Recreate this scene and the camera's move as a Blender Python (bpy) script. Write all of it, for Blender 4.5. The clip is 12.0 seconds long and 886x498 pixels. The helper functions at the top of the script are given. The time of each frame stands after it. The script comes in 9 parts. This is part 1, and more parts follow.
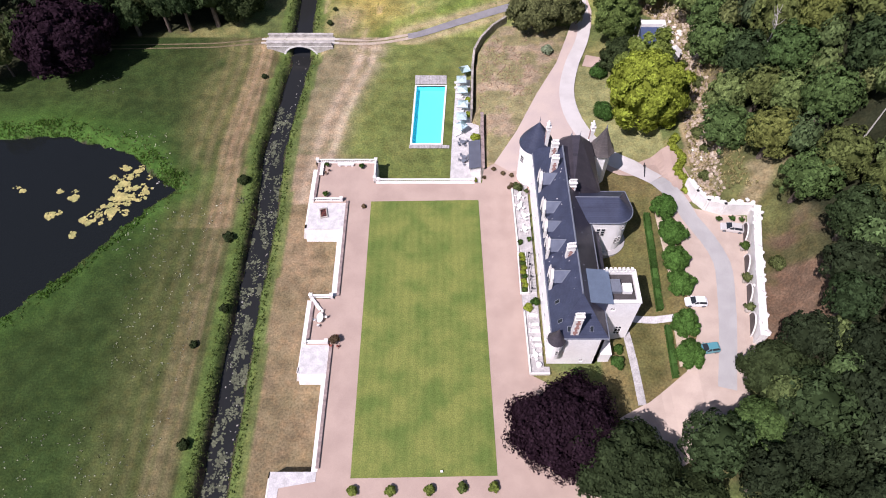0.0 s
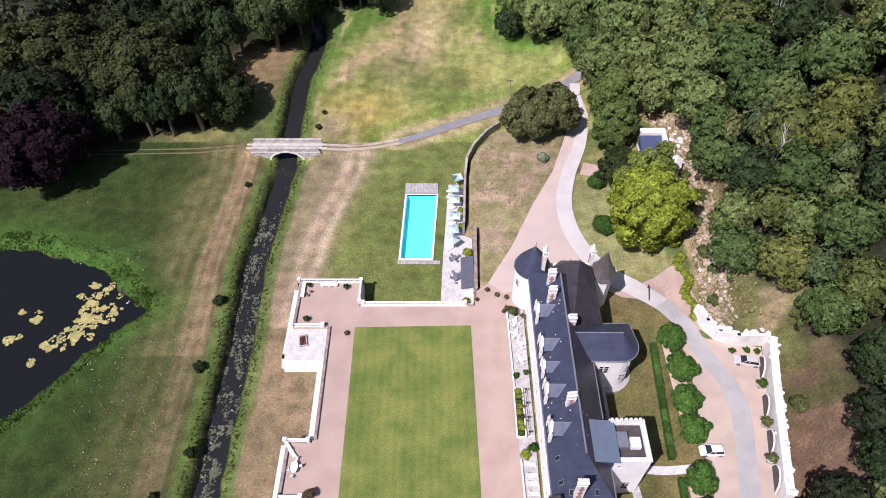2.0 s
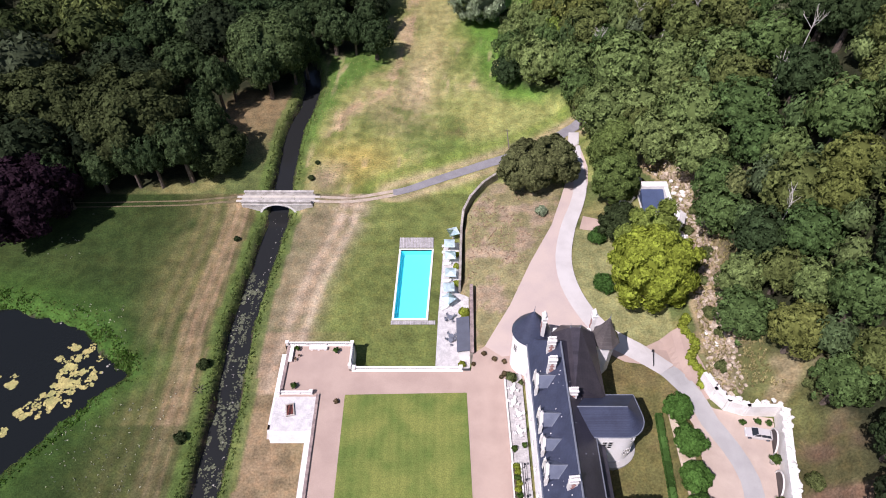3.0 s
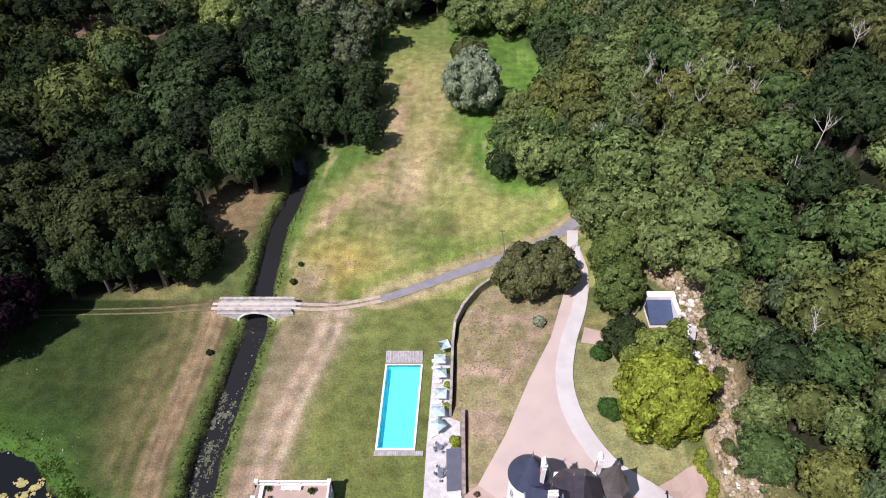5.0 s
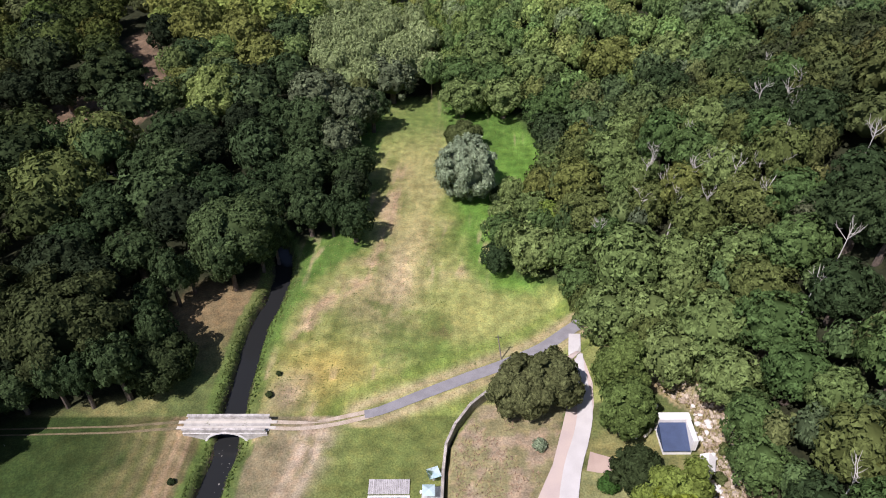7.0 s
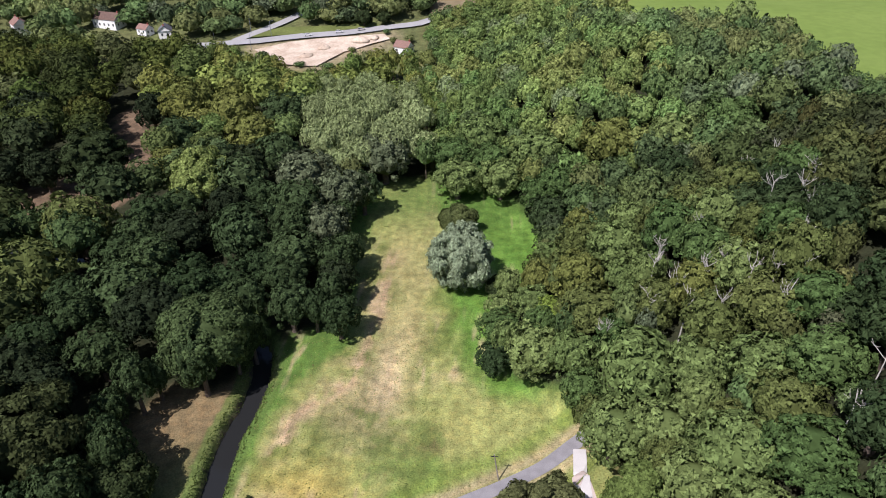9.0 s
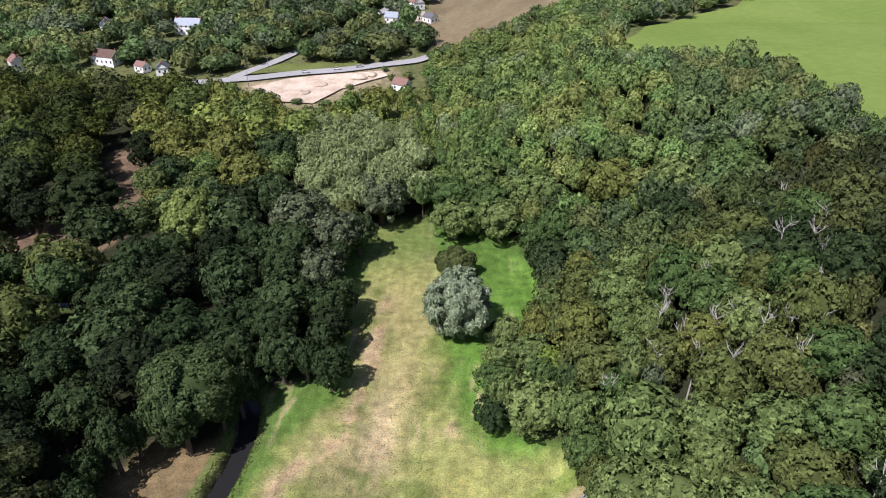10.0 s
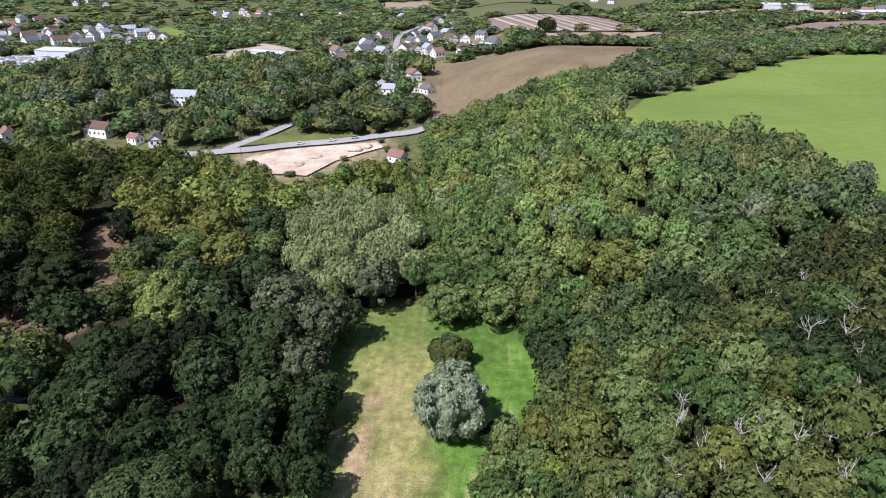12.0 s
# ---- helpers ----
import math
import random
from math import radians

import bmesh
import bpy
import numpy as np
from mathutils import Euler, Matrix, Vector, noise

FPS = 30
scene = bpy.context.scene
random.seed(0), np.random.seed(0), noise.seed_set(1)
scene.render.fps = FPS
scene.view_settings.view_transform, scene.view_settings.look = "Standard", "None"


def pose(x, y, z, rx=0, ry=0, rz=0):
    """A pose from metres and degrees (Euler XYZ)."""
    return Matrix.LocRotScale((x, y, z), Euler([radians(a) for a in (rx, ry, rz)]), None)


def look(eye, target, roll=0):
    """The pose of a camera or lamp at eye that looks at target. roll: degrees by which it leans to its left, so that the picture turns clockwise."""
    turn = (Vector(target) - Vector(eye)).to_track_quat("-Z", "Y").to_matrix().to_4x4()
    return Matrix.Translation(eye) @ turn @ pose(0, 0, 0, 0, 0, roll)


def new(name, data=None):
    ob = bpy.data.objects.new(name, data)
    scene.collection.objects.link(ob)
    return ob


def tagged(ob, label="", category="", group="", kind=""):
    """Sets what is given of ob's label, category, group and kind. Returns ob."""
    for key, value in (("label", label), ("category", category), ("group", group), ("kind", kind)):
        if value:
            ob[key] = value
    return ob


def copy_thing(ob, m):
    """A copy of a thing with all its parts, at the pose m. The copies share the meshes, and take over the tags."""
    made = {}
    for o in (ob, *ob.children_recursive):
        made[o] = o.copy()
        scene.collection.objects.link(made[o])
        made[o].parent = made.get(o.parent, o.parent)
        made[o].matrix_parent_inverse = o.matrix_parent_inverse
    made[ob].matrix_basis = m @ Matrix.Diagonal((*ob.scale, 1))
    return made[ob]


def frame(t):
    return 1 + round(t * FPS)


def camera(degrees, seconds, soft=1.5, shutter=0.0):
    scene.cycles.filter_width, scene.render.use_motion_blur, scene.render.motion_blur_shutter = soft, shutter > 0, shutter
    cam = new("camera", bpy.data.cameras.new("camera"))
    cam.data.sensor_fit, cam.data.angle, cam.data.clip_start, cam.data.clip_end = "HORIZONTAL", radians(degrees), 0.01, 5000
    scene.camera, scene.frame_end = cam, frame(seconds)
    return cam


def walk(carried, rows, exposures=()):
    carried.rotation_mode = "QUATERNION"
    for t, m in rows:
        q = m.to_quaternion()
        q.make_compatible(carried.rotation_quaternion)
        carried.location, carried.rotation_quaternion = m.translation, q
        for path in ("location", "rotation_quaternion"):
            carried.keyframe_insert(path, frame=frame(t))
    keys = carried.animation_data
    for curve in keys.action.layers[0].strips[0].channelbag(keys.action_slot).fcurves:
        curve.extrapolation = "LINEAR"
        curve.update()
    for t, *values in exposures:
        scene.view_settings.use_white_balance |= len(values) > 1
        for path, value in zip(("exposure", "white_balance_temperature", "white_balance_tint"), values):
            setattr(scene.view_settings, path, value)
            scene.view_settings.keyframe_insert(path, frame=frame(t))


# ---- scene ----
cam = camera(67.9, 12.0, 1.0)
METRES, EYE, TILT, LEAN, TURN = 92.0, 104.5, -55.3, 0.0, 0.0
ROWS = [
    (0.0, 0.0, 0.0, 0.0, -0.0, 0.0, -0.0),
    (0.5, 0.0054, 0.0249, 0.0347, 0.0, 1.35, -0.02),
    (1.0, 0.0109, 0.0496, 0.0696, 0.0, 2.69, -0.01),
    (1.5, 0.0157, 0.0737, 0.1042, -0.02, 4.03, -0.0),
    (2.0, 0.0206, 0.0981, 0.1391, -0.03, 5.33, 0.02),
    (2.5, 0.0256, 0.122, 0.1745, -0.04, 6.62, 0.05),
    (3.0, 0.0305, 0.1462, 0.2086, -0.07, 7.94, 0.04),
    (5.0, 0.0522, 0.2398, 0.3472, -0.1, 13.06, 0.08),
    (5.5, 0.0577, 0.263, 0.3817, -0.09, 14.37, 0.09),
    (6.0, 0.063, 0.2862, 0.416, -0.09, 15.65, 0.12),
    (6.5, 0.0682, 0.3093, 0.4501, -0.1, 16.94, 0.15),
    (7.0, 0.0738, 0.332, 0.4845, -0.1, 18.25, 0.15),
    (9.0, 0.094, 0.4232, 0.6193, -0.15, 23.58, 0.18),
    (9.5, 0.0986, 0.4457, 0.6531, -0.17, 24.93, 0.2),
    (10.0, 0.1034, 0.4683, 0.687, -0.17, 26.26, 0.22),
    (10.5, 0.109, 0.4905, 0.7208, -0.16, 27.6, 0.22),
    (11.0, 0.1142, 0.5124, 0.755, -0.16, 28.93, 0.23),
    (11.5, 0.1191, 0.5346, 0.7885, -0.16, 30.27, 0.26),
    (12.0, 0.1245, 0.5562, 0.8215, -0.16, 31.62, 0.27),
]
walk(cam, [(t, pose(0, 0, EYE, TILT, LEAN, TURN) @ pose(METRES * x, METRES * y, METRES * z, 90 + pitch, roll, yaw)) for t, x, y, z, yaw, pitch, roll in ROWS], [(0.0, 0.22, 6200, 27), (5.0, 0.23, 6200, 25), (9.5, 0.29, 6150, 20.5), (12.0, 0.34, 5950, 21.5)])

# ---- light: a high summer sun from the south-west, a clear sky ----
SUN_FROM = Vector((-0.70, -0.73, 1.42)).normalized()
world = bpy.data.worlds.new("sky")
scene.world = world
world.use_nodes = True
wn, wl = world.node_tree.nodes, world.node_tree.links
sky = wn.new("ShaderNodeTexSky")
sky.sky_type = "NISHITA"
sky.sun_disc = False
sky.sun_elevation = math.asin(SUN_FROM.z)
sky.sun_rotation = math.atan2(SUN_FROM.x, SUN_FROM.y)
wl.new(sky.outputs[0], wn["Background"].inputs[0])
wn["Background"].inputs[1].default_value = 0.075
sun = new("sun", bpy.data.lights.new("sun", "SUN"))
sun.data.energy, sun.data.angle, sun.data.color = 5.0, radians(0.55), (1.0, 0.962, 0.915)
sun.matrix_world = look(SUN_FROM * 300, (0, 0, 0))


# ---- materials ----
def material(name, colour, rough=0.8, metal=0.0, vary=0.25, size=1.0, fine=8.0, bump=0.0, second=None, spec=0.5, island=0.0, thing=0.0):
    """A node material: two scales of noise between two colours, optional relief, and variation by piece or by thing."""
    m = bpy.data.materials.new(name)
    m.use_nodes = True
    n, l = m.node_tree.nodes, m.node_tree.links
    b = n["Principled BSDF"]
    b.inputs["Roughness"].default_value, b.inputs["Metallic"].default_value = rough, metal
    b.inputs["Specular IOR Level"].default_value = spec
    geo = n.new("ShaderNodeNewGeometry")
    big, small = n.new("ShaderNodeTexNoise"), n.new("ShaderNodeTexNoise")
    big.inputs["Scale"].default_value, small.inputs["Scale"].default_value = size, fine
    big.inputs["Detail"].default_value, small.inputs["Detail"].default_value = 4, 5
    l.new(geo.outputs["Position"], big.inputs["Vector"])
    l.new(geo.outputs["Position"], small.inputs["Vector"])
    mix = n.new("ShaderNodeMix")
    mix.data_type = "RGBA"
    a = second or tuple(c * (1 - vary) for c in colour)
    mix.inputs[6].default_value, mix.inputs[7].default_value = (*a, 1), (*colour, 1)
    ramp = n.new("ShaderNodeMapRange")
    ramp.inputs[1].default_value, ramp.inputs[2].default_value = 0.36, 0.62
    l.new(big.outputs[0], ramp.inputs[0])
    l.new(ramp.outputs[0], mix.inputs[0])
    grain = n.new("ShaderNodeMapRange")
    grain.inputs[1].default_value, grain.inputs[2].default_value = 0.3, 0.7
    grain.inputs[3].default_value, grain.inputs[4].default_value = 1 - vary, 1 + vary * 0.6
    l.new(small.outputs[0], grain.inputs[0])
    value = grain.outputs[0]
    for amount, node, socket in ((island, geo, "Random Per Island"), (thing, n.new("ShaderNodeObjectInfo"), "Random")):
        if amount:
            r = n.new("ShaderNodeMapRange")
            r.inputs[3].default_value, r.inputs[4].default_value = 1 - amount, 1 + amount
            l.new(node.outputs[socket], r.inputs[0])
            t = n.new("ShaderNodeMath")
            t.operation = "MULTIPLY"
            l.new(value, t.inputs[0])
            l.new(r.outputs[0], t.inputs[1])
            value = t.outputs[0]
    mul = n.new("ShaderNodeVectorMath")
    mul.operation = "SCALE"
    l.new(mix.outputs[2], mul.inputs[0])
    l.new(value, mul.inputs["Scale"])
    l.new(mul.outputs[0], b.inputs["Base Color"])
    if bump:
        bp = n.new("ShaderNodeBump")
        bp.inputs["Distance"].default_value = bump
        l.new(small.outputs[0], bp.inputs["Height"])
        l.new(bp.outputs[0], b.inputs["Normal"])
    return m


def leaf_material(name, colour, warm, through_light=0.22, attribute=""):
    """Foliage: colour between two greens by tree and by clump, a little light let through."""
    m = bpy.data.materials.new(name)
    m.use_nodes = True
    n, l = m.node_tree.nodes, m.node_tree.links
    n.remove(n["Principled BSDF"])
    geo = n.new("ShaderNodeNewGeometry")
    mix = n.new("ShaderNodeMix")
    mix.data_type = "RGBA"
    if attribute:
        at = n.new("ShaderNodeAttribute")
        at.attribute_name = attribute
        colour_out, pick = at.outputs["Color"], None
        l.new(colour_out, mix.inputs[6])
        l.new(colour_out, mix.inputs[7])
    else:
        info = n.new("ShaderNodeObjectInfo")
        mix.inputs[6].default_value, mix.inputs[7].default_value = (*colour, 1), (*warm, 1)
        l.new(info.outputs["Random"], mix.inputs[0])
    noise_ = n.new("ShaderNodeTexNoise")
    noise_.inputs["Scale"].default_value, noise_.inputs["Detail"].default_value = 0.55, 3
    l.new(geo.outputs["Position"], noise_.inputs["Vector"])
    a, b = n.new("ShaderNodeMapRange"), n.new("ShaderNodeMapRange")
    a.inputs[3].default_value, a.inputs[4].default_value = 0.52, 1.50
    b.inputs[1].default_value, b.inputs[2].default_value = 0.3, 0.7
    b.inputs[3].default_value, b.inputs[4].default_value = 0.75, 1.25
    l.new(geo.outputs["Random Per Island"], a.inputs[0])
    l.new(noise_.outputs[0], b.inputs[0])
    t = n.new("ShaderNodeMath")
    t.operation = "MULTIPLY"
    l.new(a.outputs[0], t.inputs[0])
    l.new(b.outputs[0], t.inputs[1])
    sc = n.new("ShaderNodeVectorMath")
    sc.operation = "SCALE"
    l.new(mix.outputs[2], sc.inputs[0])
    l.new(t.outputs[0], sc.inputs["Scale"])
    d, tr, sh = n.new("ShaderNodeBsdfDiffuse"), n.new("ShaderNodeBsdfTranslucent"), n.new("ShaderNodeMixShader")
    sh.inputs[0].default_value = through_light
    l.new(sc.outputs[0], d.inputs[0])
    l.new(sc.outputs[0], tr.inputs[0])
    l.new(d.outputs[0], sh.inputs[1])
    l.new(tr.outputs[0], sh.inputs[2])
    l.new(sh.outputs[0], n["Material Output"].inputs[0])
    return m


def ground_material():
    """Turf and bare earth: the colour map of the plan, broken up by tufts and grain."""
    m = bpy.data.materials.new("meadow")
    m.use_nodes = True
    n, l = m.node_tree.nodes, m.node_tree.links
    b = n["Principled BSDF"]
    b.inputs["Roughness"].default_value, b.inputs["Specular IOR Level"].default_value = 0.95, 0.1
    at = n.new("ShaderNodeAttribute")
    at.attribute_name = "plan"
    geo = n.new("ShaderNodeNewGeometry")
    value = None
    for scale, detail, low, high in ((0.35, 5, 0.72, 1.25), (2.6, 6, 0.70, 1.30), (0.05, 3, 0.85, 1.12)):
        t = n.new("ShaderNodeTexNoise")
        t.inputs["Scale"].default_value, t.inputs["Detail"].default_value = scale, detail
        l.new(geo.outputs["Position"], t.inputs["Vector"])
        r = n.new("ShaderNodeMapRange")
        r.inputs[1].default_value, r.inputs[2].default_value, r.inputs[3].default_value, r.inputs[4].default_value = 0.3, 0.7, low, high
        l.new(t.outputs[0], r.inputs[0])
        if value is None:
            value = r.outputs[0]
        else:
            k = n.new("ShaderNodeMath")
            k.operation = "MULTIPLY"
            l.new(value, k.inputs[0])
            l.new(r.outputs[0], k.inputs[1])
            value = k.outputs[0]
    hue = n.new("ShaderNodeTexNoise")
    hue.inputs["Scale"].default_value, hue.inputs["Detail"].default_value = 0.8, 6
    l.new(geo.outputs["Position"], hue.inputs["Vector"])
    hr = n.new("ShaderNodeMapRange")
    hr.inputs[1].default_value, hr.inputs[2].default_value, hr.inputs[3].default_value, hr.inputs[4].default_value = 0.45, 0.75, 0, 0.6
    l.new(hue.outputs[0], hr.inputs[0])
    straw = n.new("ShaderNodeMix")
    straw.data_type = "RGBA"
    l.new(hr.outputs[0], straw.inputs[0])
    l.new(at.outputs["Color"], straw.inputs[6])
    dry = n.new("ShaderNodeVectorMath")
    dry.operation = "MULTIPLY"
    dry.inputs[1].default_value = (1.5, 1.28, 1.15)
    l.new(at.outputs["Color"], dry.inputs[0])
    l.new(dry.outputs[0], straw.inputs[7])
    s = n.new("ShaderNodeVectorMath")
    s.operation = "SCALE"
    l.new(straw.outputs[2], s.inputs[0])
    l.new(value, s.inputs["Scale"])
    l.new(s.outputs[0], b.inputs["Base Color"])
    bp = n.new("ShaderNodeBump")
    bp.inputs["Distance"].default_value = 0.12
    l.new(t.outputs[0], bp.inputs["Height"])
    t2 = n.new("ShaderNodeTexNoise")
    t2.inputs["Scale"].default_value, t2.inputs["Detail"].default_value = 3.5, 4
    l.new(geo.outputs["Position"], t2.inputs["Vector"])
    l.new(t2.outputs[0], bp.inputs["Height"])
    l.new(bp.outputs[0], b.inputs["Normal"])
    return m


def lawn_material():
    """Mown lawn: faint stripes along its length, darker and yellower patches."""
    m = material("mown_lawn", (0.195, 0.220, 0.058), 0.95, vary=0.30, size=0.2, fine=5.0, bump=0.06, second=(0.115, 0.165, 0.039), spec=0.1)
    n, l = m.node_tree.nodes, m.node_tree.links
    b = n["Principled BSDF"]
    geo, wave = n.new("ShaderNodeNewGeometry"), n.new("ShaderNodeTexWave")
    wave.inputs["Scale"].default_value, wave.inputs["Distortion"].default_value = 0.21, 2.5
    wave.inputs["Detail Scale"].default_value = 0.4
    l.new(geo.outputs["Position"], wave.inputs["Vector"])
    r = n.new("ShaderNodeMapRange")
    r.inputs[3].default_value, r.inputs[4].default_value = 0.955, 1.045
    l.new(wave.outputs["Fac"], r.inputs[0])
    s = n.new("ShaderNodeVectorMath")
    s.operation = "SCALE"
    old = b.inputs["Base Color"].links[0].from_socket
    l.new(old, s.inputs[0])
    l.new(r.outputs[0], s.inputs["Scale"])
    l.new(s.outputs[0], b.inputs["Base Color"])
    return m


def slate_material(name, colour, second):
    """Slate courses: thin bricks of many greys, slightly glossy."""
    m = material(name, colour, 0.42, vary=0.15, size=0.5, fine=6, second=second, spec=0.3)
    n, l = m.node_tree.nodes, m.node_tree.links
    b = n["Principled BSDF"]
    geo, br = n.new("ShaderNodeNewGeometry"), n.new("ShaderNodeTexBrick")
    br.inputs["Scale"].default_value, br.inputs["Brick Width"].default_value, br.inputs["Row Height"].default_value = 1.0, 0.3, 0.22
    br.inputs["Mortar Size"].default_value = 0.012
    br.inputs["Color1"].default_value, br.inputs["Color2"].default_value, br.inputs["Mortar"].default_value = (1.08, 1.08, 1.08, 1), (0.9, 0.9, 0.9, 1), (0.72, 0.72, 0.72, 1)
    sep, com = n.new("ShaderNodeSeparateXYZ"), n.new("ShaderNodeCombineXYZ")
    l.new(geo.outputs["Position"], sep.inputs[0])
    l.new(sep.outputs[1], com.inputs[0])
    l.new(sep.outputs[2], com.inputs[1])
    l.new(com.outputs[0], br.inputs["Vector"])
    s = n.new("ShaderNodeVectorMath")
    s.operation = "MULTIPLY"
    l.new(b.inputs["Base Color"].links[0].from_socket, s.inputs[0])
    l.new(br.outputs["Color"], s.inputs[1])
    l.new(s.outputs[0], b.inputs["Base Color"])
    return m


def water_material(name, tint, deep, clear):
    """A still surface: tinted see-through water with a mirror sheen at low angles."""
    m = bpy.data.materials.new(name)
    m.use_nodes = True
    n, l = m.node_tree.nodes, m.node_tree.links
    n.remove(n["Principled BSDF"])
    tr, df, gl = n.new("ShaderNodeBsdfTransparent"), n.new("ShaderNodeBsdfDiffuse"), n.new("ShaderNodeBsdfGlossy")
    tr.inputs[0].default_value, df.inputs[0].default_value = (*tint, 1), (*deep, 1)
    gl.inputs["Roughness"].default_value = 0.06
    fr, a, b = n.new("ShaderNodeFresnel"), n.new("ShaderNodeMixShader"), n.new("ShaderNodeMixShader")
    fr.inputs[0].default_value = 1.33
    geo, nz, bp = n.new("ShaderNodeNewGeometry"), n.new("ShaderNodeTexNoise"), n.new("ShaderNodeBump")
    nz.inputs["Scale"].default_value = 1.6
    bp.inputs["Distance"].default_value = 0.02
    l.new(geo.outputs["Position"], nz.inputs["Vector"])
    l.new(nz.outputs[0], bp.inputs["Height"])
    l.new(bp.outputs[0], gl.inputs["Normal"])
    l.new(bp.outputs[0], fr.inputs["Normal"])
    a.inputs[0].default_value = 1 - clear
    l.new(tr.outputs[0], a.inputs[1])
    l.new(df.outputs[0], a.inputs[2])
    l.new(fr.outputs[0], b.inputs[0])
    l.new(a.outputs[0], b.inputs[1])
    l.new(gl.outputs[0], b.inputs[2])
    l.new(b.outputs[0], n["Material Output"].inputs[0])
    return m


GROUND = ground_material()
LAWN = lawn_material()
GRAVEL = material("pink_gravel", (0.44, 0.335, 0.275), 0.95, vary=0.12, size=0.22, fine=14, bump=0.01, second=(0.385, 0.29, 0.24), spec=0.1)
SANDY = material("pale_pink_sand", (0.52, 0.425, 0.365), 0.95, vary=0.1, size=0.2, fine=14, bump=0.01, second=(0.47, 0.385, 0.345), spec=0.1)
DRIVE = material("pale_sand", (0.55, 0.525, 0.50), 0.95, vary=0.1, size=0.3, fine=14, bump=0.01, second=(0.49, 0.465, 0.44), spec=0.1)
CONCRETE = material("grey_concrete", (0.40, 0.39, 0.375), 0.9, vary=0.1, size=0.4, fine=9, spec=0.2)
ASPHALT = material("grey_asphalt", (0.26, 0.25, 0.255), 0.9, vary=0.15, size=0.5, fine=9, spec=0.2)
YARD = material("beige_gravel", (0.50, 0.405, 0.335), 0.95, vary=0.12, size=0.3, fine=14, bump=0.01, second=(0.43, 0.345, 0.285), spec=0.1)
FAINT = material("faint_track", (0.20, 0.16, 0.095), 0.95, vary=0.3, size=0.6, fine=5, second=(0.13, 0.115, 0.06), spec=0.1)
TRACK = material("dusty_track", (0.49, 0.41, 0.32), 0.95, vary=0.25, size=0.6, fine=6, bump=0.03, second=(0.40, 0.32, 0.23), spec=0.1)
STONE = material("white_limestone", (0.80, 0.78, 0.74), 0.85, vary=0.12, size=0.5, fine=6, bump=0.01, second=(0.68, 0.655, 0.61), spec=0.2)
WALLS = material("pale_render", (0.90, 0.885, 0.86), 0.85, vary=0.08, size=0.35, fine=5, bump=0.008, second=(0.84, 0.82, 0.79), spec=0.2)
PAVING = material("white_paving", (0.60, 0.58, 0.565), 0.85, vary=0.2, size=0.9, fine=5, second=(0.47, 0.455, 0.44), spec=0.2, thing=0.12)
OLDSTONE = material("weathered_stone", (0.45, 0.41, 0.36), 0.9, vary=0.3, size=0.9, fine=6, bump=0.03, second=(0.30, 0.27, 0.23), spec=0.2, thing=0.15)
RUSTSTONE = material("lichen_coping", (0.36, 0.28, 0.25), 0.9, vary=0.3, size=1.2, fine=7, bump=0.02, second=(0.22, 0.17, 0.16), spec=0.2)
CLIFF = material("chalk_rock", (0.54, 0.46, 0.36), 0.95, vary=0.4, size=0.7, fine=3, bump=0.15, second=(0.30, 0.23, 0.16), spec=0.1)
SLATE = slate_material("blue_slate", (0.052, 0.062, 0.100), (0.042, 0.049, 0.080))
SPIRE = slate_material("grey_brown_slate", (0.125, 0.110, 0.105), (0.088, 0.078, 0.076))
PURPLESLATE = slate_material("purple_slate", (0.078, 0.072, 0.092), (0.060, 0.055, 0.074))
OLDSLATE = slate_material("brown_slate", (0.070, 0.062, 0.072), (0.050, 0.045, 0.055))
ZINC = material("blue_zinc", (0.17, 0.22, 0.29), 0.45, 0.3, vary=0.1, size=0.8, fine=5)
LEAD = material("lead_flashing", (0.22, 0.24, 0.28), 0.5, 0.3, vary=0.15, size=1.5, fine=6)
DORMER = material("light_slate", (0.135, 0.155, 0.205), 0.55, vary=0.12, size=0.8, fine=7, second=(0.105, 0.12, 0.165))
TARMAC = material("dark_roof_felt", (0.07, 0.06, 0.06), 0.9, vary=0.3, size=0.7, fine=5)
FLAGS = material("grey_flags", (0.47, 0.45, 0.435), 0.85, vary=0.25, size=0.8, fine=4, second=(0.36, 0.345, 0.335), spec=0.2)
BRICK = material("red_brick", (0.38, 0.12, 0.09), 0.9, vary=0.25, size=3, fine=12, spec=0.2)
FADED = material("faded_brick", (0.44, 0.25, 0.21), 0.9, vary=0.25, size=3, fine=12, spec=0.2)
GLASS = material("dark_window_glass", (0.025, 0.03, 0.035), 0.12, vary=0.1, spec=0.25)
WHITE = material("white_paint", (0.80, 0.79, 0.76), 0.55, vary=0.05, size=2, fine=10)
DARK = material("dark_iron", (0.03, 0.03, 0.035), 0.5, 0.5, vary=0.2, size=3, fine=12)
DECKING = material("bleached_decking", (0.47, 0.445, 0.43), 0.85, vary=0.25, size=1.5, fine=10, thing=0.15)
WOOD = material("grey_decking", (0.26, 0.22, 0.20), 0.8, vary=0.25, size=1.5, fine=10, thing=0.2)
TIMBER = material("brown_timber", (0.16, 0.10, 0.06), 0.8, vary=0.25, size=2, fine=12)
CANVAS = material("pale_canvas", (0.66, 0.80, 0.82), 0.9, vary=0.05, size=2, fine=15)
CUSHION = material("white_cushion", (0.72, 0.70, 0.67), 0.9, vary=0.06, size=2, fine=15)
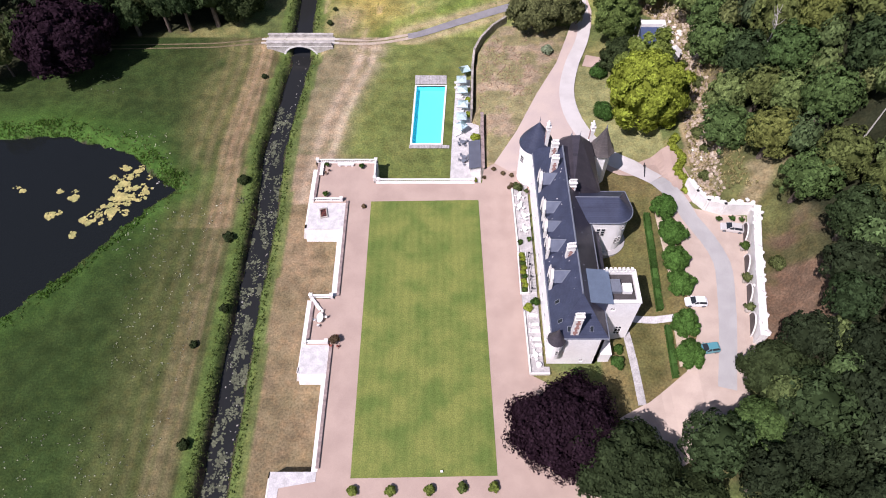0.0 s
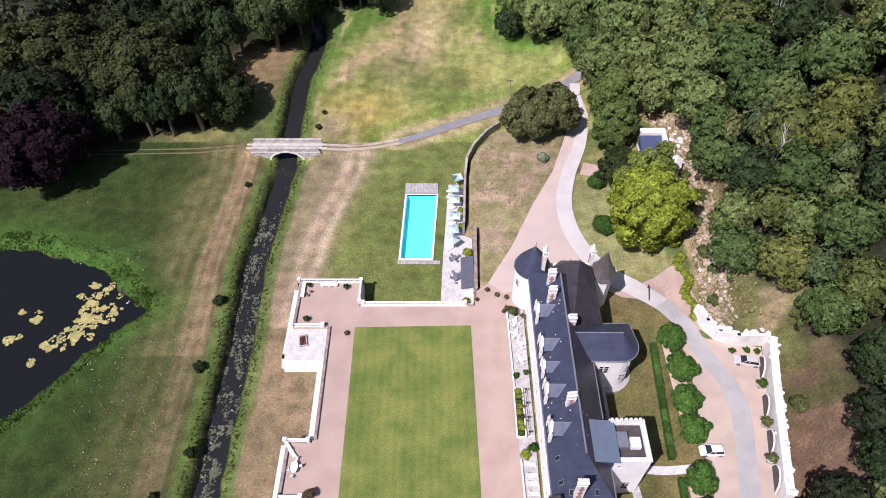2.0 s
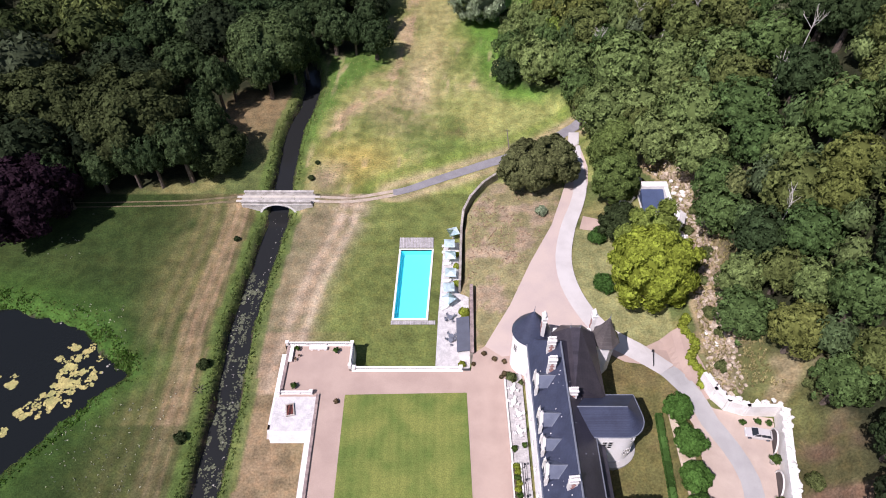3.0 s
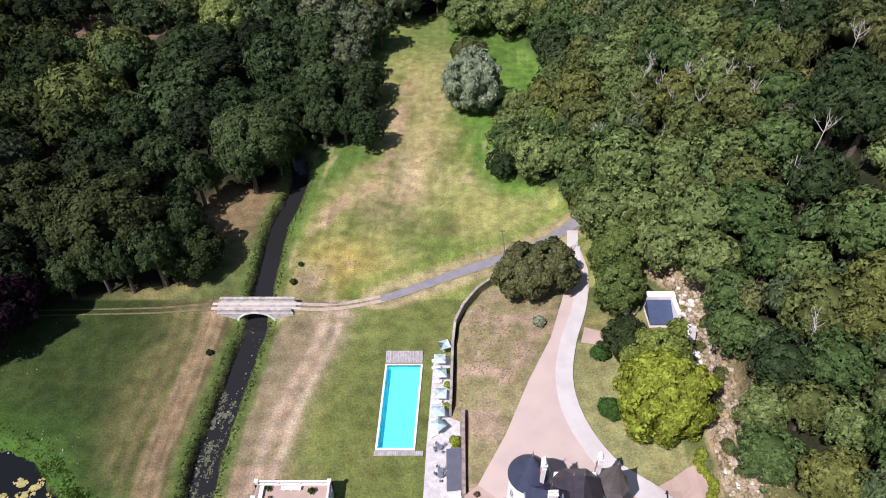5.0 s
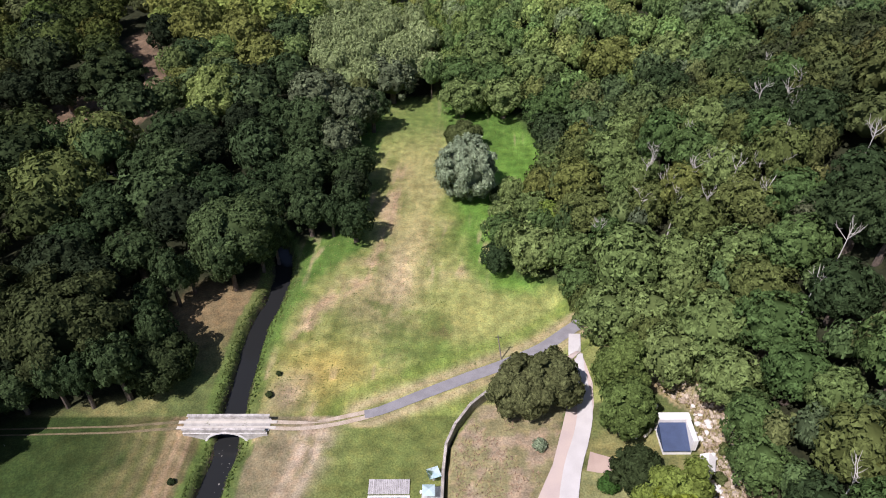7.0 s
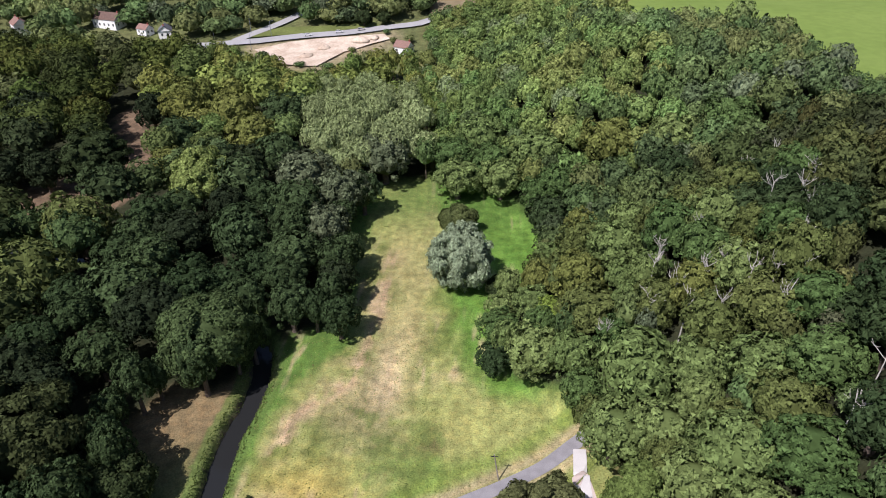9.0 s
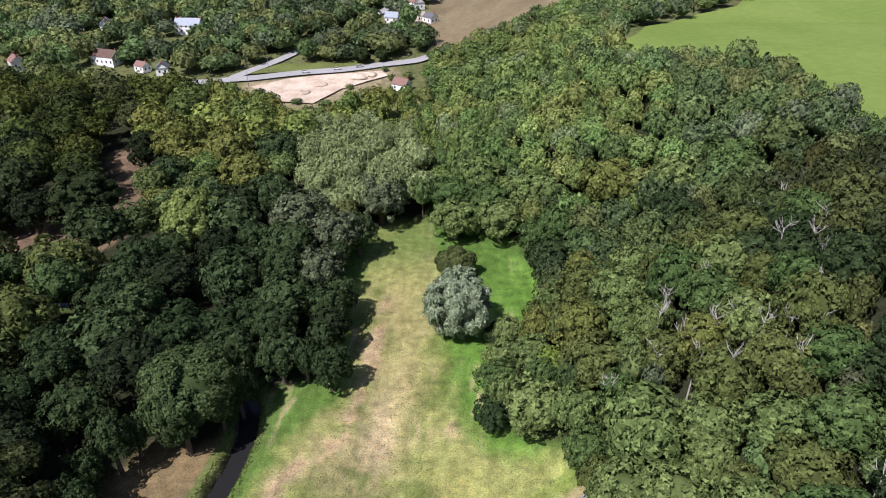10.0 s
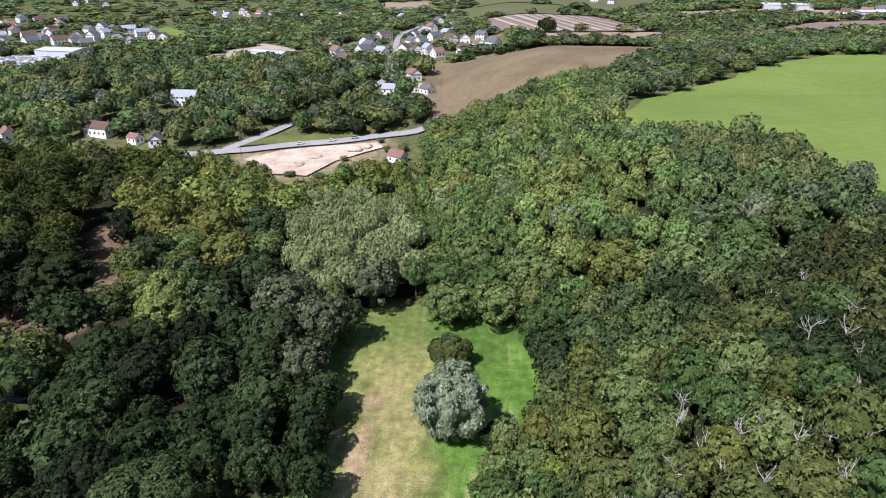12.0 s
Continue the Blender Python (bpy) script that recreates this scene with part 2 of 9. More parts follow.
LINER = material("pool_liner", (0.17, 0.84, 0.92), 0.5, vary=0.04, size=0.5, fine=3)
WATER = water_material("pool_water", (0.62, 0.98, 1.0), (0.03, 0.55, 0.66), 0.94)
POOLED = water_material("pond_water", (0.2, 0.22, 0.2), (0.010, 0.012, 0.012), 0.05)
RIVER = water_material("stream_water", (0.2, 0.22, 0.2), (0.020, 0.021, 0.021), 0.05)
BARK = material("bark", (0.13, 0.10, 0.075), 0.95, vary=0.35, size=2, fine=9, bump=0.03)
DEADWOOD = material("bleached_dead_wood", (0.50, 0.47, 0.42), 0.9, vary=0.2, size=2, fine=9)
MUD = material("earth_bank", (0.10, 0.075, 0.05), 0.95, vary=0.3, size=1, fine=5, bump=0.05)
HEDGE = leaf_material("clipped_hedge", (0.052, 0.112, 0.026), (0.062, 0.124, 0.030))
HEATHER = leaf_material("bronze_leaves", (0.135, 0.092, 0.055), (0.120, 0.095, 0.050))
LAUREL = leaf_material("laurel_leaves", (0.062, 0.135, 0.028), (0.072, 0.148, 0.032))
SHRUB = leaf_material("shrub_leaves", (0.040, 0.085, 0.018), (0.065, 0.105, 0.025))
LIME = leaf_material("yellow_green_leaves", (0.25, 0.305, 0.042), (0.26, 0.305, 0.045), 0.35)
PURPLE = leaf_material("copper_leaves", (0.020, 0.011, 0.016), (0.022, 0.012, 0.017), 0.12)
SILVER = leaf_material("silver_leaves", (0.235, 0.290, 0.175), (0.24, 0.295, 0.18), 0.25)
# dark green, taken down a little further for the vignette on the west
DEEP = leaf_material("dark_leaves", (0.031, 0.045, 0.019), (0.047, 0.064, 0.024), 0.2)
GREEN = leaf_material("green_leaves", (0.060, 0.108, 0.034), (0.128, 0.172, 0.048), 0.28)
OLIVE = leaf_material("olive_leaves", (0.074, 0.096, 0.036), (0.112, 0.132, 0.046), 0.24)
WOODS = leaf_material("woodland_leaves", None, None, 0.22, "tint")


# ---- helpers for the building of meshes ----
def finish(name, bm, mat, parent=None, label="", smooth_shade=False):
    me = bpy.data.meshes.new(name)
    bm.to_mesh(me)
    bm.free()
    me.materials.append(mat)
    if smooth_shade:
        me.polygons.foreach_set("use_smooth", [True] * len(me.polygons))
    ob = new(name, me)
    if parent is not None:
        ob.parent = parent
    if label:
        tagged(ob, label)
    return ob


def part(name, bm, mat, parent, label=""):
    return finish(name, bm, mat, parent, label)


def thing(name, label, category, at=(0, 0, 0), turn=0.0, group="", kind=""):
    ob = new(name)
    ob.empty_display_size = 0.3
    ob.matrix_basis = pose(*at, 0, 0, turn)
    return tagged(ob, label, category, group, kind)


def shared(name, mesh, parent, m):
    ob = new(name, mesh)
    ob.parent = parent
    ob.matrix_basis = m
    return ob


def box(bm, x0, y0, z0, x1, y1, z1, m=None, bevel=0.0):
    vs = [bm.verts.new(p) for p in ((x0, y0, z0), (x1, y0, z0), (x1, y1, z0), (x0, y1, z0), (x0, y0, z1), (x1, y0, z1), (x1, y1, z1), (x0, y1, z1))]
    fs = [bm.faces.new([vs[i] for i in f]) for f in ((3, 2, 1, 0), (4, 5, 6, 7), (0, 1, 5, 4), (1, 2, 6, 5), (2, 3, 7, 6), (3, 0, 4, 7))]
    if m is not None:
        for v in vs:
            v.co = m @ v.co
    if bevel:
        bmesh.ops.bevel(bm, geom=list({e for f in fs for e in f.edges}), offset=bevel, segments=1, affect="EDGES")
    return bm


def slab(points, z0, z1, bm=None):
    """A flat prism over a plan outline (counted anticlockwise)."""
    bm = bm or bmesh.new()
    low, high = [bm.verts.new((x, y, z0)) for x, y in points], [bm.verts.new((x, y, z1)) for x, y in points]
    bm.faces.new(high)
    bm.faces.new(low[::-1])
    for i in range(len(points)):
        j = (i + 1) % len(points)
        bm.faces.new((low[i], low[j], high[j], high[i]))
    return bm


def lathe(profile, sides=24, bm=None, centre=(0, 0), squash=1.0, start=0.0):
    """A turned solid from (radius, height) steps."""
    bm = bm or bmesh.new()
    rings = []
    for r, z in profile:
        if r < 1e-4:
            rings.append([bm.verts.new((*centre, z))])
        else:
            rings.append([bm.verts.new((centre[0] + r * math.cos(start + 2 * math.pi * k / sides), centre[1] + squash * r * math.sin(start + 2 * math.pi * k / sides), z)) for k in range(sides)])
    for a, b in zip(rings, rings[1:]):
        for k in range(sides):
            j = (k + 1) % sides
            f = [a[k % len(a)], a[j % len(a)], b[j % len(b)], b[k % len(b)]]
            f = list(dict.fromkeys(f))
            if len(f) > 2:
                bm.faces.new(f)
    for ring, flip in ((rings[0], True), (rings[-1], False)):
        if len(ring) > 2:
            bm.faces.new(ring[::-1] if flip else ring)
    return bm


def tube(points, radii, sides=6, bm=None):
    """A tapering limb along a line of points."""
    bm = bm or bmesh.new()
    rings = []
    pts = [Vector(p) for p in points]
    for i, p in enumerate(pts):
        way = (pts[min(i + 1, len(pts) - 1)] - pts[max(i - 1, 0)]).normalized()
        side = way.cross(Vector((0.31, 0.95, 0.05))).normalized()
        up = side.cross(way)
        rings.append([bm.verts.new(p + radii[i] * (side * math.cos(2 * math.pi * k / sides) + up * math.sin(2 * math.pi * k / sides))) for k in range(sides)])
    for a, b in zip(rings, rings[1:]):
        for k in range(sides):
            bm.faces.new((a[k], a[(k + 1) % sides], b[(k + 1) % sides], b[k]))
    bm.faces.new(rings[0][::-1])
    bm.faces.new(rings[-1])
    return bm


def inside(x, y, poly):
    x, y = np.asarray(x, float), np.asarray(y, float)
    r = np.zeros(np.broadcast(x, y).shape, bool)
    n = len(poly)
    for i in range(n):
        (x0, y0), (x1, y1) = poly[i], poly[(i + 1) % n]
        if y0 != y1:
            r ^= ((y0 > y) != (y1 > y)) & (x < (x1 - x0) * (y - y0) / (y1 - y0) + x0)
    return r


def away(x, y, line, closed=False):
    """Distance from a line of plan points."""
    x, y = np.asarray(x, float), np.asarray(y, float)
    d = np.full(np.broadcast(x, y).shape, 1e9)
    pairs = list(zip(line, line[1:])) + ([(line[-1], line[0])] if closed else [])
    for (x0, y0), (x1, y1) in pairs:
        dx, dy = x1 - x0, y1 - y0
        u = np.clip(((x - x0) * dx + (y - y0) * dy) / (dx * dx + dy * dy), 0, 1)
        d = np.minimum(d, np.hypot(x - x0 - u * dx, y - y0 - u * dy))
    return d


def signed(x, y, poly):
    """Metres inside an outline (outside: minus)."""
    return np.where(inside(x, y, poly), 1, -1) * away(x, y, poly, True)


def ripple(x, y, scale, seed=0):
    """Smooth value noise, 0 to 1."""
    x, y = np.asarray(x, float) / scale + seed * 17.3, np.asarray(y, float) / scale - seed * 9.1
    i, j = np.floor(x), np.floor(y)
    u, v = x - i, y - j
    u, v = u * u * (3 - 2 * u), v * v * (3 - 2 * v)
    def h(a, b):
        s = np.sin(a * 127.1 + b * 311.7 + seed * 74.7) * 43758.5453
        return s - np.floor(s)
    return (h(i, j) * (1 - u) + h(i + 1, j) * u) * (1 - v) + (h(i, j + 1) * (1 - u) + h(i + 1, j + 1) * u) * v


def ripples(x, y, scale, seed=0):
    return 0.5 * ripple(x, y, scale, seed) + 0.3 * ripple(x, y, scale * 0.45, seed + 1) + 0.2 * ripple(x, y, scale * 0.2, seed + 2)


# ---- the lie of the land ----
FOOT_Y = [-400, 20, 40, 52, 70, 79, 81, 95, 115, 135, 145, 160, 172, 186, 200, 212, 225, 247, 265, 280, 300, 330, 416, 480, 560, 700, 1500]
FOOT_X = [90, 62, 57, 57, 61.5, 62.5, 51, 53, 55, 57, 49, 42, 34, 24, 22, 24, 36, 38, 33, 20, 8, 2, -2, 4, 12, 25, 60]
SPAN_Y = [-400, 110, 150, 190, 240, 290, 330, 480, 700]
SPAN_X = [60, 48, 62, 90, 112, 130, 115, 90, 90]
VALE_Y = [-3000, 280, 450, 520, 580, 700, 1000, 5000]
VALE_Z = [-3.4, -3.4, 3.0, 14.0, 22.0, 28.0, 32.0, 40.0]


def smooth(a, b, v):
    u = np.clip((np.asarray(v, float) - a) / (b - a), 0, 1)
    return u * u * (3 - 2 * u)


def vale(x, y):
    """The natural ground: the valley floor and the wooded hill on its east side."""
    x, y = np.asarray(x, float), np.asarray(y, float)
    z = np.interp(y, VALE_Y, VALE_Z)
    d = x - np.interp(y, FOOT_Y, FOOT_X)
    u = np.clip(d / np.interp(y, SPAN_Y, SPAN_X), 0, 1)
    rise = smooth(0, 1, u)
    rise = rise + 0.45 * smooth(145, 180, y) * (1 - (1 - u) ** 1.8 - rise)  # steep at the foot beside the meadow
    hill = 42 * rise * np.interp(y, [370, 520, 700], [1, 0.70, 0.35])
    cliff = 5.0 * smooth(0, 5, d) * smooth(35, 60, y) * (1 - smooth(135, 160, y))
    shelf = 7.2 * smooth(40, 47, x) * smooth(0, 40, y) * (1 - smooth(138, 172, y))
    return z + np.maximum(hill, 0) + cliff + shelf

TERRACE = [(-27.0, -80), (-27.0, 29.6), (-20.3, 29.6), (-20.3, 46.8), (-24.7, 46.8), (-24.5, 61.6), (-20.2, 61.6), (-20.3, 77.4), (-27.1, 77.4), (-26.9, 95.0), (-13.9, 95.0), (-13.9, 89.4), (7.9, 89.4), (8.1, 92.5), (8.5, 109.0), (6.3, 110.0), (6.9, 125.2), (7.5, 131.0), (9.3, 135.6), (12.5, 140.4), (16.2, 143.8), (22, 146.5), (30, 150), (40, 160), (52, 160), (52, 60), (52, -80)]
STREAM = [(-37.0, -120), (-37.0, 28.3), (-37.2, 44.6), (-37.4, 62.8), (-37.0, 84), (-38.0, 102), (-36.8, 118), (-35.8, 133), (-36.2, 140), (-36.5, 148), (-37.0, 160), (-36.8, 168), (-35.0, 178), (-34.6, 186), (-36, 196), (-43, 207), (-60, 222), (-90, 238), (-140, 250)]
POND = [(-140, 96), (-101.5, 106.7), (-94, 107.6), (-87.6, 107.6), (-77.7, 104.9), (-69, 101.4), (-63, 96), (-60.5, 92.4), (-57, 91.4), (-60.8, 88.4), (-66.1, 81.7), (-71.7, 73.2), (-76.5, 67.2), (-83.3, 59.2), (-96, 48), (-125, 40), (-150, 60)]
WATER_LEVEL = -5.4


def land(x, y):
    """Height of the ground sheet, with terraces, stream bed and pond bed."""
    x, y = np.asarray(x, float), np.asarray(y, float)
    z = vale(x, y) + 0.25 * (ripples(x, y, 22, 5) - 0.5)
    upper = 0.05 + 1.5 * smooth(27, 33, x) * (1 - smooth(84, 95, y)) + 2.4 * smooth(36, 43, x) * (1 - smooth(78, 94, y)) + 1.2 * smooth(34, 42, x) * smooth(78, 92, y)
    upper = upper + smooth(150, 165, y) * -1.4
    d = signed(x, y, TERRACE)
    lift = smooth(0.3, 1.3, d)
    high = np.maximum(vale(x, y), upper)
    z = np.where(d > 0, z + (high - z) * lift, z)
    soft = smooth(18, 42, x) * smooth(140, 152, y) * (1 - smooth(165, 185, y))
    z = np.where(d <= 0, z + soft * 1.6 * np.exp(-np.maximum(-d, 0) / 9), z)
    z = z + 1.25 * (1 - smooth(1.45, 1.85, np.abs(y - 137.55))) * (1 - smooth(8, 24, np.abs(x + 36)))
    s = away(x, y, STREAM)
    z = np.where(s < 6.5, np.minimum(z, -6.6 + (z + 6.6) * smooth(0.9 + 1.0 * ripple(x, y, 2.6, 8), 3.3, s)), z)
    dip = -5.0 + 1.6 * smooth(4.0, 8.0, np.abs(x + 36))
    z = z + (np.minimum(z, dip) - z) * smooth(127.8, 133.8, y) * (1 - smooth(135.8, 136.3, y)) * (1 - smooth(8, 9, np.abs(x + 36)))
    p = signed(x, y, POND)
    z = np.where(p > -4, np.minimum(z, z + (-6.8 - z) * smooth(-2.2, 2.0, p + 1.6 * (ripple(x, y, 5, 3) - 0.5) + 1.2 * (ripple(x, y, 1.8, 6) - 0.5))), z)
    return z


def height(x, y):
    return float(land(x, y))


def spread(lo, hi, step, far_lo, far_hi, growth=1.09):
    core = list(np.arange(lo, hi + step / 2, step))
    s = step
    while core[-1] < far_hi:
        s *= growth
        core.append(core[-1] + s)
    s = step
    while core[0] > far_lo:
        s *= growth
        core.insert(0, core[0] - s)
    return np.array(core)


def mixed(a, b, f):
    f = np.asarray(f)[..., None]
    return a * (1 - f) + np.asarray(b) * f


LEFT_WOOD = [(-400, 40), (-190, 95), (-112, 117), (-92, 128), (-78, 137), (-62, 141), (-52, 144), (-50, 156), (-58, 166), (-52, 180), (-44, 178), (-38, 182), (-32, 196), (-18, 204), (-14, 222), (-20, 246), (-20, 275), (-8, 290), (8, 290), (6, 330), (0, 372), (-6, 408), (-24, 405), (-44, 378), (-62, 380), (-84, 398), (-110, 420), (-135, 426), (-165, 432), (-230, 438), (-420, 445)]
RIGHT_WOOD = [(70, -60), (62, 20), (44, 22), (36, 30), (46, 40), (51, 46), (60, 51.5), (63, 60), (63.5, 72), (61, 78), (56, 84), (53.5, 90), (54, 104), (55, 112), (56, 120), (57.5, 131), (53, 141), (44, 148), (37, 166), (34, 176), (24, 182), (20, 190), (20, 206), (26, 216), (37, 226), (38, 250), (33, 268), (22, 282), (8, 290), (6, 330), (0, 372), (-2, 412), (3, 438), (0, 462), (6, 486), (38, 484), (56, 474), (98, 482), (112, 440), (92, 400), (88, 350), (111, 335), (122, 323), (131, 304), (134, 283), (140, 262), (190, 200), (300, 100), (260, -60)]
CLEARING = [(-150, 262), (-105, 270), (-98, 290), (-103, 312), (-128, 365), (-142, 365), (-114, 304), (-150, 286)]


def build_ground():
    xs, ys = spread(-104, 66, 0.7, -5000, 5000), spread(20, 166, 0.7, -1500, 5000, 1.05)
    X, Y = np.meshgrid(xs, ys)
    Z = land(X, Y)
    nx, ny = len(xs), len(ys)
    co = np.stack([X, Y, Z], -1).reshape(-1, 3)
    k = np.arange(nx * ny).reshape(ny, nx)
    quads = np.stack([k[:-1, :-1], k[:-1, 1:], k[1:, 1:], k[1:, :-1]], -1).reshape(-1, 4)
    me = bpy.data.meshes.new("ground")
    me.vertices.add(len(co))
    me.vertices.foreach_set("co", co.ravel())
    me.loops.add(quads.size)
    me.loops.foreach_set("vertex_index", quads.ravel())
    me.polygons.add(len(quads))
    me.polygons.foreach_set("loop_start", np.arange(len(quads)) * 4)
    me.polygons.foreach_set("use_smooth", [True] * len(quads))
    me.update()
    # a hole for the pool: its verges drawn to the rim
    R = [(-7.35, 103.1), (-0.2, 103.1), (0.8, 122.5), (-6.6, 122.5)]
    hole = inside(X, Y, R).ravel()
    for k in np.where(hole)[0]:
        p, best = co[k], None
        for (x0, y0), (x1, y1) in zip(R, R[1:] + R[:1]):
            u = min(1, max(0, ((p[0] - x0) * (x1 - x0) + (p[1] - y0) * (y1 - y0)) / ((x1 - x0) ** 2 + (y1 - y0) ** 2)))
            q = (x0 + u * (x1 - x0), y0 + u * (y1 - y0))
            d = math.hypot(q[0] - p[0], q[1] - p[1])
            if best is None or d < best[0]:
                best = (d, q)
        me.vertices[k].co.xy = best[1]
    gone = hole[quads].all(axis=1)
    cut_bm = bmesh.new()
    cut_bm.from_mesh(me)
    cut_bm.faces.ensure_lookup_table()
    bmesh.ops.delete(cut_bm, geom=[cut_bm.faces[i] for i in np.where(gone)[0]], context="FACES_ONLY")
    cut_bm.to_mesh(me)
    cut_bm.free()
    # the plan of turf: lush, mown, straw-dry and bare
    n1, n2, n3 = ripples(X, Y, 30, 1), ripples(X, Y, 9, 4), ripples(X, Y, 3.5, 7)
    turf, lush, straw, bare, shaded_litter = (0.095, 0.120, 0.040), (0.065, 0.130, 0.026), (0.28, 0.235, 0.10), (0.285, 0.222, 0.148), (0.026, 0.030, 0.015)
    C = np.zeros(X.shape + (3,)) + np.asarray(turf)
    C = mixed(C, straw, 0.45 * smooth(0.45, 0.7, n2))
    s = away(X, Y, STREAM)
    west = X < np.interp(Y, [p[1] for p in STREAM[:14]], [p[0] for p in STREAM[:14]])
    # west meadow: dark turf with the vignette put into its colour, green by the pond, straw stripes and a worn cart way
    # by the stream
    wm = west & (Y < 141)
    C = np.where(wm[..., None], mixed(mixed(C, (0.026, 0.047, 0.012), 0.92), straw, 0.22 * smooth(14, 3, np.abs(s - 13)) * smooth(0.3, 0.6, n2 + 0.2)), C)
    C = np.where(wm[..., None], mixed(C, (0.29, 0.205, 0.125), 0.85 * smooth(6.2, 7.2, s) * smooth(11.8, 10.8, s) * (0.7 + 0.3 * np.sin(s * 2.9)) * smooth(0.05, 0.4, n3)), C)
    rows = 0.5 + 0.5 * np.sin((s + 1.5 * n1) * 2.2)
    C = np.where((wm & (s < 30))[..., None], mixed(C, (0.20, 0.155, 0.085), 0.42 * rows * smooth(24, 12, s) * smooth(0.2, 0.5, n1)), C)
    p = signed(X, Y, POND)
    C = np.where((wm & (p < 1))[..., None], mixed(C, (0.050, 0.115, 0.020), 0.9 * np.exp(-(np.maximum(-p, 0) / (4 + 6 * n2)) ** 2)), C)
    C = np.where((wm & (Y < 80))[..., None], mixed(C, (0.028, 0.052, 0.013), 0.5), C)
    # strip between stream and terrace wall
    em = ~west & (s < 22) & (Y < 100) & (X < -13)
    C = np.where(em[..., None], mixed(C, (0.235, 0.165, 0.105), smooth(3.6, 6.0, s + n3) * (0.55 + 0.4 * n2)), C)
    # pool lawn and the worn arcs west of it
    pool_lawn = (X > -24) & (X < 16) & (Y > 88) & (Y < 150) & ~west
    C = np.where(pool_lawn[..., None], mixed(C, (0.128, 0.160, 0.043), 0.75 * smooth(0.2, 0.4, n1 + 0.2)), C)
    arc = np.interp(Y, [88, 100, 112, 124, 132, 139], [-27, -25.5, -23.5, -20.5, -18, -17])
    C = np.where(((Y > 86) & (Y < 141) & ~west)[..., None], mixed(C, bare, (np.exp(-((X - arc) / 3.2) ** 2) * 0.75 + 0.6 * smooth(arc + 1, arc - 4, X) * smooth(3.5, 6, s)) * (0.5 + 0.5 * smooth(0.3, 0.6, n3 + 0.1))), C)
    C = np.where(((Y > 86) & (Y < 141) & ~west)[..., None], mixed(mixed(C, (0.50, 0.41, 0.30), 0.5 * np.exp(-((X - arc - 0.4 - 3 * (n1 - 0.5)) / 0.9) ** 2)), (0.46, 0.37, 0.27), 0.4 * np.exp(-((X - arc + 3.4 - 4 * (n1 - 0.5)) / 0.9) ** 2) + 0.7 * np.exp(-(((X + 19) / 3.5) ** 2 + ((Y - 134) / 5) ** 2)) * smooth(0.3, 0.55, n3)), C)
    # bank above the pool
    bank = inside(X, Y, [(8, 93), (10, 92), (28, 127), (34, 150), (16, 144), (7, 128), (6.5, 110)])
    C = np.where(bank[..., None], mixed(mixed(C, (0.25, 0.22, 0.115), 0.8), (0.34, 0.255, 0.185), 0.7 * smooth(0.45, 0.62, n3) * smooth(0.35, 0.6, n1)), C)
    # north meadow
    nm = ~west & (Y > 141) & (Y < 300) & (X < 42)
    C = np.where(nm[..., None], mixed(C, (0.245, 0.268, 0.086), 0.85), C)
    C = np.where(nm[..., None], mixed(C, (0.35, 0.28, 0.155), 0.32 * smooth(0.5, 0.68, n2) * smooth(0.35, 0.55, n1)), C)
    C = np.where(nm[..., None], mixed(C, (0.095, 0.135, 0.030), 0.75 * smooth(0.52, 0.66, ripples(X, Y, 14, 12))), C)
    def spot(cx, cy, rx, ry):
        return np.exp(-(((X - cx + 5 * (n2 - 0.5)) / rx) ** 2 + ((Y - cy + 5 * (n3 - 0.5)) / ry) ** 2))
    for cx, cy, rx, ry, tone, a in ((-19, 153, 9, 8, (0.36, 0.29, 0.085), 0.9), (-10, 176, 8, 9, (0.38, 0.31, 0.17), 0.6), (-4, 188, 4, 16, (0.44, 0.33, 0.22), 0.6), (0, 205, 5, 22, (0.40, 0.33, 0.16), 0.6), (4, 160, 12, 4, (0.10, 0.17, 0.035), 0.75), (12, 170, 9, 9, (0.30, 0.30, 0.10), 0.6), (-26, 147, 4, 5, (0.40, 0.30, 0.21), 0.7), (-3, 240, 6, 16, (0.36, 0.30, 0.14), 0.5), (6, 165, 4, 3, (0.13, 0.075, 0.05), 0.5)):
        C = np.where(nm[..., None], mixed(C, tone, a * spot(cx, cy, rx, ry)), C)
    vein = away(X + 2.5 * (n2 - 0.5), Y, [(-6, 240), (-6, 232), (-8, 210), (-10, 196), (-13, 184), (-24, 173), (-26, 164)])
    C = np.where(nm[..., None], mixed(C, (0.40, 0.28, 0.18), 0.75 * np.exp(-(vein / 2.4) ** 2) * smooth(0.35, 0.6, n3)), C)
    rough = inside(X + 6 * (n2 - 0.5), Y + 6 * (n3 - 0.5), [(-15, 178), (-1, 174), (11, 171), (6, 159), (-2, 157), (-8, 154), (-4, 166)])
    C = np.where((nm & rough)[..., None], mixed(C, (0.125, 0.165, 0.045), 0.75 * smooth(0.35, 0.6, n3)), C)
    lane = away(X, Y, [(-9, 141.2), (3, 146.4), (12.9, 151.2), (29.5, 159.4), (46, 172)])
    C = mixed(C, (0.36, 0.29, 0.17), 0.75 * np.exp(-((lane - 2.6) / 1.4) ** 2) * (Y > 138) * (Y < 170))
    C = np.where(nm[..., None], mixed(C, (0.14, 0.20, 0.04), 0.6 * np.exp(-((lane - 6.5) / 1.8) ** 2)), C)
    edge = np.interp(Y, [150, 170, 182, 196, 210, 226, 259, 282], [40, 27, 16, 12.5, 10.5, 8.5, 9.5, 6])
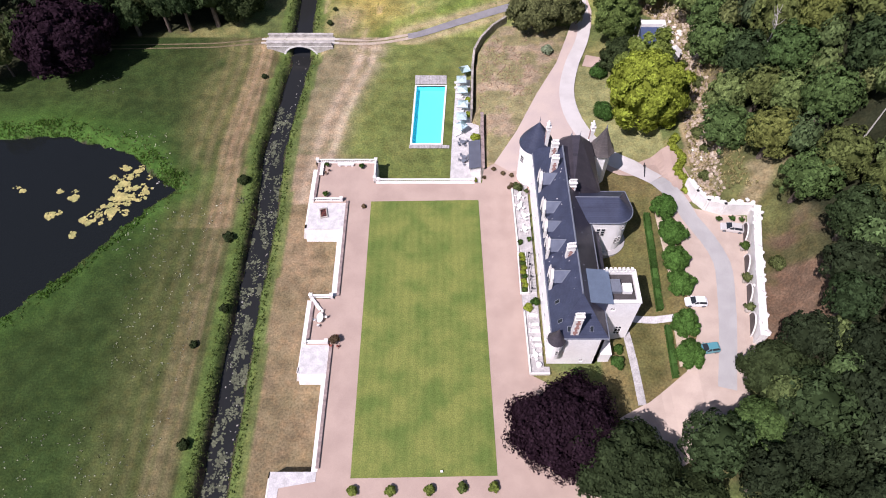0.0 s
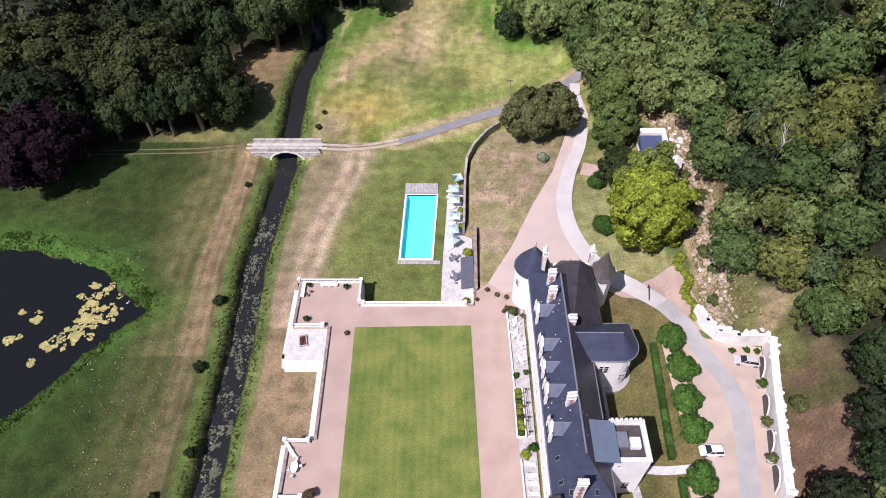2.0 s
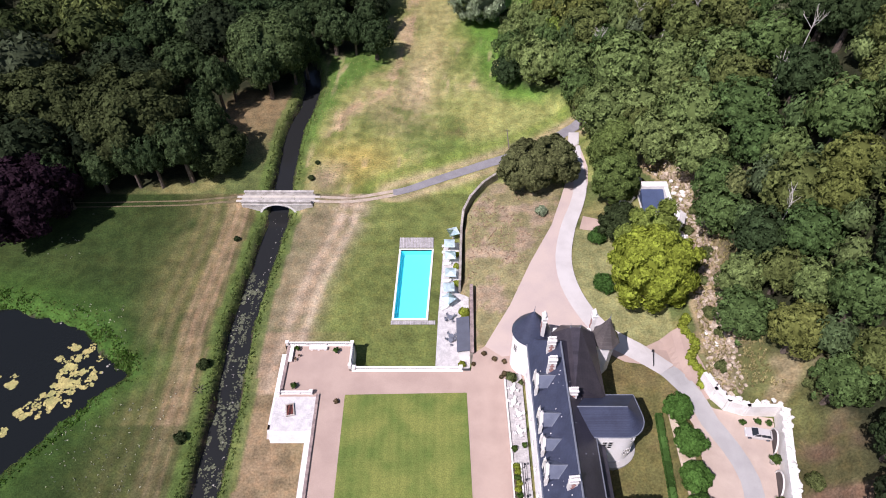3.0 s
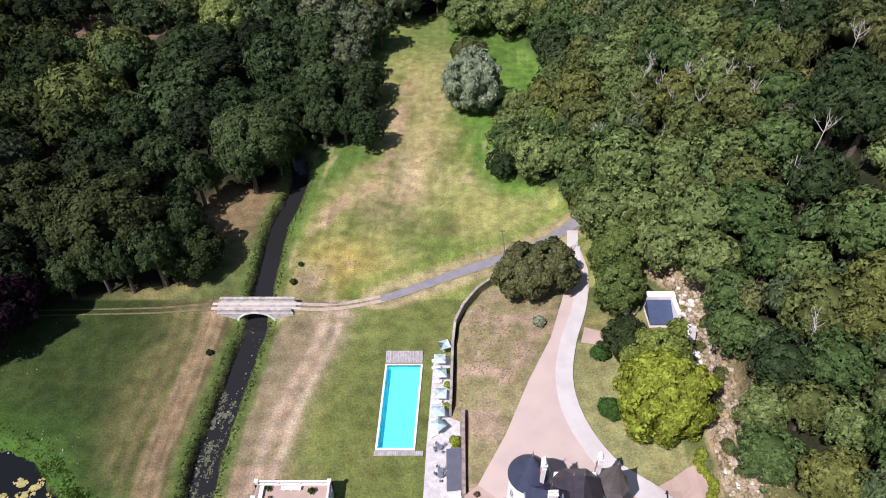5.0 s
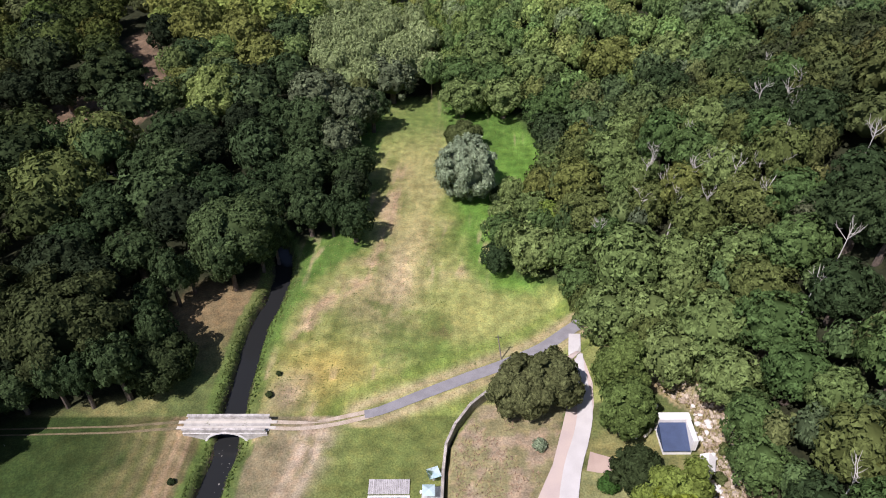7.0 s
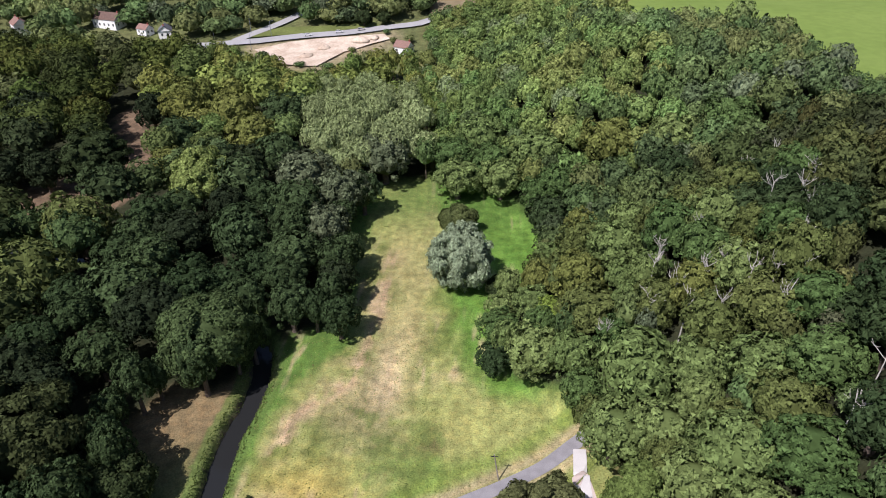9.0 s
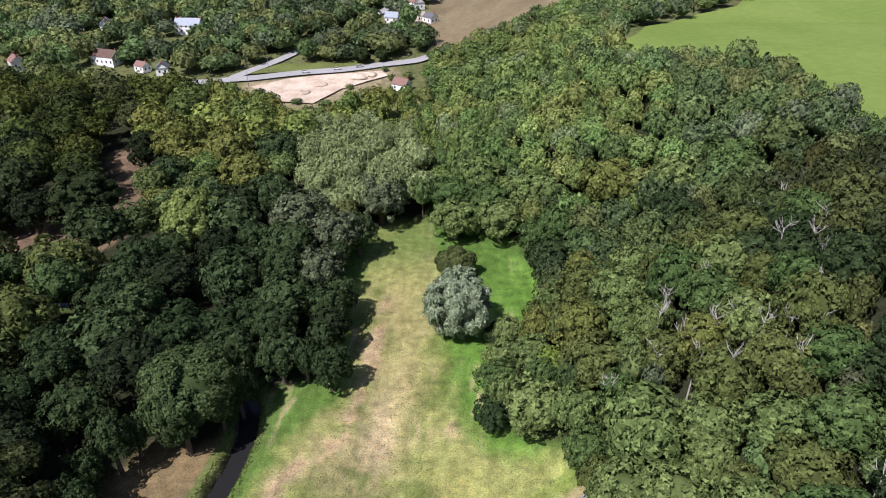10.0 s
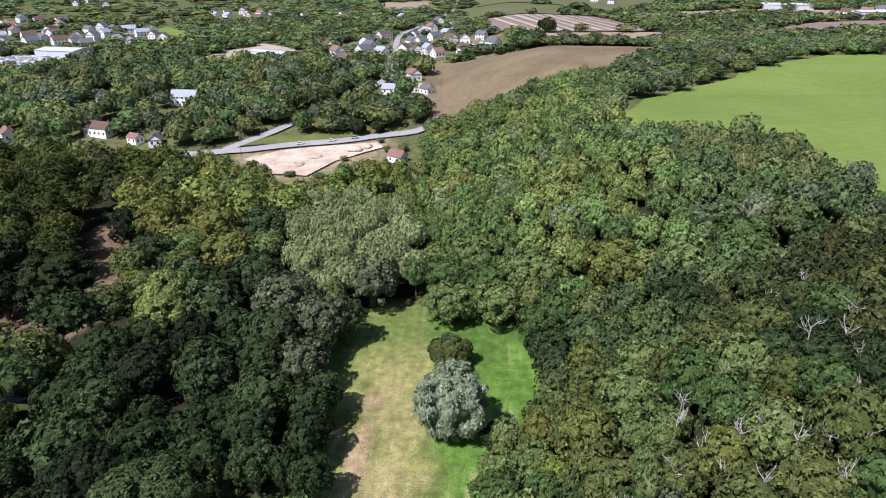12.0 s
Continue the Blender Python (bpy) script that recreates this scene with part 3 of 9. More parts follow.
    C = np.where(nm[..., None], mixed(C, (0.085, 0.185, 0.028), 0.9 * smooth(edge - 3, edge + 5, X + 5 * (n3 - 0.5)) * smooth(174, 184, Y + 5 * (n3 - 0.5))), C)
    margin = np.interp(Y, [150, 160, 172, 182, 190, 198, 215, 240, 270], [-34, -31.5, -29, -26, -20, -14, -14, -17, -15])
    C = np.where(nm[..., None], mixed(C, (0.080, 0.160, 0.030), 0.9 * smooth(margin + 3, margin - 3, X + 7 * (n3 - 0.5)) * smooth(148, 160, Y)), C)
    streak = ripples(X * 3.2 + 4 * n1, Y * 0.55, 6, 51)
    C = np.where(nm[..., None], C * (0.88 + 0.24 * smooth(0.3, 0.7, streak))[..., None], C)
    C = np.where(nm[..., None], mixed(C, (0.42, 0.30, 0.20), 0.5 * smooth(0.60, 0.74, streak) * smooth(0.45, 0.62, n1)), C)
    C = np.where(nm[..., None], mixed(C, lush, 0.6 * smooth(252, 275, Y)), C)
    # west bank above the bridge
    wb = west & (Y > 141) & (Y < 200)
    C = np.where(wb[..., None], mixed(C, (0.22, 0.135, 0.085), 0.6 * smooth(150, 172, Y)), C)
    # grass behind the house
    back = (X > 27) & (X < 46) & (Y > 30) & (Y < 125)
    C = np.where(back[..., None], mixed(mixed((0.145, 0.122, 0.052), (0.112, 0.108, 0.040), smooth(0.4, 0.6, n2)), (0.225, 0.232, 0.100), 0.9 * smooth(92, 97, Y)), C)
    # hill edge: dry grass, then leaf litter with the trees' shade put into its colour
    foot = X - np.interp(Y, FOOT_Y, FOOT_X)
    cut = (foot > -3) & (Y > 28) & (Y < 150) & (X > 44)
    C = np.where(cut[..., None], mixed(mixed((0.27, 0.225, 0.125), (0.125, 0.135, 0.050), smooth(0.38, 0.55, n2)), mixed((0.125, 0.078, 0.055), (0.085, 0.080, 0.036), smooth(0.45, 0.62, n2)), 0.85 * smooth(80, 68, Y + 8 * (n3 - 0.5))), C)
    scree = (Y > 82) & (Y < 142) & (X > 44)
    C = np.where(scree[..., None], mixed(C, (0.37, 0.30, 0.21), 0.8 * np.exp(-((foot - 0.8 + 3 * (n2 - 0.5)) / 2.2) ** 2) * smooth(0.3, 0.55, n3)), C)
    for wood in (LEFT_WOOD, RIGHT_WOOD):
        C = mixed(C, shaded_litter, smooth(1.0, 6.0, signed(X, Y, wood)))
    C = np.where(inside(X, Y, CLEARING)[..., None], np.asarray((0.14, 0.10, 0.065)), C)
    C = np.where(((Y > 445) | (Y < -100))[..., None], mixed(C, (0.10, 0.112, 0.046), 0.8), C)
    works = signed(X, Y, [(-98, 450), (-79, 461), (-60, 466), (-25, 472), (-21, 465), (-33, 457), (-46, 446), (-58, 421), (-76, 424)])
    C = mixed(C, (0.33, 0.265, 0.175), 0.85 * smooth(-11, -2, works + 9 * (ripples(X, Y, 9, 71) - 0.5)))
    C = np.where(((np.abs(X) < 85) & (Y > 645) & (Y < 900))[..., None], mixed(C, (0.23, 0.205, 0.125), 0.75 * smooth(0.35, 0.6, ripples(X, Y, 26, 61))), C)
    C = np.where((s < 2.6)[..., None], np.asarray((0.06, 0.05, 0.035)), C)
    C = np.where(((s >= 2.6) & (s < 5.4))[..., None], mixed(C, (0.085, 0.135, 0.032), 0.7), C)
    C = np.where((p > 0.5)[..., None], np.asarray((0.05, 0.045, 0.03)), C)
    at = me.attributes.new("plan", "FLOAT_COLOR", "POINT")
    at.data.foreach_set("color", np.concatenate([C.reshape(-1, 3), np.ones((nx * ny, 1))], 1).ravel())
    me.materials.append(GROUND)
    tagged(new("ground", me), "dry and green meadow, turf and woodland floor", "ground", kind="structure")


build_ground()


def drape(name, outline, mat, label, category, lift=0.06, step=2.5, kind="structure", flat=None):
    """A thin surface laid over the ground inside a plan outline."""
    bm = bmesh.new()
    bm.faces.new([bm.verts.new((x, y, 0)) for x, y in outline])
    if flat is None:
        xs, ys = [p[0] for p in outline], [p[1] for p in outline]
        for axis, lo, hi in ((0, min(xs), max(xs)), (1, min(ys), max(ys))):
            v = math.ceil(lo / step) * step
            while v < hi:
                co, no = ((v, 0, 0), (1, 0, 0)) if axis == 0 else ((0, v, 0), (0, 1, 0))
                bmesh.ops.bisect_plane(bm, geom=bm.verts[:] + bm.edges[:] + bm.faces[:], plane_co=co, plane_no=no)
                v += step
    bmesh.ops.recalc_face_normals(bm, faces=bm.faces[:])
    if bm.faces[:] and sum(f.normal.z for f in bm.faces) < 0:
        bmesh.ops.reverse_faces(bm, faces=bm.faces[:])
    bmesh.ops.triangulate(bm, faces=bm.faces[:])
    for v in bm.verts:
        v.co.z = (height(v.co.x, v.co.y) if flat is None else flat) + lift
    return tagged(finish(name, bm, mat), label, category, kind=kind)


def ribbon(name, line, widths, mat, label, category, lift=0.07, step=2.0, kind="structure"):
    """A road or path of given width along a line, laid over the ground."""
    pts = [Vector((x, y)) for x, y in line]
    fine, wide = [], []
    for i in range(len(pts) - 1):
        p0, p1, p2, p3 = pts[max(i - 1, 0)], pts[i], pts[i + 1], pts[min(i + 2, len(pts) - 1)]
        n = max(2, int((p2 - p1).length / step))
        for k in range(n):
            t = k / n
            fine.append(0.5 * ((2 * p1) + (p2 - p0) * t + (2 * p0 - 5 * p1 + 4 * p2 - p3) * t * t + (3 * p1 - p0 - 3 * p2 + p3) * t ** 3))
            wide.append(widths[i] * (1 - t) + widths[i + 1] * t)
    fine.append(pts[-1])
    wide.append(widths[-1])
    bm = bmesh.new()
    rows = []
    for i, p in enumerate(fine):
        way = (fine[min(i + 1, len(fine) - 1)] - fine[max(i - 1, 0)]).normalized()
        side = Vector((-way.y, way.x))
        rows.append([bm.verts.new((q.x, q.y, height(q.x, q.y) + lift)) for q in (p + side * wide[i] * f for f in (0.5, 0.17, -0.17, -0.5))])
    for a, b in zip(rows, rows[1:]):
        for k in range(3):
            bm.faces.new((a[k], a[k + 1], b[k + 1], b[k]))
    return tagged(finish(name, bm, mat), label, category, kind=kind)


# ---- grounds: gravel court, lawn, drives, paths ----
GZ = 0.10
court = [(-26.6, -78), (-26.6, 29.3), (-19.9, 29.3), (-19.9, 47.2), (-24.2, 47.2), (-24.0, 61.2), (-19.8, 61.2), (-19.9, 77.8), (-26.6, 84.0), (-26.5, 94.6), (-14.3, 94.6), (-14.3, 89.0), (8.1, 89.0), (8.6, 92.6), (10.9, 94.4), (14.2, 100.2), (31.5, 100.2), (36.5, 95.0), (33.0, 92.5), (28, 86.0), (14.2, 86.0), (15.0, 46.2), (17.5, 44.8), (20, 40), (28.5, 38.4), (24, 24), (20, -78)]
tagged(finish("gravel_court", slab(court, -0.6, GZ), GRAVEL), "pinkish gravel court round the lawn", "gravel", kind="structure")
drape("lawn", [(-14.6, 84.0), (7.2, 84.4), (8.5, 29.3), (-14.4, 28.9)], LAWN, "mown green lawn with faint stripes", "lawn", lift=0.05, flat=GZ)
drape("drive", [(10.9, 94.4), (16.3, 104.1), (21.6, 115.9), (27.2, 126.7), (30.6, 136.3), (33.2, 144.2), (34.6, 156), (37.0, 158), (38.0, 146), (37.2, 140), (35.2, 134.1), (32.0, 126.5), (30.2, 117), (30.2, 109.4), (32.3, 102.4), (35.2, 97.4), (30, 94), (14, 92)], SANDY, "pale pinkish sand drive", "drive", lift=0.10)
ribbon("drive_lane", [(37.4, 163.2), (35.8, 152), (35.4, 140), (33.6, 133), (30.8, 126), (28.6, 117), (28.8, 109.5), (31.0, 102.6), (34.6, 96.6), (38.8, 92.6), (43.0, 87.2)], [2.6, 2.8, 3.0, 3.0, 3.2, 3.4, 3.6, 3.6, 3.8, 4.0, 3.8], DRIVE, "smooth pale lane along the drive", "lane", lift=0.30)
ribbon("yard_lane", [(43.0, 87.2), (46.0, 81.5), (47.4, 76.5), (49.6, 71.8), (51.0, 66.5), (50.2, 60), (48.4, 51.4), (46, 42)], [3.8, 3.4, 3.2, 3.2, 3.2, 3.2, 3.0, 3.0], CONCRETE, "smooth grey concrete lane in the yard", "lane", lift=0.29)
drape("yard", [(44.0, 82.5), (49, 79), (58.2, 77.2), (57.2, 69.7), (53.2, 51), (49, 40), (44, 34), (36.7, 30), (28.8, 38.4), (33.7, 40.6), (40.4, 45.4), (43.4, 52), (43.2, 60), (44.4, 68), (44.6, 76), (43, 80)], YARD, "beige gravel parking yard", "gravel", lift=0.12, step=1.5)
drape("side_path_apron", [(36.0, 96), (33.5, 93), (36.5, 90.2), (40.0, 88.8), (44, 82), (46, 80), (50.5, 81.5), (49.4, 88), (47.5, 96), (44.5, 95.2), (41, 93.4)], GRAVEL, "pink gravel apron beside the house", "gravel", lift=0.22, step=1.2)
ribbon("path", [(31.9, 56.3), (34.4, 56.1), (37.5, 55.8), (40.8, 55.5), (44.5, 55.2)], [1.4, 1.4, 1.4, 1.4, 1.4], PAVING, "white paved cross path", "path", lift=0.10)
ribbon("path", [(32.0, 53.6), (32.4, 48), (32.6, 40.2)], [1.2, 1.3, 1.3], FLAGS, "grey paved garden path", "path", lift=0.10)
ribbon("road", [(-9, 141.2), (-5.9, 142.0), (3, 146.4), (12.9, 151.2), (21, 154.9), (29.5, 159.4), (36, 164.4), (42, 169)], [2.0, 2.2, 2.6, 2.8, 2.9, 3.0, 3.2, 3.2], ASPHALT, "narrow grey asphalt lane", "road", lift=0.12)
for k, off in enumerate((-0.75, 0.75)):
    ribbon("track", [(-27.2, 137.55 + off), (-20.7, 137.9 + off), (-12.1, 140.1 + off), (-7, 141.6 + off * 0.8)], [0.9, 0.9, 1.0, 1.1], TRACK, "worn dusty wheel track from the bridge", "track", lift=0.09)
    ribbon("track", [(-96, 136.6 + off), (-60, 137.4 + off), (-44.6, 137.55 + off)], [0.2, 0.5, 0.8], FAINT, "faint grassy wheel track towards the wood", "track", lift=0.07)
drape("stub_track", [(34.6, 129.5), (38.4, 127.6), (37.4, 124.4), (33.2, 125.4)], GRAVEL, "pink gravel turning", "gravel", lift=0.12)


# ---- water ----
def water_sheet(name, outline, label, category, mat):
    drape(name, outline, mat, label, category, lift=0, flat=WATER_LEVEL)


def offset_line(line, d):
    out = []
    for i, p in enumerate(line):
        a, b = Vector(line[max(i - 1, 0)]), Vector(line[min(i + 1, len(line) - 1)])
        w = (b - a).normalized()
        out.append((p[0] - w.y * d, p[1] + w.x * d))
    return out


water_sheet("stream", offset_line(STREAM, -4.2) + offset_line(STREAM, 4.2)[::-1], "dark still stream between grassy banks", "water", RIVER)
water_sheet("pond", [(-100 + (x + 100) * 1.06, 78 + (y - 78) * 1.08) for x, y in POND], "dark murky pond", "water", POOLED)


def pads(name, spots, mat, label, category, seed, z=WATER_LEVEL + 0.03):
    """Floating weed: many small uneven discs round given spots."""
    rng = random.Random(seed)
    bm = bmesh.new()
    for cx, cy, rx, ry, n, size in spots:
        for _ in range(n):
            a, r = rng.uniform(0, 6.28), math.sqrt(rng.random())
            x, y, s = cx + rx * r * math.cos(a), cy + ry * r * math.sin(a), size * rng.uniform(0.5, 1.5)
            k = rng.randint(5, 8)
            h = z + rng.uniform(0, 0.04)
            bm.faces.new([bm.verts.new((x + s * rng.uniform(0.6, 1.2) * math.cos(6.283 * j / k), y + s * rng.uniform(0.6, 1.2) * math.sin(6.283 * j / k), h)) for j in range(k)])
    return tagged(finish(name, bm, mat), label, category, kind="stuff")


ALGAE = material("yellow_algae", (0.42, 0.36, 0.13), 0.9, vary=0.25, size=0.6, fine=4, second=(0.30, 0.29, 0.10), island=0.25)
WEED = material("grey_water_weed", (0.115, 0.125, 0.075), 0.9, vary=0.3, size=0.8, fine=5, island=0.35)
PEBBLE = material("pale_flotsam", (0.36, 0.34, 0.30), 0.9, vary=0.2, island=0.3)


# ---- walls ----
def wall_run(name, points, base, top, thick, mat, label, coping=None, batter=0.0, overhang=0.12, extend=0.0):
    """A wall along plan points (its outer line on the left hand), with a coping."""
    root = thing(name, label, "wall", kind="structure")
    for (x0, y0), (x1, y1) in zip(points, points[1:]):
        a, b = Vector((x0, y0)), Vector((x1, y1))
        w = (b - a).normalized()
        s = Vector((w.y, -w.x))
        m = Matrix(((w.x, s.x, 0, x0), (w.y, s.y, 0, y0), (0, 0, 1, 0), (0, 0, 0, 1)))
        L = (b - a).length
        bm = bmesh.new()
        box(bm, -extend, 0, base, L + extend, thick, top, m)
        bm.verts.ensure_lookup_table()
        if batter:
            out = m.to_3x3() @ Vector((0, -batter, 0))
            for i in (0, 1):
                bm.verts[i].co += out
        bmesh.ops.recalc_face_normals(bm, faces=bm.faces[:])
        part("wall_face", bm, mat, root)
        if coping:
            bm = bmesh.new()
            box(bm, -overhang, -overhang, top + 0.003, L + overhang, thick + overhang, top + 0.16, m)
            bmesh.ops.recalc_face_normals(bm, faces=bm.faces[:])
            part("coping", bm, coping, root)
    return root


wall_run("wall_west", [(-27.2, -78), (-27.2, 29.9), (-20.6, 29.9), (-20.6, 46.6), (-25.0, 46.6)], -4.2, 0.14, 0.95, STONE, "white limestone retaining wall of the terrace", batter=0.9)
wall_run("wall_west", [(-24.9, 46.6), (-24.8, 60.8)], -4.2, 0.14, 0.8, STONE, "white limestone retaining wall of the terrace", batter=0.9)
wall_run("wall_west", [(-20.5, 61.8), (-20.6, 77.2), (-27.3, 77.2), (-27.2, 92.6)], -4.2, 0.14, 0.95, STONE, "white limestone retaining wall of the terrace", batter=0.9)
wall_run("wall_north", [(-26.9, 94.4), (-26.9, 95.1), (-13.8, 95.1), (-13.8, 89.5), (6.6, 89.5)], -4.2, 0.12, 0.7, STONE, "white limestone wall below the balustrade")
wall_run("wall_pool", [(8.2, 92.6), (8.5, 108.9)], -4.2, 0.75, 0.45, OLDSTONE, "old rubble wall above the pool terrace", coping=RUSTSTONE)
wall_run("wall_pool", [(6.2, 110.1), (6.8, 125.2), (7.4, 131.0), (9.2, 135.6), (12.4, 140.5), (16.0, 143.9)], -4.2, 0.75, 0.45, OLDSTONE, "old rubble wall curving above the pool lawn", coping=OLDSTONE, overhang=0.04)
drape("landing", [(-26.9, 83.6), (-19.7, 83.6), (-19.7, 77.0), (-26.9, 77.0)], PAVING, "white paved stair landing", "paving", lift=0.07, flat=GZ)
drape("landing", [(-24.7, 51.8), (-19.8, 51.8), (-19.8, 46.4), (-24.7, 46.4)], PAVING, "white paved stair landing", "paving", lift=0.07, flat=GZ)

# ---- pool garden ----
PZ = -3.30
drape("pool_terrace", [(1.4, 89.6), (8.1, 89.6), (8.3, 108.9), (6.2, 110), (6.6, 124.5), (3.2, 124.2), (2.0, 104.3)], PAVING, "white stone pool terrace", "paving", lift=0.05, flat=PZ)
drape("pool_border", [(-13.2, 90.0), (1.4, 90.0), (1.4, 91.6), (-13.2, 91.6)], PAVING, "white stone strip below the balustrade", "paving", lift=0.04, flat=PZ)


def build_pool():
    root = thing("swimming_pool", "rectangular turquoise swimming pool with white stone rim", "pool")
    P = [(-7.0, 103.4), (-0.5, 103.4), (0.55, 122.2), (-6.3, 122.2)]
    Q = [(-7.42, 103.0), (-0.1, 103.0), (0.95, 122.6), (-6.7, 122.6)]
    bm = bmesh.new()
    a, b = [bm.verts.new((x, y, PZ + 0.13)) for x, y in P], [bm.verts.new((x, y, PZ + 0.13)) for x, y in Q]
    c, d = [bm.verts.new((x, y, PZ - 0.3)) for x, y in P], [bm.verts.new((x, y, PZ - 0.3)) for x, y in Q]
    for i in range(4):
        j = (i + 1) % 4
        bm.faces.new((a[i], b[i], b[j], a[j]))
        bm.faces.new((b[i], d[i], d[j], b[j]))
        bm.faces.new((a[j], c[j], c[i], a[i]))
    bmesh.ops.recalc_face_normals(bm, faces=bm.faces[:])
    part("rim", bm, STONE, root, "white stone rim")
    bm = bmesh.new()
    t = [bm.verts.new((x, y, PZ + 0.10)) for x, y in P]
    l = [bm.verts.new((x, y, PZ - 1.5)) for x, y in P]
    bm.faces.new(l)
    for i in range(4):
        j = (i + 1) % 4
        bm.faces.new((t[i], l[i], l[j], t[j]))
    part("basin", bm, LINER, root, "turquoise pool liner")
    bm = bmesh.new()
    bm.faces.new([bm.verts.new((x, y, PZ + 0.02)) for x, y in P])
    w = part("water", bm, WATER, root, "clear turquoise water")
    w.visible_shadow = False
    for k in range(22):
        x = -6.7 + k * 0.345
        shared("deck_board", board_mesh(0.33, 3.1), root, pose(x, 122.85, PZ + 0.10))
    for k in range(26):
        x = -7.55 + k * 0.345
        shared("deck_board", board_mesh(0.33, 0.95), root, pose(x, 101.85, PZ + 0.10))


BOARDS = {}


def board_mesh(w, l):
    if (w, l) not in BOARDS:
        bm = box(bmesh.new(), 0, 0, 0, w - 0.02, l, 0.06)
        me = bpy.data.meshes.new("board")
        bm.to_mesh(me)
        bm.free()
        me.materials.append(DECKING)
        BOARDS[(w, l)] = me
    return BOARDS[(w, l)]


build_pool()


# ---- the bridge ----
WHEEL_DUST = material("wheel_dust", (0.56, 0.52, 0.45), 0.95, vary=0.15, size=0.6, fine=7, spec=0.1)
PALE_DUST = material("pale_dust", (0.44, 0.42, 0.38), 0.95, vary=0.2, size=0.8, fine=6, spec=0.1)
BRIDGE_STONE = material("bridge_limestone", (0.56, 0.53, 0.49), 0.9, vary=0.22, size=0.9, fine=5, bump=0.02, second=(0.36, 0.335, 0.30), spec=0.2)


def build_bridge():
    root = thing("stone_bridge", "pale stone bridge with one arch and two parapets", "bridge")
    x0, x1, y0, y1, deck = -44.2, -27.6, 135.7, 139.4, -2.05
    cx, hw, rise = -36.0, 3.95, 2.35
    n = 14
    arch = [(cx - hw * math.cos(math.pi * k / n), -5.9 + 0.6 + (rise + 0.6) * math.sin(math.pi * k / n)) for k in range(n + 1)]
    outline = [(x0, -5.2), (cx - hw - 0.9, -6.4), (cx - hw, -6.4)] + arch + [(cx + hw, -6.4), (cx + hw + 0.9, -6.4), (x1, -5.2), (x1, deck), (x0, deck)]
    bm = bmesh.new()
    f, b = [bm.verts.new((x, y0, z)) for x, z in outline], [bm.verts.new((x, y1, z)) for x, z in outline]
    bm.faces.new(f)
    bm.faces.new(b[::-1])
    for i in range(len(outline)):
        j = (i + 1) % len(outline)
        bm.faces.new((f[j], f[i], b[i], b[j]))
    bmesh.ops.recalc_face_normals(bm, faces=bm.faces[:])
    bmesh.ops.triangulate(bm, faces=bm.faces[:])
    part("arch_body", bm, BRIDGE_STONE, root, "weathered stone arch and spandrels")
    for y in (y0 - 0.05, y1 - 0.4):
        part("parapet", box(bmesh.new(), x0 + 0.2, y, deck - 0.02, x1 - 0.2, y + 0.45, deck + 0.75, bevel=0.03), BRIDGE_STONE, root, "pale stone parapet")
        rng = random.Random(int(y * 10))
        x = x0
        while x < x1 - 0.5:
            w = rng.uniform(0.85, 1.25)
            part("coping_stone", box(bmesh.new(), x + 0.02, y - 0.08, deck + 0.75, min(x + w, x1) - 0.02, y + 0.53, deck + 0.93 + rng.uniform(0, 0.03)), BRIDGE_STONE, root)
            x += w
    m = n
    for k in range(m):
        a0, a1 = math.pi * k / m, math.pi * (k + 1) / m
        bm = bmesh.new()
        q = []
        for yy in (y0 - 0.09, y0 + 0.02):
            for a, r in ((a0, 0), (a1, 0), (a1, 0.45), (a0, 0.45)):
                q.append(bm.verts.new((cx - (hw + r) * math.cos(a), yy, -5.3 + (rise + 0.6 + r) * math.sin(a))))
        for fc in ((0, 1, 2, 3), (7, 6, 5, 4), (0, 4, 5, 1), (1, 5, 6, 2), (2, 6, 7, 3), (3, 7, 4, 0)):
            bm.faces.new([q[i] for i in fc])
        bmesh.ops.recalc_face_normals(bm, faces=bm.faces[:])
        part("voussoir", bm, STONE, root)
    part("deck", box(bmesh.new(), x0 - 0.3, y0 + 0.42, deck, x1 + 0.3, y1 - 0.42, deck + 0.05), PALE_DUST, root, "dusty bridge deck")
    for yy in (136.85, 138.25):
        part("wheel_track", box(bmesh.new(), x0 - 1.5, yy - 0.35, deck + 0.05, x1 + 1.5, yy + 0.35, deck + 0.058), WHEEL_DUST, root, "pale wheel track")
    part("string_course", box(bmesh.new(), x0, y0 - 0.12, deck - 0.22, x1, y0, deck - 0.06), STONE, root)


build_bridge()


# ---- the house ----
def window(parent, m, w, h, sashes=2, rows=3, depth=0.0):
    """A casement in a wall: m puts x along the wall, z up, y outwards."""
    fr = bmesh.new()
    t = 0.06
    box(fr, -w / 2, -0.06, 0, -w / 2 + t, 0.0, h, m)
    box(fr, w / 2 - t, -0.06, 0, w / 2, 0.0, h, m)
    box(fr, -w / 2 + t, -0.06, 0, w / 2 - t, 0.0, t, m)
    box(fr, -w / 2 + t, -0.06, h - t, w / 2 - t, 0.0, h, m)
    for k in range(1, sashes):
        x = -w / 2 + w * k / sashes
        box(fr, x - 0.03, -0.05, t, x + 0.03, -0.005, h - t, m)
    for k in range(1, rows):
        z = h * k / rows
        box(fr, -w / 2 + t, -0.045, z - 0.015, w / 2 - t, -0.01, z + 0.025, m)
    win = part("window", fr, WHITE, parent, "white window frame with small panes")
    g = bmesh.new()
    box(g, -w / 2 + 0.02, -0.09, 0.02, w / 2 - 0.02, -0.065, h - 0.02, m)
    part("pane", g, GLASS, win, "dark window glass")
    return win


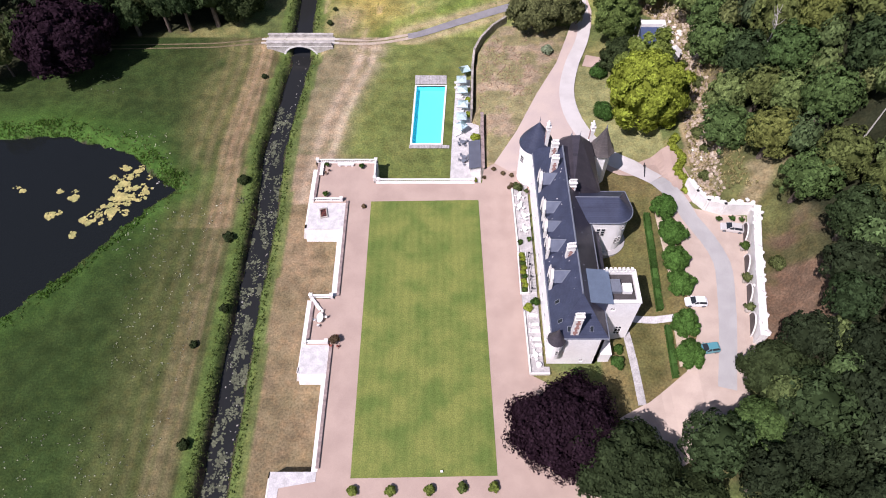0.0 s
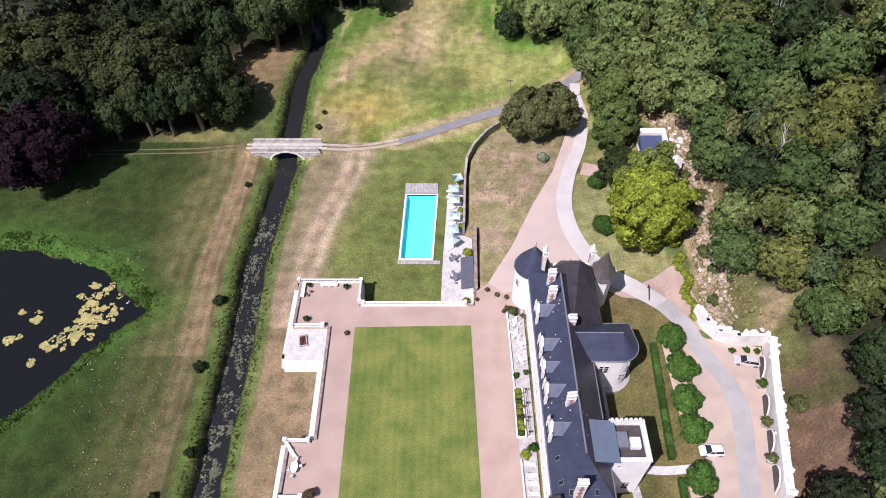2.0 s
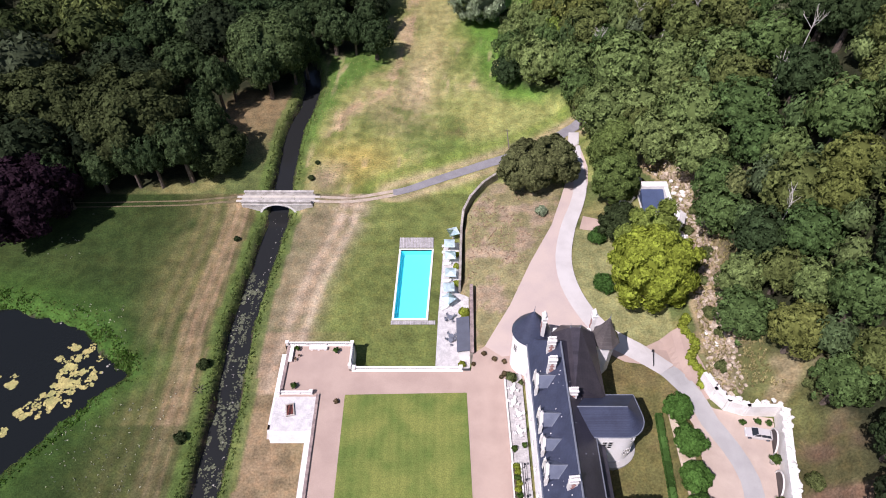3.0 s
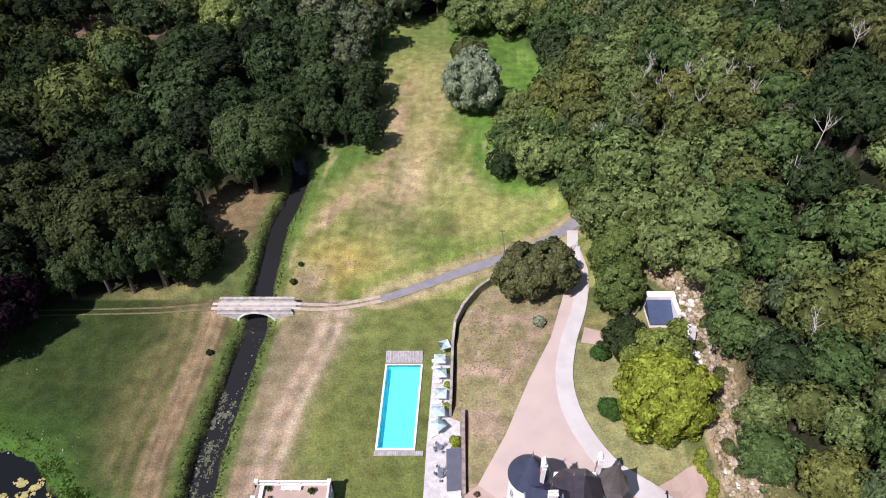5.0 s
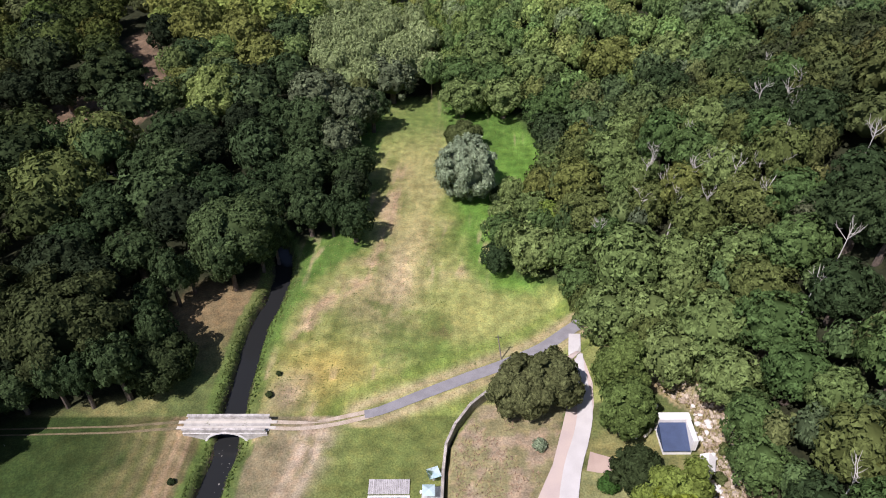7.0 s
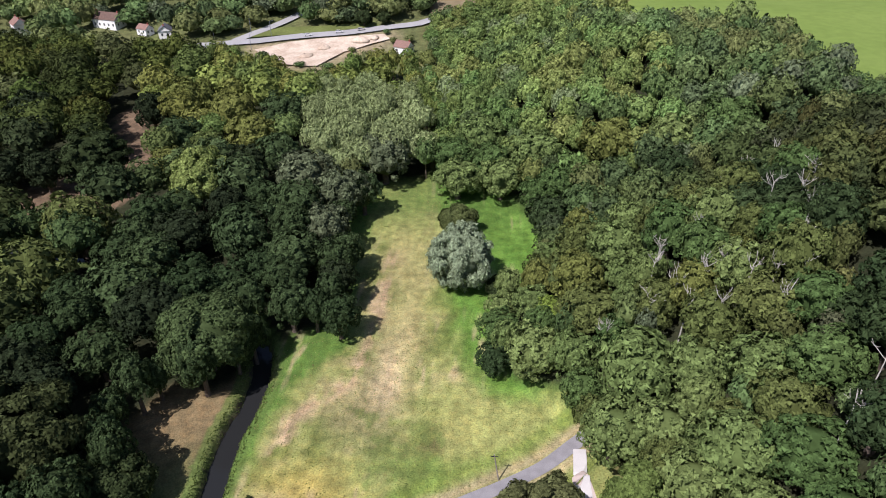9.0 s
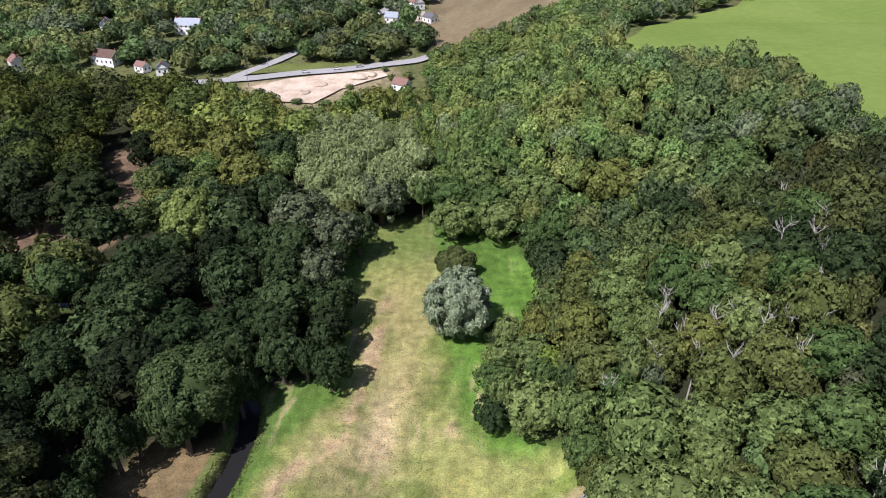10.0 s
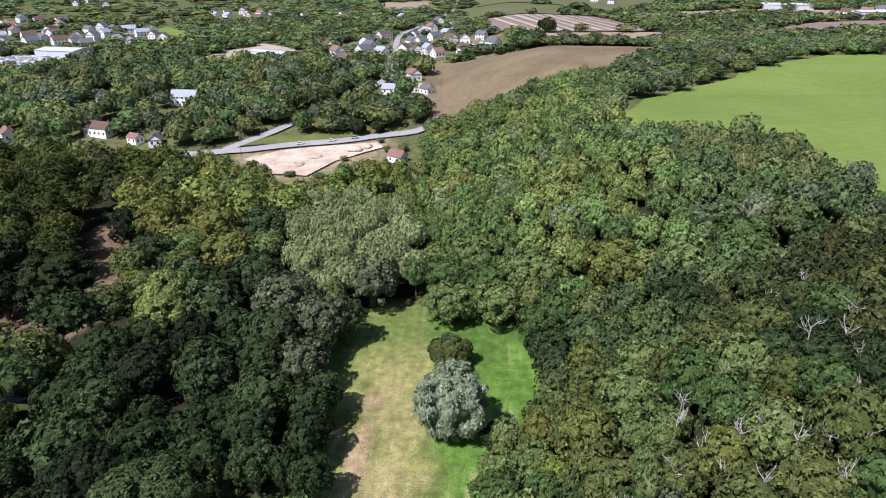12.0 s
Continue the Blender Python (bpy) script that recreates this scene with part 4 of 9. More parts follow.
def pierced(parent, m, w, h, holes, mat, thick=0.5, name="wall"):
    """A wall with real openings: m puts x along it, z up, y outwards. holes: x0, z0, width, height."""
    us = sorted({0, w, *[a for q in holes for a in (q[0], q[0] + q[2])]})
    vs = sorted({0, h, *[a for q in holes for a in (q[1], q[1] + q[3])]})
    bm = bmesh.new()
    grid = {}

    def vert(u, v, y):
        key = (round(u, 4), round(v, 4), y)
        if key not in grid:
            grid[key] = bm.verts.new(m @ Vector((u, y, v)))
        return grid[key]

    for u0, u1 in zip(us, us[1:]):
        for v0, v1 in zip(vs, vs[1:]):
            cu, cv = (u0 + u1) / 2, (v0 + v1) / 2
            if any(q[0] < cu < q[0] + q[2] and q[1] < cv < q[1] + q[3] for q in holes):
                continue
            bm.faces.new((vert(u0, v0, 0), vert(u1, v0, 0), vert(u1, v1, 0), vert(u0, v1, 0)))
            bm.faces.new((vert(u0, v1, -thick), vert(u1, v1, -thick), vert(u1, v0, -thick), vert(u0, v0, -thick)))
    front = {k: v for k, v in grid.items() if k[2] == 0}
    for e in [e for e in bm.edges if len(e.link_faces) == 1]:
        keys = [next((k for k, v in front.items() if v is q), None) for q in e.verts]
        if None in keys:
            continue
        a, b = keys
        bm.faces.new((e.verts[0], e.verts[1], grid[(b[0], b[1], -thick)], grid[(a[0], a[1], -thick)]))
    bmesh.ops.recalc_face_normals(bm, faces=bm.faces[:])
    wall = part(name, bm, mat, parent)
    for x0, z0, ww, hh in holes:
        window(parent, m @ Matrix.Translation((x0 + ww / 2, -0.10, z0)), ww, hh)
    return wall


def facing(x, y, z, turn):
    """A wall's place: x along it, y outwards."""
    return pose(x, y, z, 0, 0, turn)


def roof_mesh(faces):
    """A roof from named corner points, closed below."""
    bm = bmesh.new()
    at = {}
    for f in faces:
        vs = []
        for p in f:
            key = tuple(round(c, 3) for c in p)
            if key not in at:
                at[key] = bm.verts.new(p)
            vs.append(at[key])
        bm.faces.new(vs)
    bmesh.ops.recalc_face_normals(bm, faces=bm.faces[:])
    return bm


def chimney(parent, x, y, z0, z1, w=0.62, l=1.25, turn=0.0):
    m = pose(x, y, 0, 0, 0, turn)
    bm = bmesh.new()
    box(bm, -w / 2, -l / 2, z0, w / 2, l / 2, z1, m)
    box(bm, -w / 2 - 0.1, -l / 2 - 0.1, z1, w / 2 + 0.1, l / 2 + 0.1, z1 + 0.22, m)
    box(bm, -w / 2 - 0.07, -l / 2 - 0.07, z1 - 0.9, w / 2 + 0.07, l / 2 + 0.07, z1 - 0.72, m)
    ch = part("chimney", bm, STONE, parent, "white stone chimney with brick bands")
    n = 7
    for s in (-1, 1):
        for k in range(n):
            bm = bmesh.new()
            z, h = z0 + (z1 - 1.0 - z0) * k / n, (z1 - 1.0 - z0) / n
            half = l * (0.30 if k % 2 else 0.16)
            box(bm, s * w / 2 - 0.02, -half, z + 0.05, s * w / 2 + 0.02, half, z + h, m)
            part("brick_panel", bm, FADED, ch, "red brick panel between quoins")
    for k in range(4):
        bm = lathe([(0.17, z1 + 0.22), (0.14, z1 + 0.75), (0.17, z1 + 0.78), (0.17, z1 + 0.84)], 10, centre=(0, -l / 2 + l * (k + 0.5) / 4))
        for v in bm.verts:
            v.co = m @ v.co
        part("chimney_pot", bm, STONE, ch)
    return ch


def finial(parent, x, y, z, h=1.0):
    part("finial", lathe([(0.10, z - 0.2), (0.14, z + 0.1), (0.05, z + 0.25), (0.09, z + h * 0.5), (0.03, z + h * 0.6), (0.02, z + h)], 8, centre=(x, y)), LEAD, parent, "lead finial")


def build_house():
    root = thing("manor_house", "white stone manor house with blue slate roofs and towers", "house")
    W, E_, S, N, EAVE, RIDGE, RX = 17.8, 26.05, 48.3, 88.6, 10.2, 15.8, 22.0
    # outer walls, openings cut through
    west = []
    for k in range(9):
        y = 3.0 + k * 4.3
        west += [(y, 1.2, 1.3, 2.6), (y, 5.8, 1.3, 2.4)]
    pierced(root, facing(W, S, 0, 90), N - S, EAVE, west, WALLS)
    pierced(root, facing(W + 0.5, S, 0, 0) @ Matrix.Diagonal((1, -1, 1, 1)), E_ - W - 0.5, EAVE, [(4.9, 0.9, 0.6, 1.1)], WALLS)
    pierced(root, facing(E_, S, 0, 90) @ Matrix.Diagonal((1, -1, 1, 1)), N - S, EAVE, [(2.0, 1.5, 1.2, 2.2), (9.6, 5.5, 1.1, 2.0), (14.5, 5.5, 1.1, 2.0), (19.0, 5.5, 1.1, 2.0)], WALLS)
    part("wall", box(bmesh.new(), W + 0.5, N - 0.5, 0, E_ - 0.5, N, EAVE), WALLS, root)
    o = 0.45
    a, b, c, d = (W - o, S - o, EAVE), (E_ + o, S - o, EAVE), (E_ + o, N + o, EAVE), (W - o, N + o, EAVE)
    r0, r1 = (RX, S + 4.6, RIDGE), (RX, N - 4.0, RIDGE)
    part("roof", roof_mesh([(a, r0, r1, d), (a, b, r0), (c, d, r1), (a, d, c, b)]), SLATE, root, "steep blue slate roof")
    part("roof_slope", roof_mesh([(b, c, r1, r0)]), PURPLESLATE, root, "purplish slate on the garden side of the roof")
    bm = bmesh.new()
    tube([r0, r1], [0.16, 0.16], 6, bm)
    part("ridge_capping", bm, LEAD, root, "pale lead ridge")
    bm = bmesh.new()
    for p, q in ((a, b), (b, c), (d, a)):
        tube([Vector(p) + Vector((0, 0, 0.02)), Vector(q) + Vector((0, 0, 0.02))], [0.13, 0.13], 6, bm)
    part("gutter", bm, LEAD, root, "pale zinc gutter")
    part("cornice", box(box(box(bmesh.new(), W - 0.3, S - 0.28, EAVE - 0.45, W - 0.003, N, EAVE - 0.05), W - 0.3, S - 0.28, EAVE - 0.45, E_ + 0.28, S - 0.003, EAVE - 0.05), E_ + 0.003, S, EAVE - 0.45, E_ + 0.28, N, EAVE - 0.05), STONE, root, "white stone cornice")
    # stone dormers along the front
    for y, big in ((79.2, 1), (72.6, 1), (68.6, 0), (64.4, 0.5), (58.2, 1)):
        w, h = (2.5 if big else 2.0), (2.5 if big else 2.1)
        front, zt = W - 0.15, EAVE + h
        bm = bmesh.new()
        box(bm, front, y - w / 2, EAVE - 0.3, front + 0.5, y + w / 2, zt)
        g = [bm.verts.new(p) for p in ((front, y - w / 2 - 0.1, zt), (front, y + w / 2 + 0.1, zt), (front, y, zt + 2.0), (front + 0.45, y - w / 2 - 0.1, zt), (front + 0.45, y + w / 2 + 0.1, zt), (front + 0.45, y, zt + 2.0))]
        for f in ((0, 2, 1), (3, 4, 5), (0, 3, 5, 2), (1, 2, 5, 4), (0, 1, 4, 3)):
            bm.faces.new([g[i] for i in f])
        for s in (-1, 1):
            box(bm, front - 0.05, y + s * (w / 2 + 0.12) - 0.17, EAVE - 0.2, front + 0.35, y + s * (w / 2 + 0.12) + 0.17, zt + 0.5)
            v = lathe([(0.2, zt + 0.5), (0.16, zt + 0.7), (0.0, zt + 1.5)], 6, bm, (front + 0.15, y + s * (w / 2 + 0.12)))
        lathe([(0.12, zt + 1.9), (0.16, zt + 2.1), (0.05, zt + 2.3), (0.0, zt + 2.7)], 6, bm, (front + 0.2, y))
        bmesh.ops.recalc_face_normals(bm, faces=bm.faces[:])
        dm = part("dormer", bm, STONE, root, "carved white stone dormer gable")
        tip = W - o + (zt + 1.6 - EAVE) / (RIDGE - EAVE) * (RX - W + o)
        bk = W - o + (zt - EAVE) / (RIDGE - EAVE) * (RX - W + o)
        p0, p1, p2 = (front + 0.4, y - w / 2 - 0.15, zt), (front + 0.4, y, zt + 1.6), (front + 0.4, y + w / 2 + 0.15, zt)
        q0, q1, q2 = (bk, y - w / 2 - 0.15, zt), (tip, y, zt + 1.6), (bk, y + w / 2 + 0.15, zt)
        part("dormer_roof", roof_mesh([(p0, p1, q1, q0), (p1, p2, q2, q1), (p0, q0, q2, p2), (p0, p2, p1), (q0, q1, q2)]), DORMER, dm, "slate dormer roof")
        for s in (-1, 1):
            part("cheek", roof_mesh([((front + 0.45, y + s * w / 2, EAVE), (bk, y + s * w / 2, zt), (front + 0.45, y + s * w / 2, zt))]), SLATE, dm, "slate dormer cheek")
        wd = part("dormer_window", box(bmesh.new(), front - 0.03, y - w / 2 + 0.35, EAVE + 0.35, front - 0.003, y + w / 2 - 0.35, zt - 0.35), WHITE, dm, "white window frame")
        for k in range(2):
            for j in range(3):
                x0 = y - w / 2 + 0.42 + k * (w - 0.7) / 2
                z0 = EAVE + 0.42 + j * (h - 0.75) / 3
                part("pane", box(bmesh.new(), front - 0.045, x0, z0, front - 0.034, x0 + (w - 0.9) / 2, z0 + (h - 1.0) / 3), GLASS, wd)
        part("dormer_ridge", tube([(front + 0.4, y, zt + 1.62), (tip, y, zt + 1.62), (bk, y - w / 2 - 0.1, zt + 0.02)], [0.09, 0.09, 0.07], 5), LEAD, dm, "pale lead ridge")
    # skylights
    for x, y, slope, tz in ((18.6, 53.8, "w", 0), (18.7, 50.2, "w", 0)):
        z = EAVE + (x - W + o) / (RX - W + o) * (RIDGE - EAVE)
        ang = math.degrees(math.atan2(RIDGE - EAVE, RX - W + o))
        m = pose(x, y, z + 0.02, 0, -ang, 0)
        part("skylight", box(bmesh.new(), -0.5, -0.35, -0.03, 0.5, 0.35, 0.09, m), LEAD, root, "small roof light")
        part("pane", box(bmesh.new(), -0.42, -0.27, 0.09, 0.42, 0.27, 0.10, m), GLASS, root.children[-1])
    for x, y in ((20.0, 49.0), (23.6, 49.0)):
        ang = math.degrees(math.atan2(RIDGE - EAVE, 4.6 + o))
        z = EAVE + (y - S + o) / (4.6 + o) * (RIDGE - EAVE)
        m = pose(x, y, z + 0.02, ang, 0, 0)
        sk = part("skylight", box(bmesh.new(), -0.3, -0.5, -0.03, 0.3, 0.5, 0.09, m), LEAD, root, "small roof light")
        part("pane", box(bmesh.new(), -0.24, -0.43, 0.09, 0.24, 0.43, 0.10, m), GLASS, sk)
    # small snow hooks and vents scattered on the slates
    rng = random.Random(4)
    for k in range(44):
        u, y = rng.uniform(0.15, 0.92), rng.uniform(S + 5, N - 5)
        west_side = k % 3 != 0
        x = W - o + u * (RX - W + o) if west_side else E_ + o - u * (E_ + o - RX)
        z = EAVE + u * (RIDGE - EAVE)
        part("roof_hook", box(bmesh.new(), x - 0.07, y - 0.06, z - 0.05, x + 0.07, y + 0.06, z + 0.11), WHITE if k % 3 == 1 else LEAD, root, "small pale roof vent")
    # chimneys
    for x, y, z0, z1, turn in ((20.9, 48.6, 10.5, 16.4, 90), (20.9, 61.2, 13.4, 17.0, 96), (22.9, 75.5, 13.6, 16.0, 90), (20.2, 80.6, 12.5, 16.8, 90), (20.5, 84.2, 12.5, 16.8, 90), (19.9, 89.3, 9.5, 16.2, 0), (28.9, 91.3, 8.0, 14.2, 0)):
        chimney(root, x, y, z0, z1, turn=turn)
    # round north-west tower, faceted north-east tower, stair turret
    tw = part("tower", lathe([(3.05, -0.5), (3.05, 9.6), (3.25, 9.75), (3.25, 10.05)], 28, centre=(18.4, 90.9)), WALLS, root, "round white stone tower")
    part("tower_roof", lathe([(3.4, 10.0), (2.95, 11.0), (2.1, 12.4), (1.1, 13.9), (0.12, 15.4), (0.0, 15.5)], 28, centre=(18.4, 90.9)), SLATE, tw, "blue slate cone roof")
    finial(tw, 18.4, 90.9, 15.4, 1.6)
    for a in (150, 210, 265):
        m = pose(18.4, 90.9, 0, 0, 0, a - 90) @ Matrix.Translation((0, 3.15, 6.0))
        window(tw, m, 0.9, 1.9)
    tw = part("tower", lathe([(2.05, -0.5), (2.05, 8.9), (2.4, 9.4), (2.4, 9.8)], 8, centre=(31.0, 89.6), start=math.pi / 8), WALLS, root, "eight-sided white tower")
    part("tower_roof", lathe([(2.7, 9.75), (2.0, 10.8), (1.2, 12.6), (0.1, 15.4), (0, 15.5)], 8, centre=(31.0, 89.6), start=math.pi / 8), SPIRE, tw, "grey-brown slate spire")
    finial(tw, 31.0, 89.6, 15.3, 1.2)
    tw = part("tower", lathe([(0.3, 3.2), (1.15, 4.6), (1.25, 4.8), (1.25, 9.6), (1.4, 9.7)], 16, centre=(18.2, 48.1)), WALLS, root, "corner stair turret")
    part("tower_roof", lathe([(1.5, 9.7), (0.9, 10.8), (0.35, 12.0), (0, 13.0)], 16, centre=(18.2, 48.1)), OLDSLATE, tw, "dark turret cap")
    window(tw, pose(18.2, 48.1, 0, 0, 0, 190) @ Matrix.Translation((0, 1.35, 6.6)), 0.55, 1.2, 1, 2)
    # east pavilion roof of older slate
    x0, x1, y0, y1, ze, zr = 21.6, 28.9, 76.6, 91.2, 11.2, 14.4
    part("wall", box(bmesh.new(), 22.0, 77.0, 0, 28.5, 90.7, 11.1), WALLS, root)
    p = [(x0, y0, ze + 2.6), (x1, y0, ze), (x1, y1 - 1.6, ze), (x1 - 1.8, y1, ze), (x0 + 1.8, y1, ze), (x0, y1 - 1.6, ze)]
    q0, q1 = (23.4, y0, zr + 1.0), (24.2, y1 - 3.2, zr + 0.6)
    q2 = (25.8, y1 - 3.2, zr + 0.6)
    part("roof", roof_mesh([(p[1], p[2], q2, q0), (p[2], p[3], q2), (p[3], p[4], q1, q2), (p[4], p[5], q1), (p[5], (x0, y0, ze), q0, q1), (q0, q1, q2), ((x0, y0, ze), p[1], q0)]), OLDSLATE, root, "brownish slate pavilion roof")
    finial(root, q1[0], q1[1], q1[2], 1.0)
    finial(root, q2[0], q2[1], q2[2], 1.0)
    # chapel wing with rounded end
    bend = [math.pi * (-0.5 + 0.56 * k / 9) for k in range(10)]
    ring = [(26.6, 70.6)] + [(31.0 + 2.8 * math.cos(t), 73.4 + 2.8 * math.sin(t)) for t in bend] + [(33.0, 77.2), (26.6, 77.2)]
    wing = part("wing", slab(ring, -0.5, 11.0), WALLS, root, "white chapel wing with a rounded end")
    over = [(26.0, 70.25)] + [(31.0 + 3.2 * math.cos(t), 73.4 + 3.2 * math.sin(t)) for t in bend] + [(33.4, 77.6), (26.0, 77.6)]
    bm = bmesh.new()
    low = [bm.verts.new((x, y, 11.0)) for x, y in over]
    ra, rb = bm.verts.new((22.2, 73.9, 14.0)), bm.verts.new((31.2, 73.9, 13.9))
    bm.faces.new(low[::-1])
    for i in range(1, len(low) - 2):
        bm.faces.new((low[i], low[i + 1], rb))
    bm.faces.new((low[0], low[1], rb, ra))
    bm.faces.new((low[-2], low[-1], ra, rb))
    bm.faces.new((low[-1], low[0], ra))
    bmesh.ops.recalc_face_normals(bm, faces=bm.faces[:])
    part("wing_roof", bm, SLATE, wing, "slate roof of the wing")
    bm = bmesh.new()
    for (ax, ay), (bx, by) in zip(over, over[1:]):
        tube([(ax, ay, 11.02), (bx, by, 11.02)], [0.1, 0.1], 5, bm)
    tube([(22.2, 73.9, 14.02), (31.2, 73.9, 13.95)], [0.1, 0.1], 5, bm)
    part("gutter", bm, LEAD, wing)
    for x, z, w, h in ((28.1, 6.8, 0.75, 2.2), (29.0, 6.8, 0.75, 2.2)):
        window(wing, facing(x, 70.6 - 0.12, z, 180), w, h, 1, 3)
    for a, z, w, h in ((-58, 8.2, 0.8, 1.3), (-66, 4.4, 1.4, 1.7)):
        t = radians(a)
        window(wing, pose(31.0 + 2.9 * math.cos(t), 73.4 + 2.9 * math.sin(t), z, 0, 0, a - 90), w, h)
    part("plinth", lathe([(4.2, 1.0), (4.2, 1.9), (3.9, 1.95)], 28, centre=(30.6, 73.7)), CONCRETE, wing, "grey stone apron")
    # square flat-roofed tower with battlements
    bx0, bx1, by0, by1, top = 26.6, 31.7, 52.7, 59.0, 13.2
    tq = part("square_tower", box(bmesh.new(), bx0 + 0.5, by0 + 0.5, 0, bx1 - 0.5, by1 - 0.5, top - 0.6), TARMAC, root, "square white tower with a flat roof")
    pierced(tq, facing(bx0, by0, 0, 0) @ Matrix.Diagonal((1, -1, 1, 1)), bx1 - bx0, top, [(0.6, 10.6, 0.8, 1.0), (2.7, 2.4, 1.1, 2.8)], WALLS)
    pierced(tq, facing(bx1, by0 + 0.5, 0, 90) @ Matrix.Diagonal((1, -1, 1, 1)), by1 - by0 - 0.5, top, [(2.0, 2.6, 1.0, 2.2), (2.0, 7.2, 1.0, 2.0)], WALLS)
    part("wall", box(bmesh.new(), bx0, by1 - 0.5, 0, bx1 - 0.5, by1, top), WALLS, tq)
    part("wall", box(bmesh.new(), bx0, by0 + 0.5, 9, bx0 + 0.5, by1 - 0.5, top), WALLS, tq)
    part("parapet_coping", box(box(box(bmesh.new(), bx0 - 0.1, by0 - 0.1, top, bx1 + 0.1, by0 + 0.55, top + 0.18), bx1 - 0.55, by0 + 0.55, top, bx1 + 0.1, by1 - 0.55, top + 0.18), bx0 - 0.1, by1 - 0.55, top, bx1 + 0.1, by1 + 0.1, top + 0.18), STONE, tq, "white stone coping")
    for k in range(7):
        part("merlon", box(bmesh.new(), bx0 + 0.1 + k * 0.7, by1 - 0.5, top + 0.18, bx0 + 0.5 + k * 0.7, by1 + 0.05, top + 0.75), STONE, tq)
    part("roof_box", box(bmesh.new(), 29.1, 54.7, top - 0.6, 30.6, 56.3, top + 0.35, bevel=0.04), WHITE, tq, "white roof hatch")
    part("roof_box", box(bmesh.new(), 27.3, 54.8, top - 0.6, 28.9, 57.2, top + 0.15, bevel=0.04), LEAD, tq, "grey roof housing")
    # lead-roofed link between main roof and square tower
    lk = part("link", box(bmesh.new(), 23.4, 52.9, 10.4, 26.9, 58.4, 13.2), SLATE, root, "slate-hung attic link")
    bm = roof_mesh([((23.0, 52.4, 14.1), (27.2, 52.4, 13.5), (27.2, 58.8, 13.5), (23.0, 58.8, 14.1)), ((23.0, 52.4, 13.9), (23.0, 58.8, 13.9), (27.2, 58.8, 13.3), (27.2, 52.4, 13.3)), ((23.0, 52.4, 14.1), (23.0, 52.4, 13.9), (27.2, 52.4, 13.3), (27.2, 52.4, 13.5)), ((23.0, 58.8, 14.1), (27.2, 58.8, 13.5), (27.2, 58.8, 13.3), (23.0, 58.8, 13.9)), ((23.0, 52.4, 14.1), (23.0, 58.8, 14.1), (23.0, 58.8, 13.9), (23.0, 52.4, 13.9)), ((27.2, 52.4, 13.5), (27.2, 52.4, 13.3), (27.2, 58.8, 13.3), (27.2, 58.8, 13.5))])
    part("link_roof", bm, ZINC, lk, "pale blue zinc roof")
    ln = part("lean_to", box(bmesh.new(), E_ + 0.003, 59.2, 0, 27.9, 70.4, 7.6), WALLS, root, "low white lean-to along the garden side")
    part("lean_to_roof", roof_mesh([((E_ + 0.01, 59.1, 9.4), (28.3, 59.1, 7.7), (28.3, 70.5, 7.7), (E_ + 0.01, 70.5, 9.4)), ((E_ + 0.01, 59.1, 9.4), (E_ + 0.01, 59.1, 7.62), (28.3, 59.1, 7.62), (28.3, 59.1, 7.7)), ((28.3, 59.1, 7.7), (28.3, 59.1, 7.62), (28.3, 70.5, 7.62), (28.3, 70.5, 7.7))]), PURPLESLATE, ln, "dark slate lean-to roof")
    pc = part("porch", box(bmesh.new(), 26.6, 48.6, 0, 28.4, 52.2, 2.9), WALLS, root, "low white side porch")
    part("coping", box(bmesh.new(), 26.5, 48.5, 2.903, 28.5, 52.3, 3.06), STONE, pc, "white stone coping")
    return root


build_house()


# ---- trees ----
def ico(level=1):
    bm = bmesh.new()
    bmesh.ops.create_icosphere(bm, subdivisions=level, radius=1)
    bm.verts.index_update()
    v = np.array([q.co[:] for q in bm.verts])
    f = np.array([[q.index for q in t.verts] for t in bm.faces])
    bm.free()
    return v, f


ICO1, ICO2 = ico(1), ico(2)


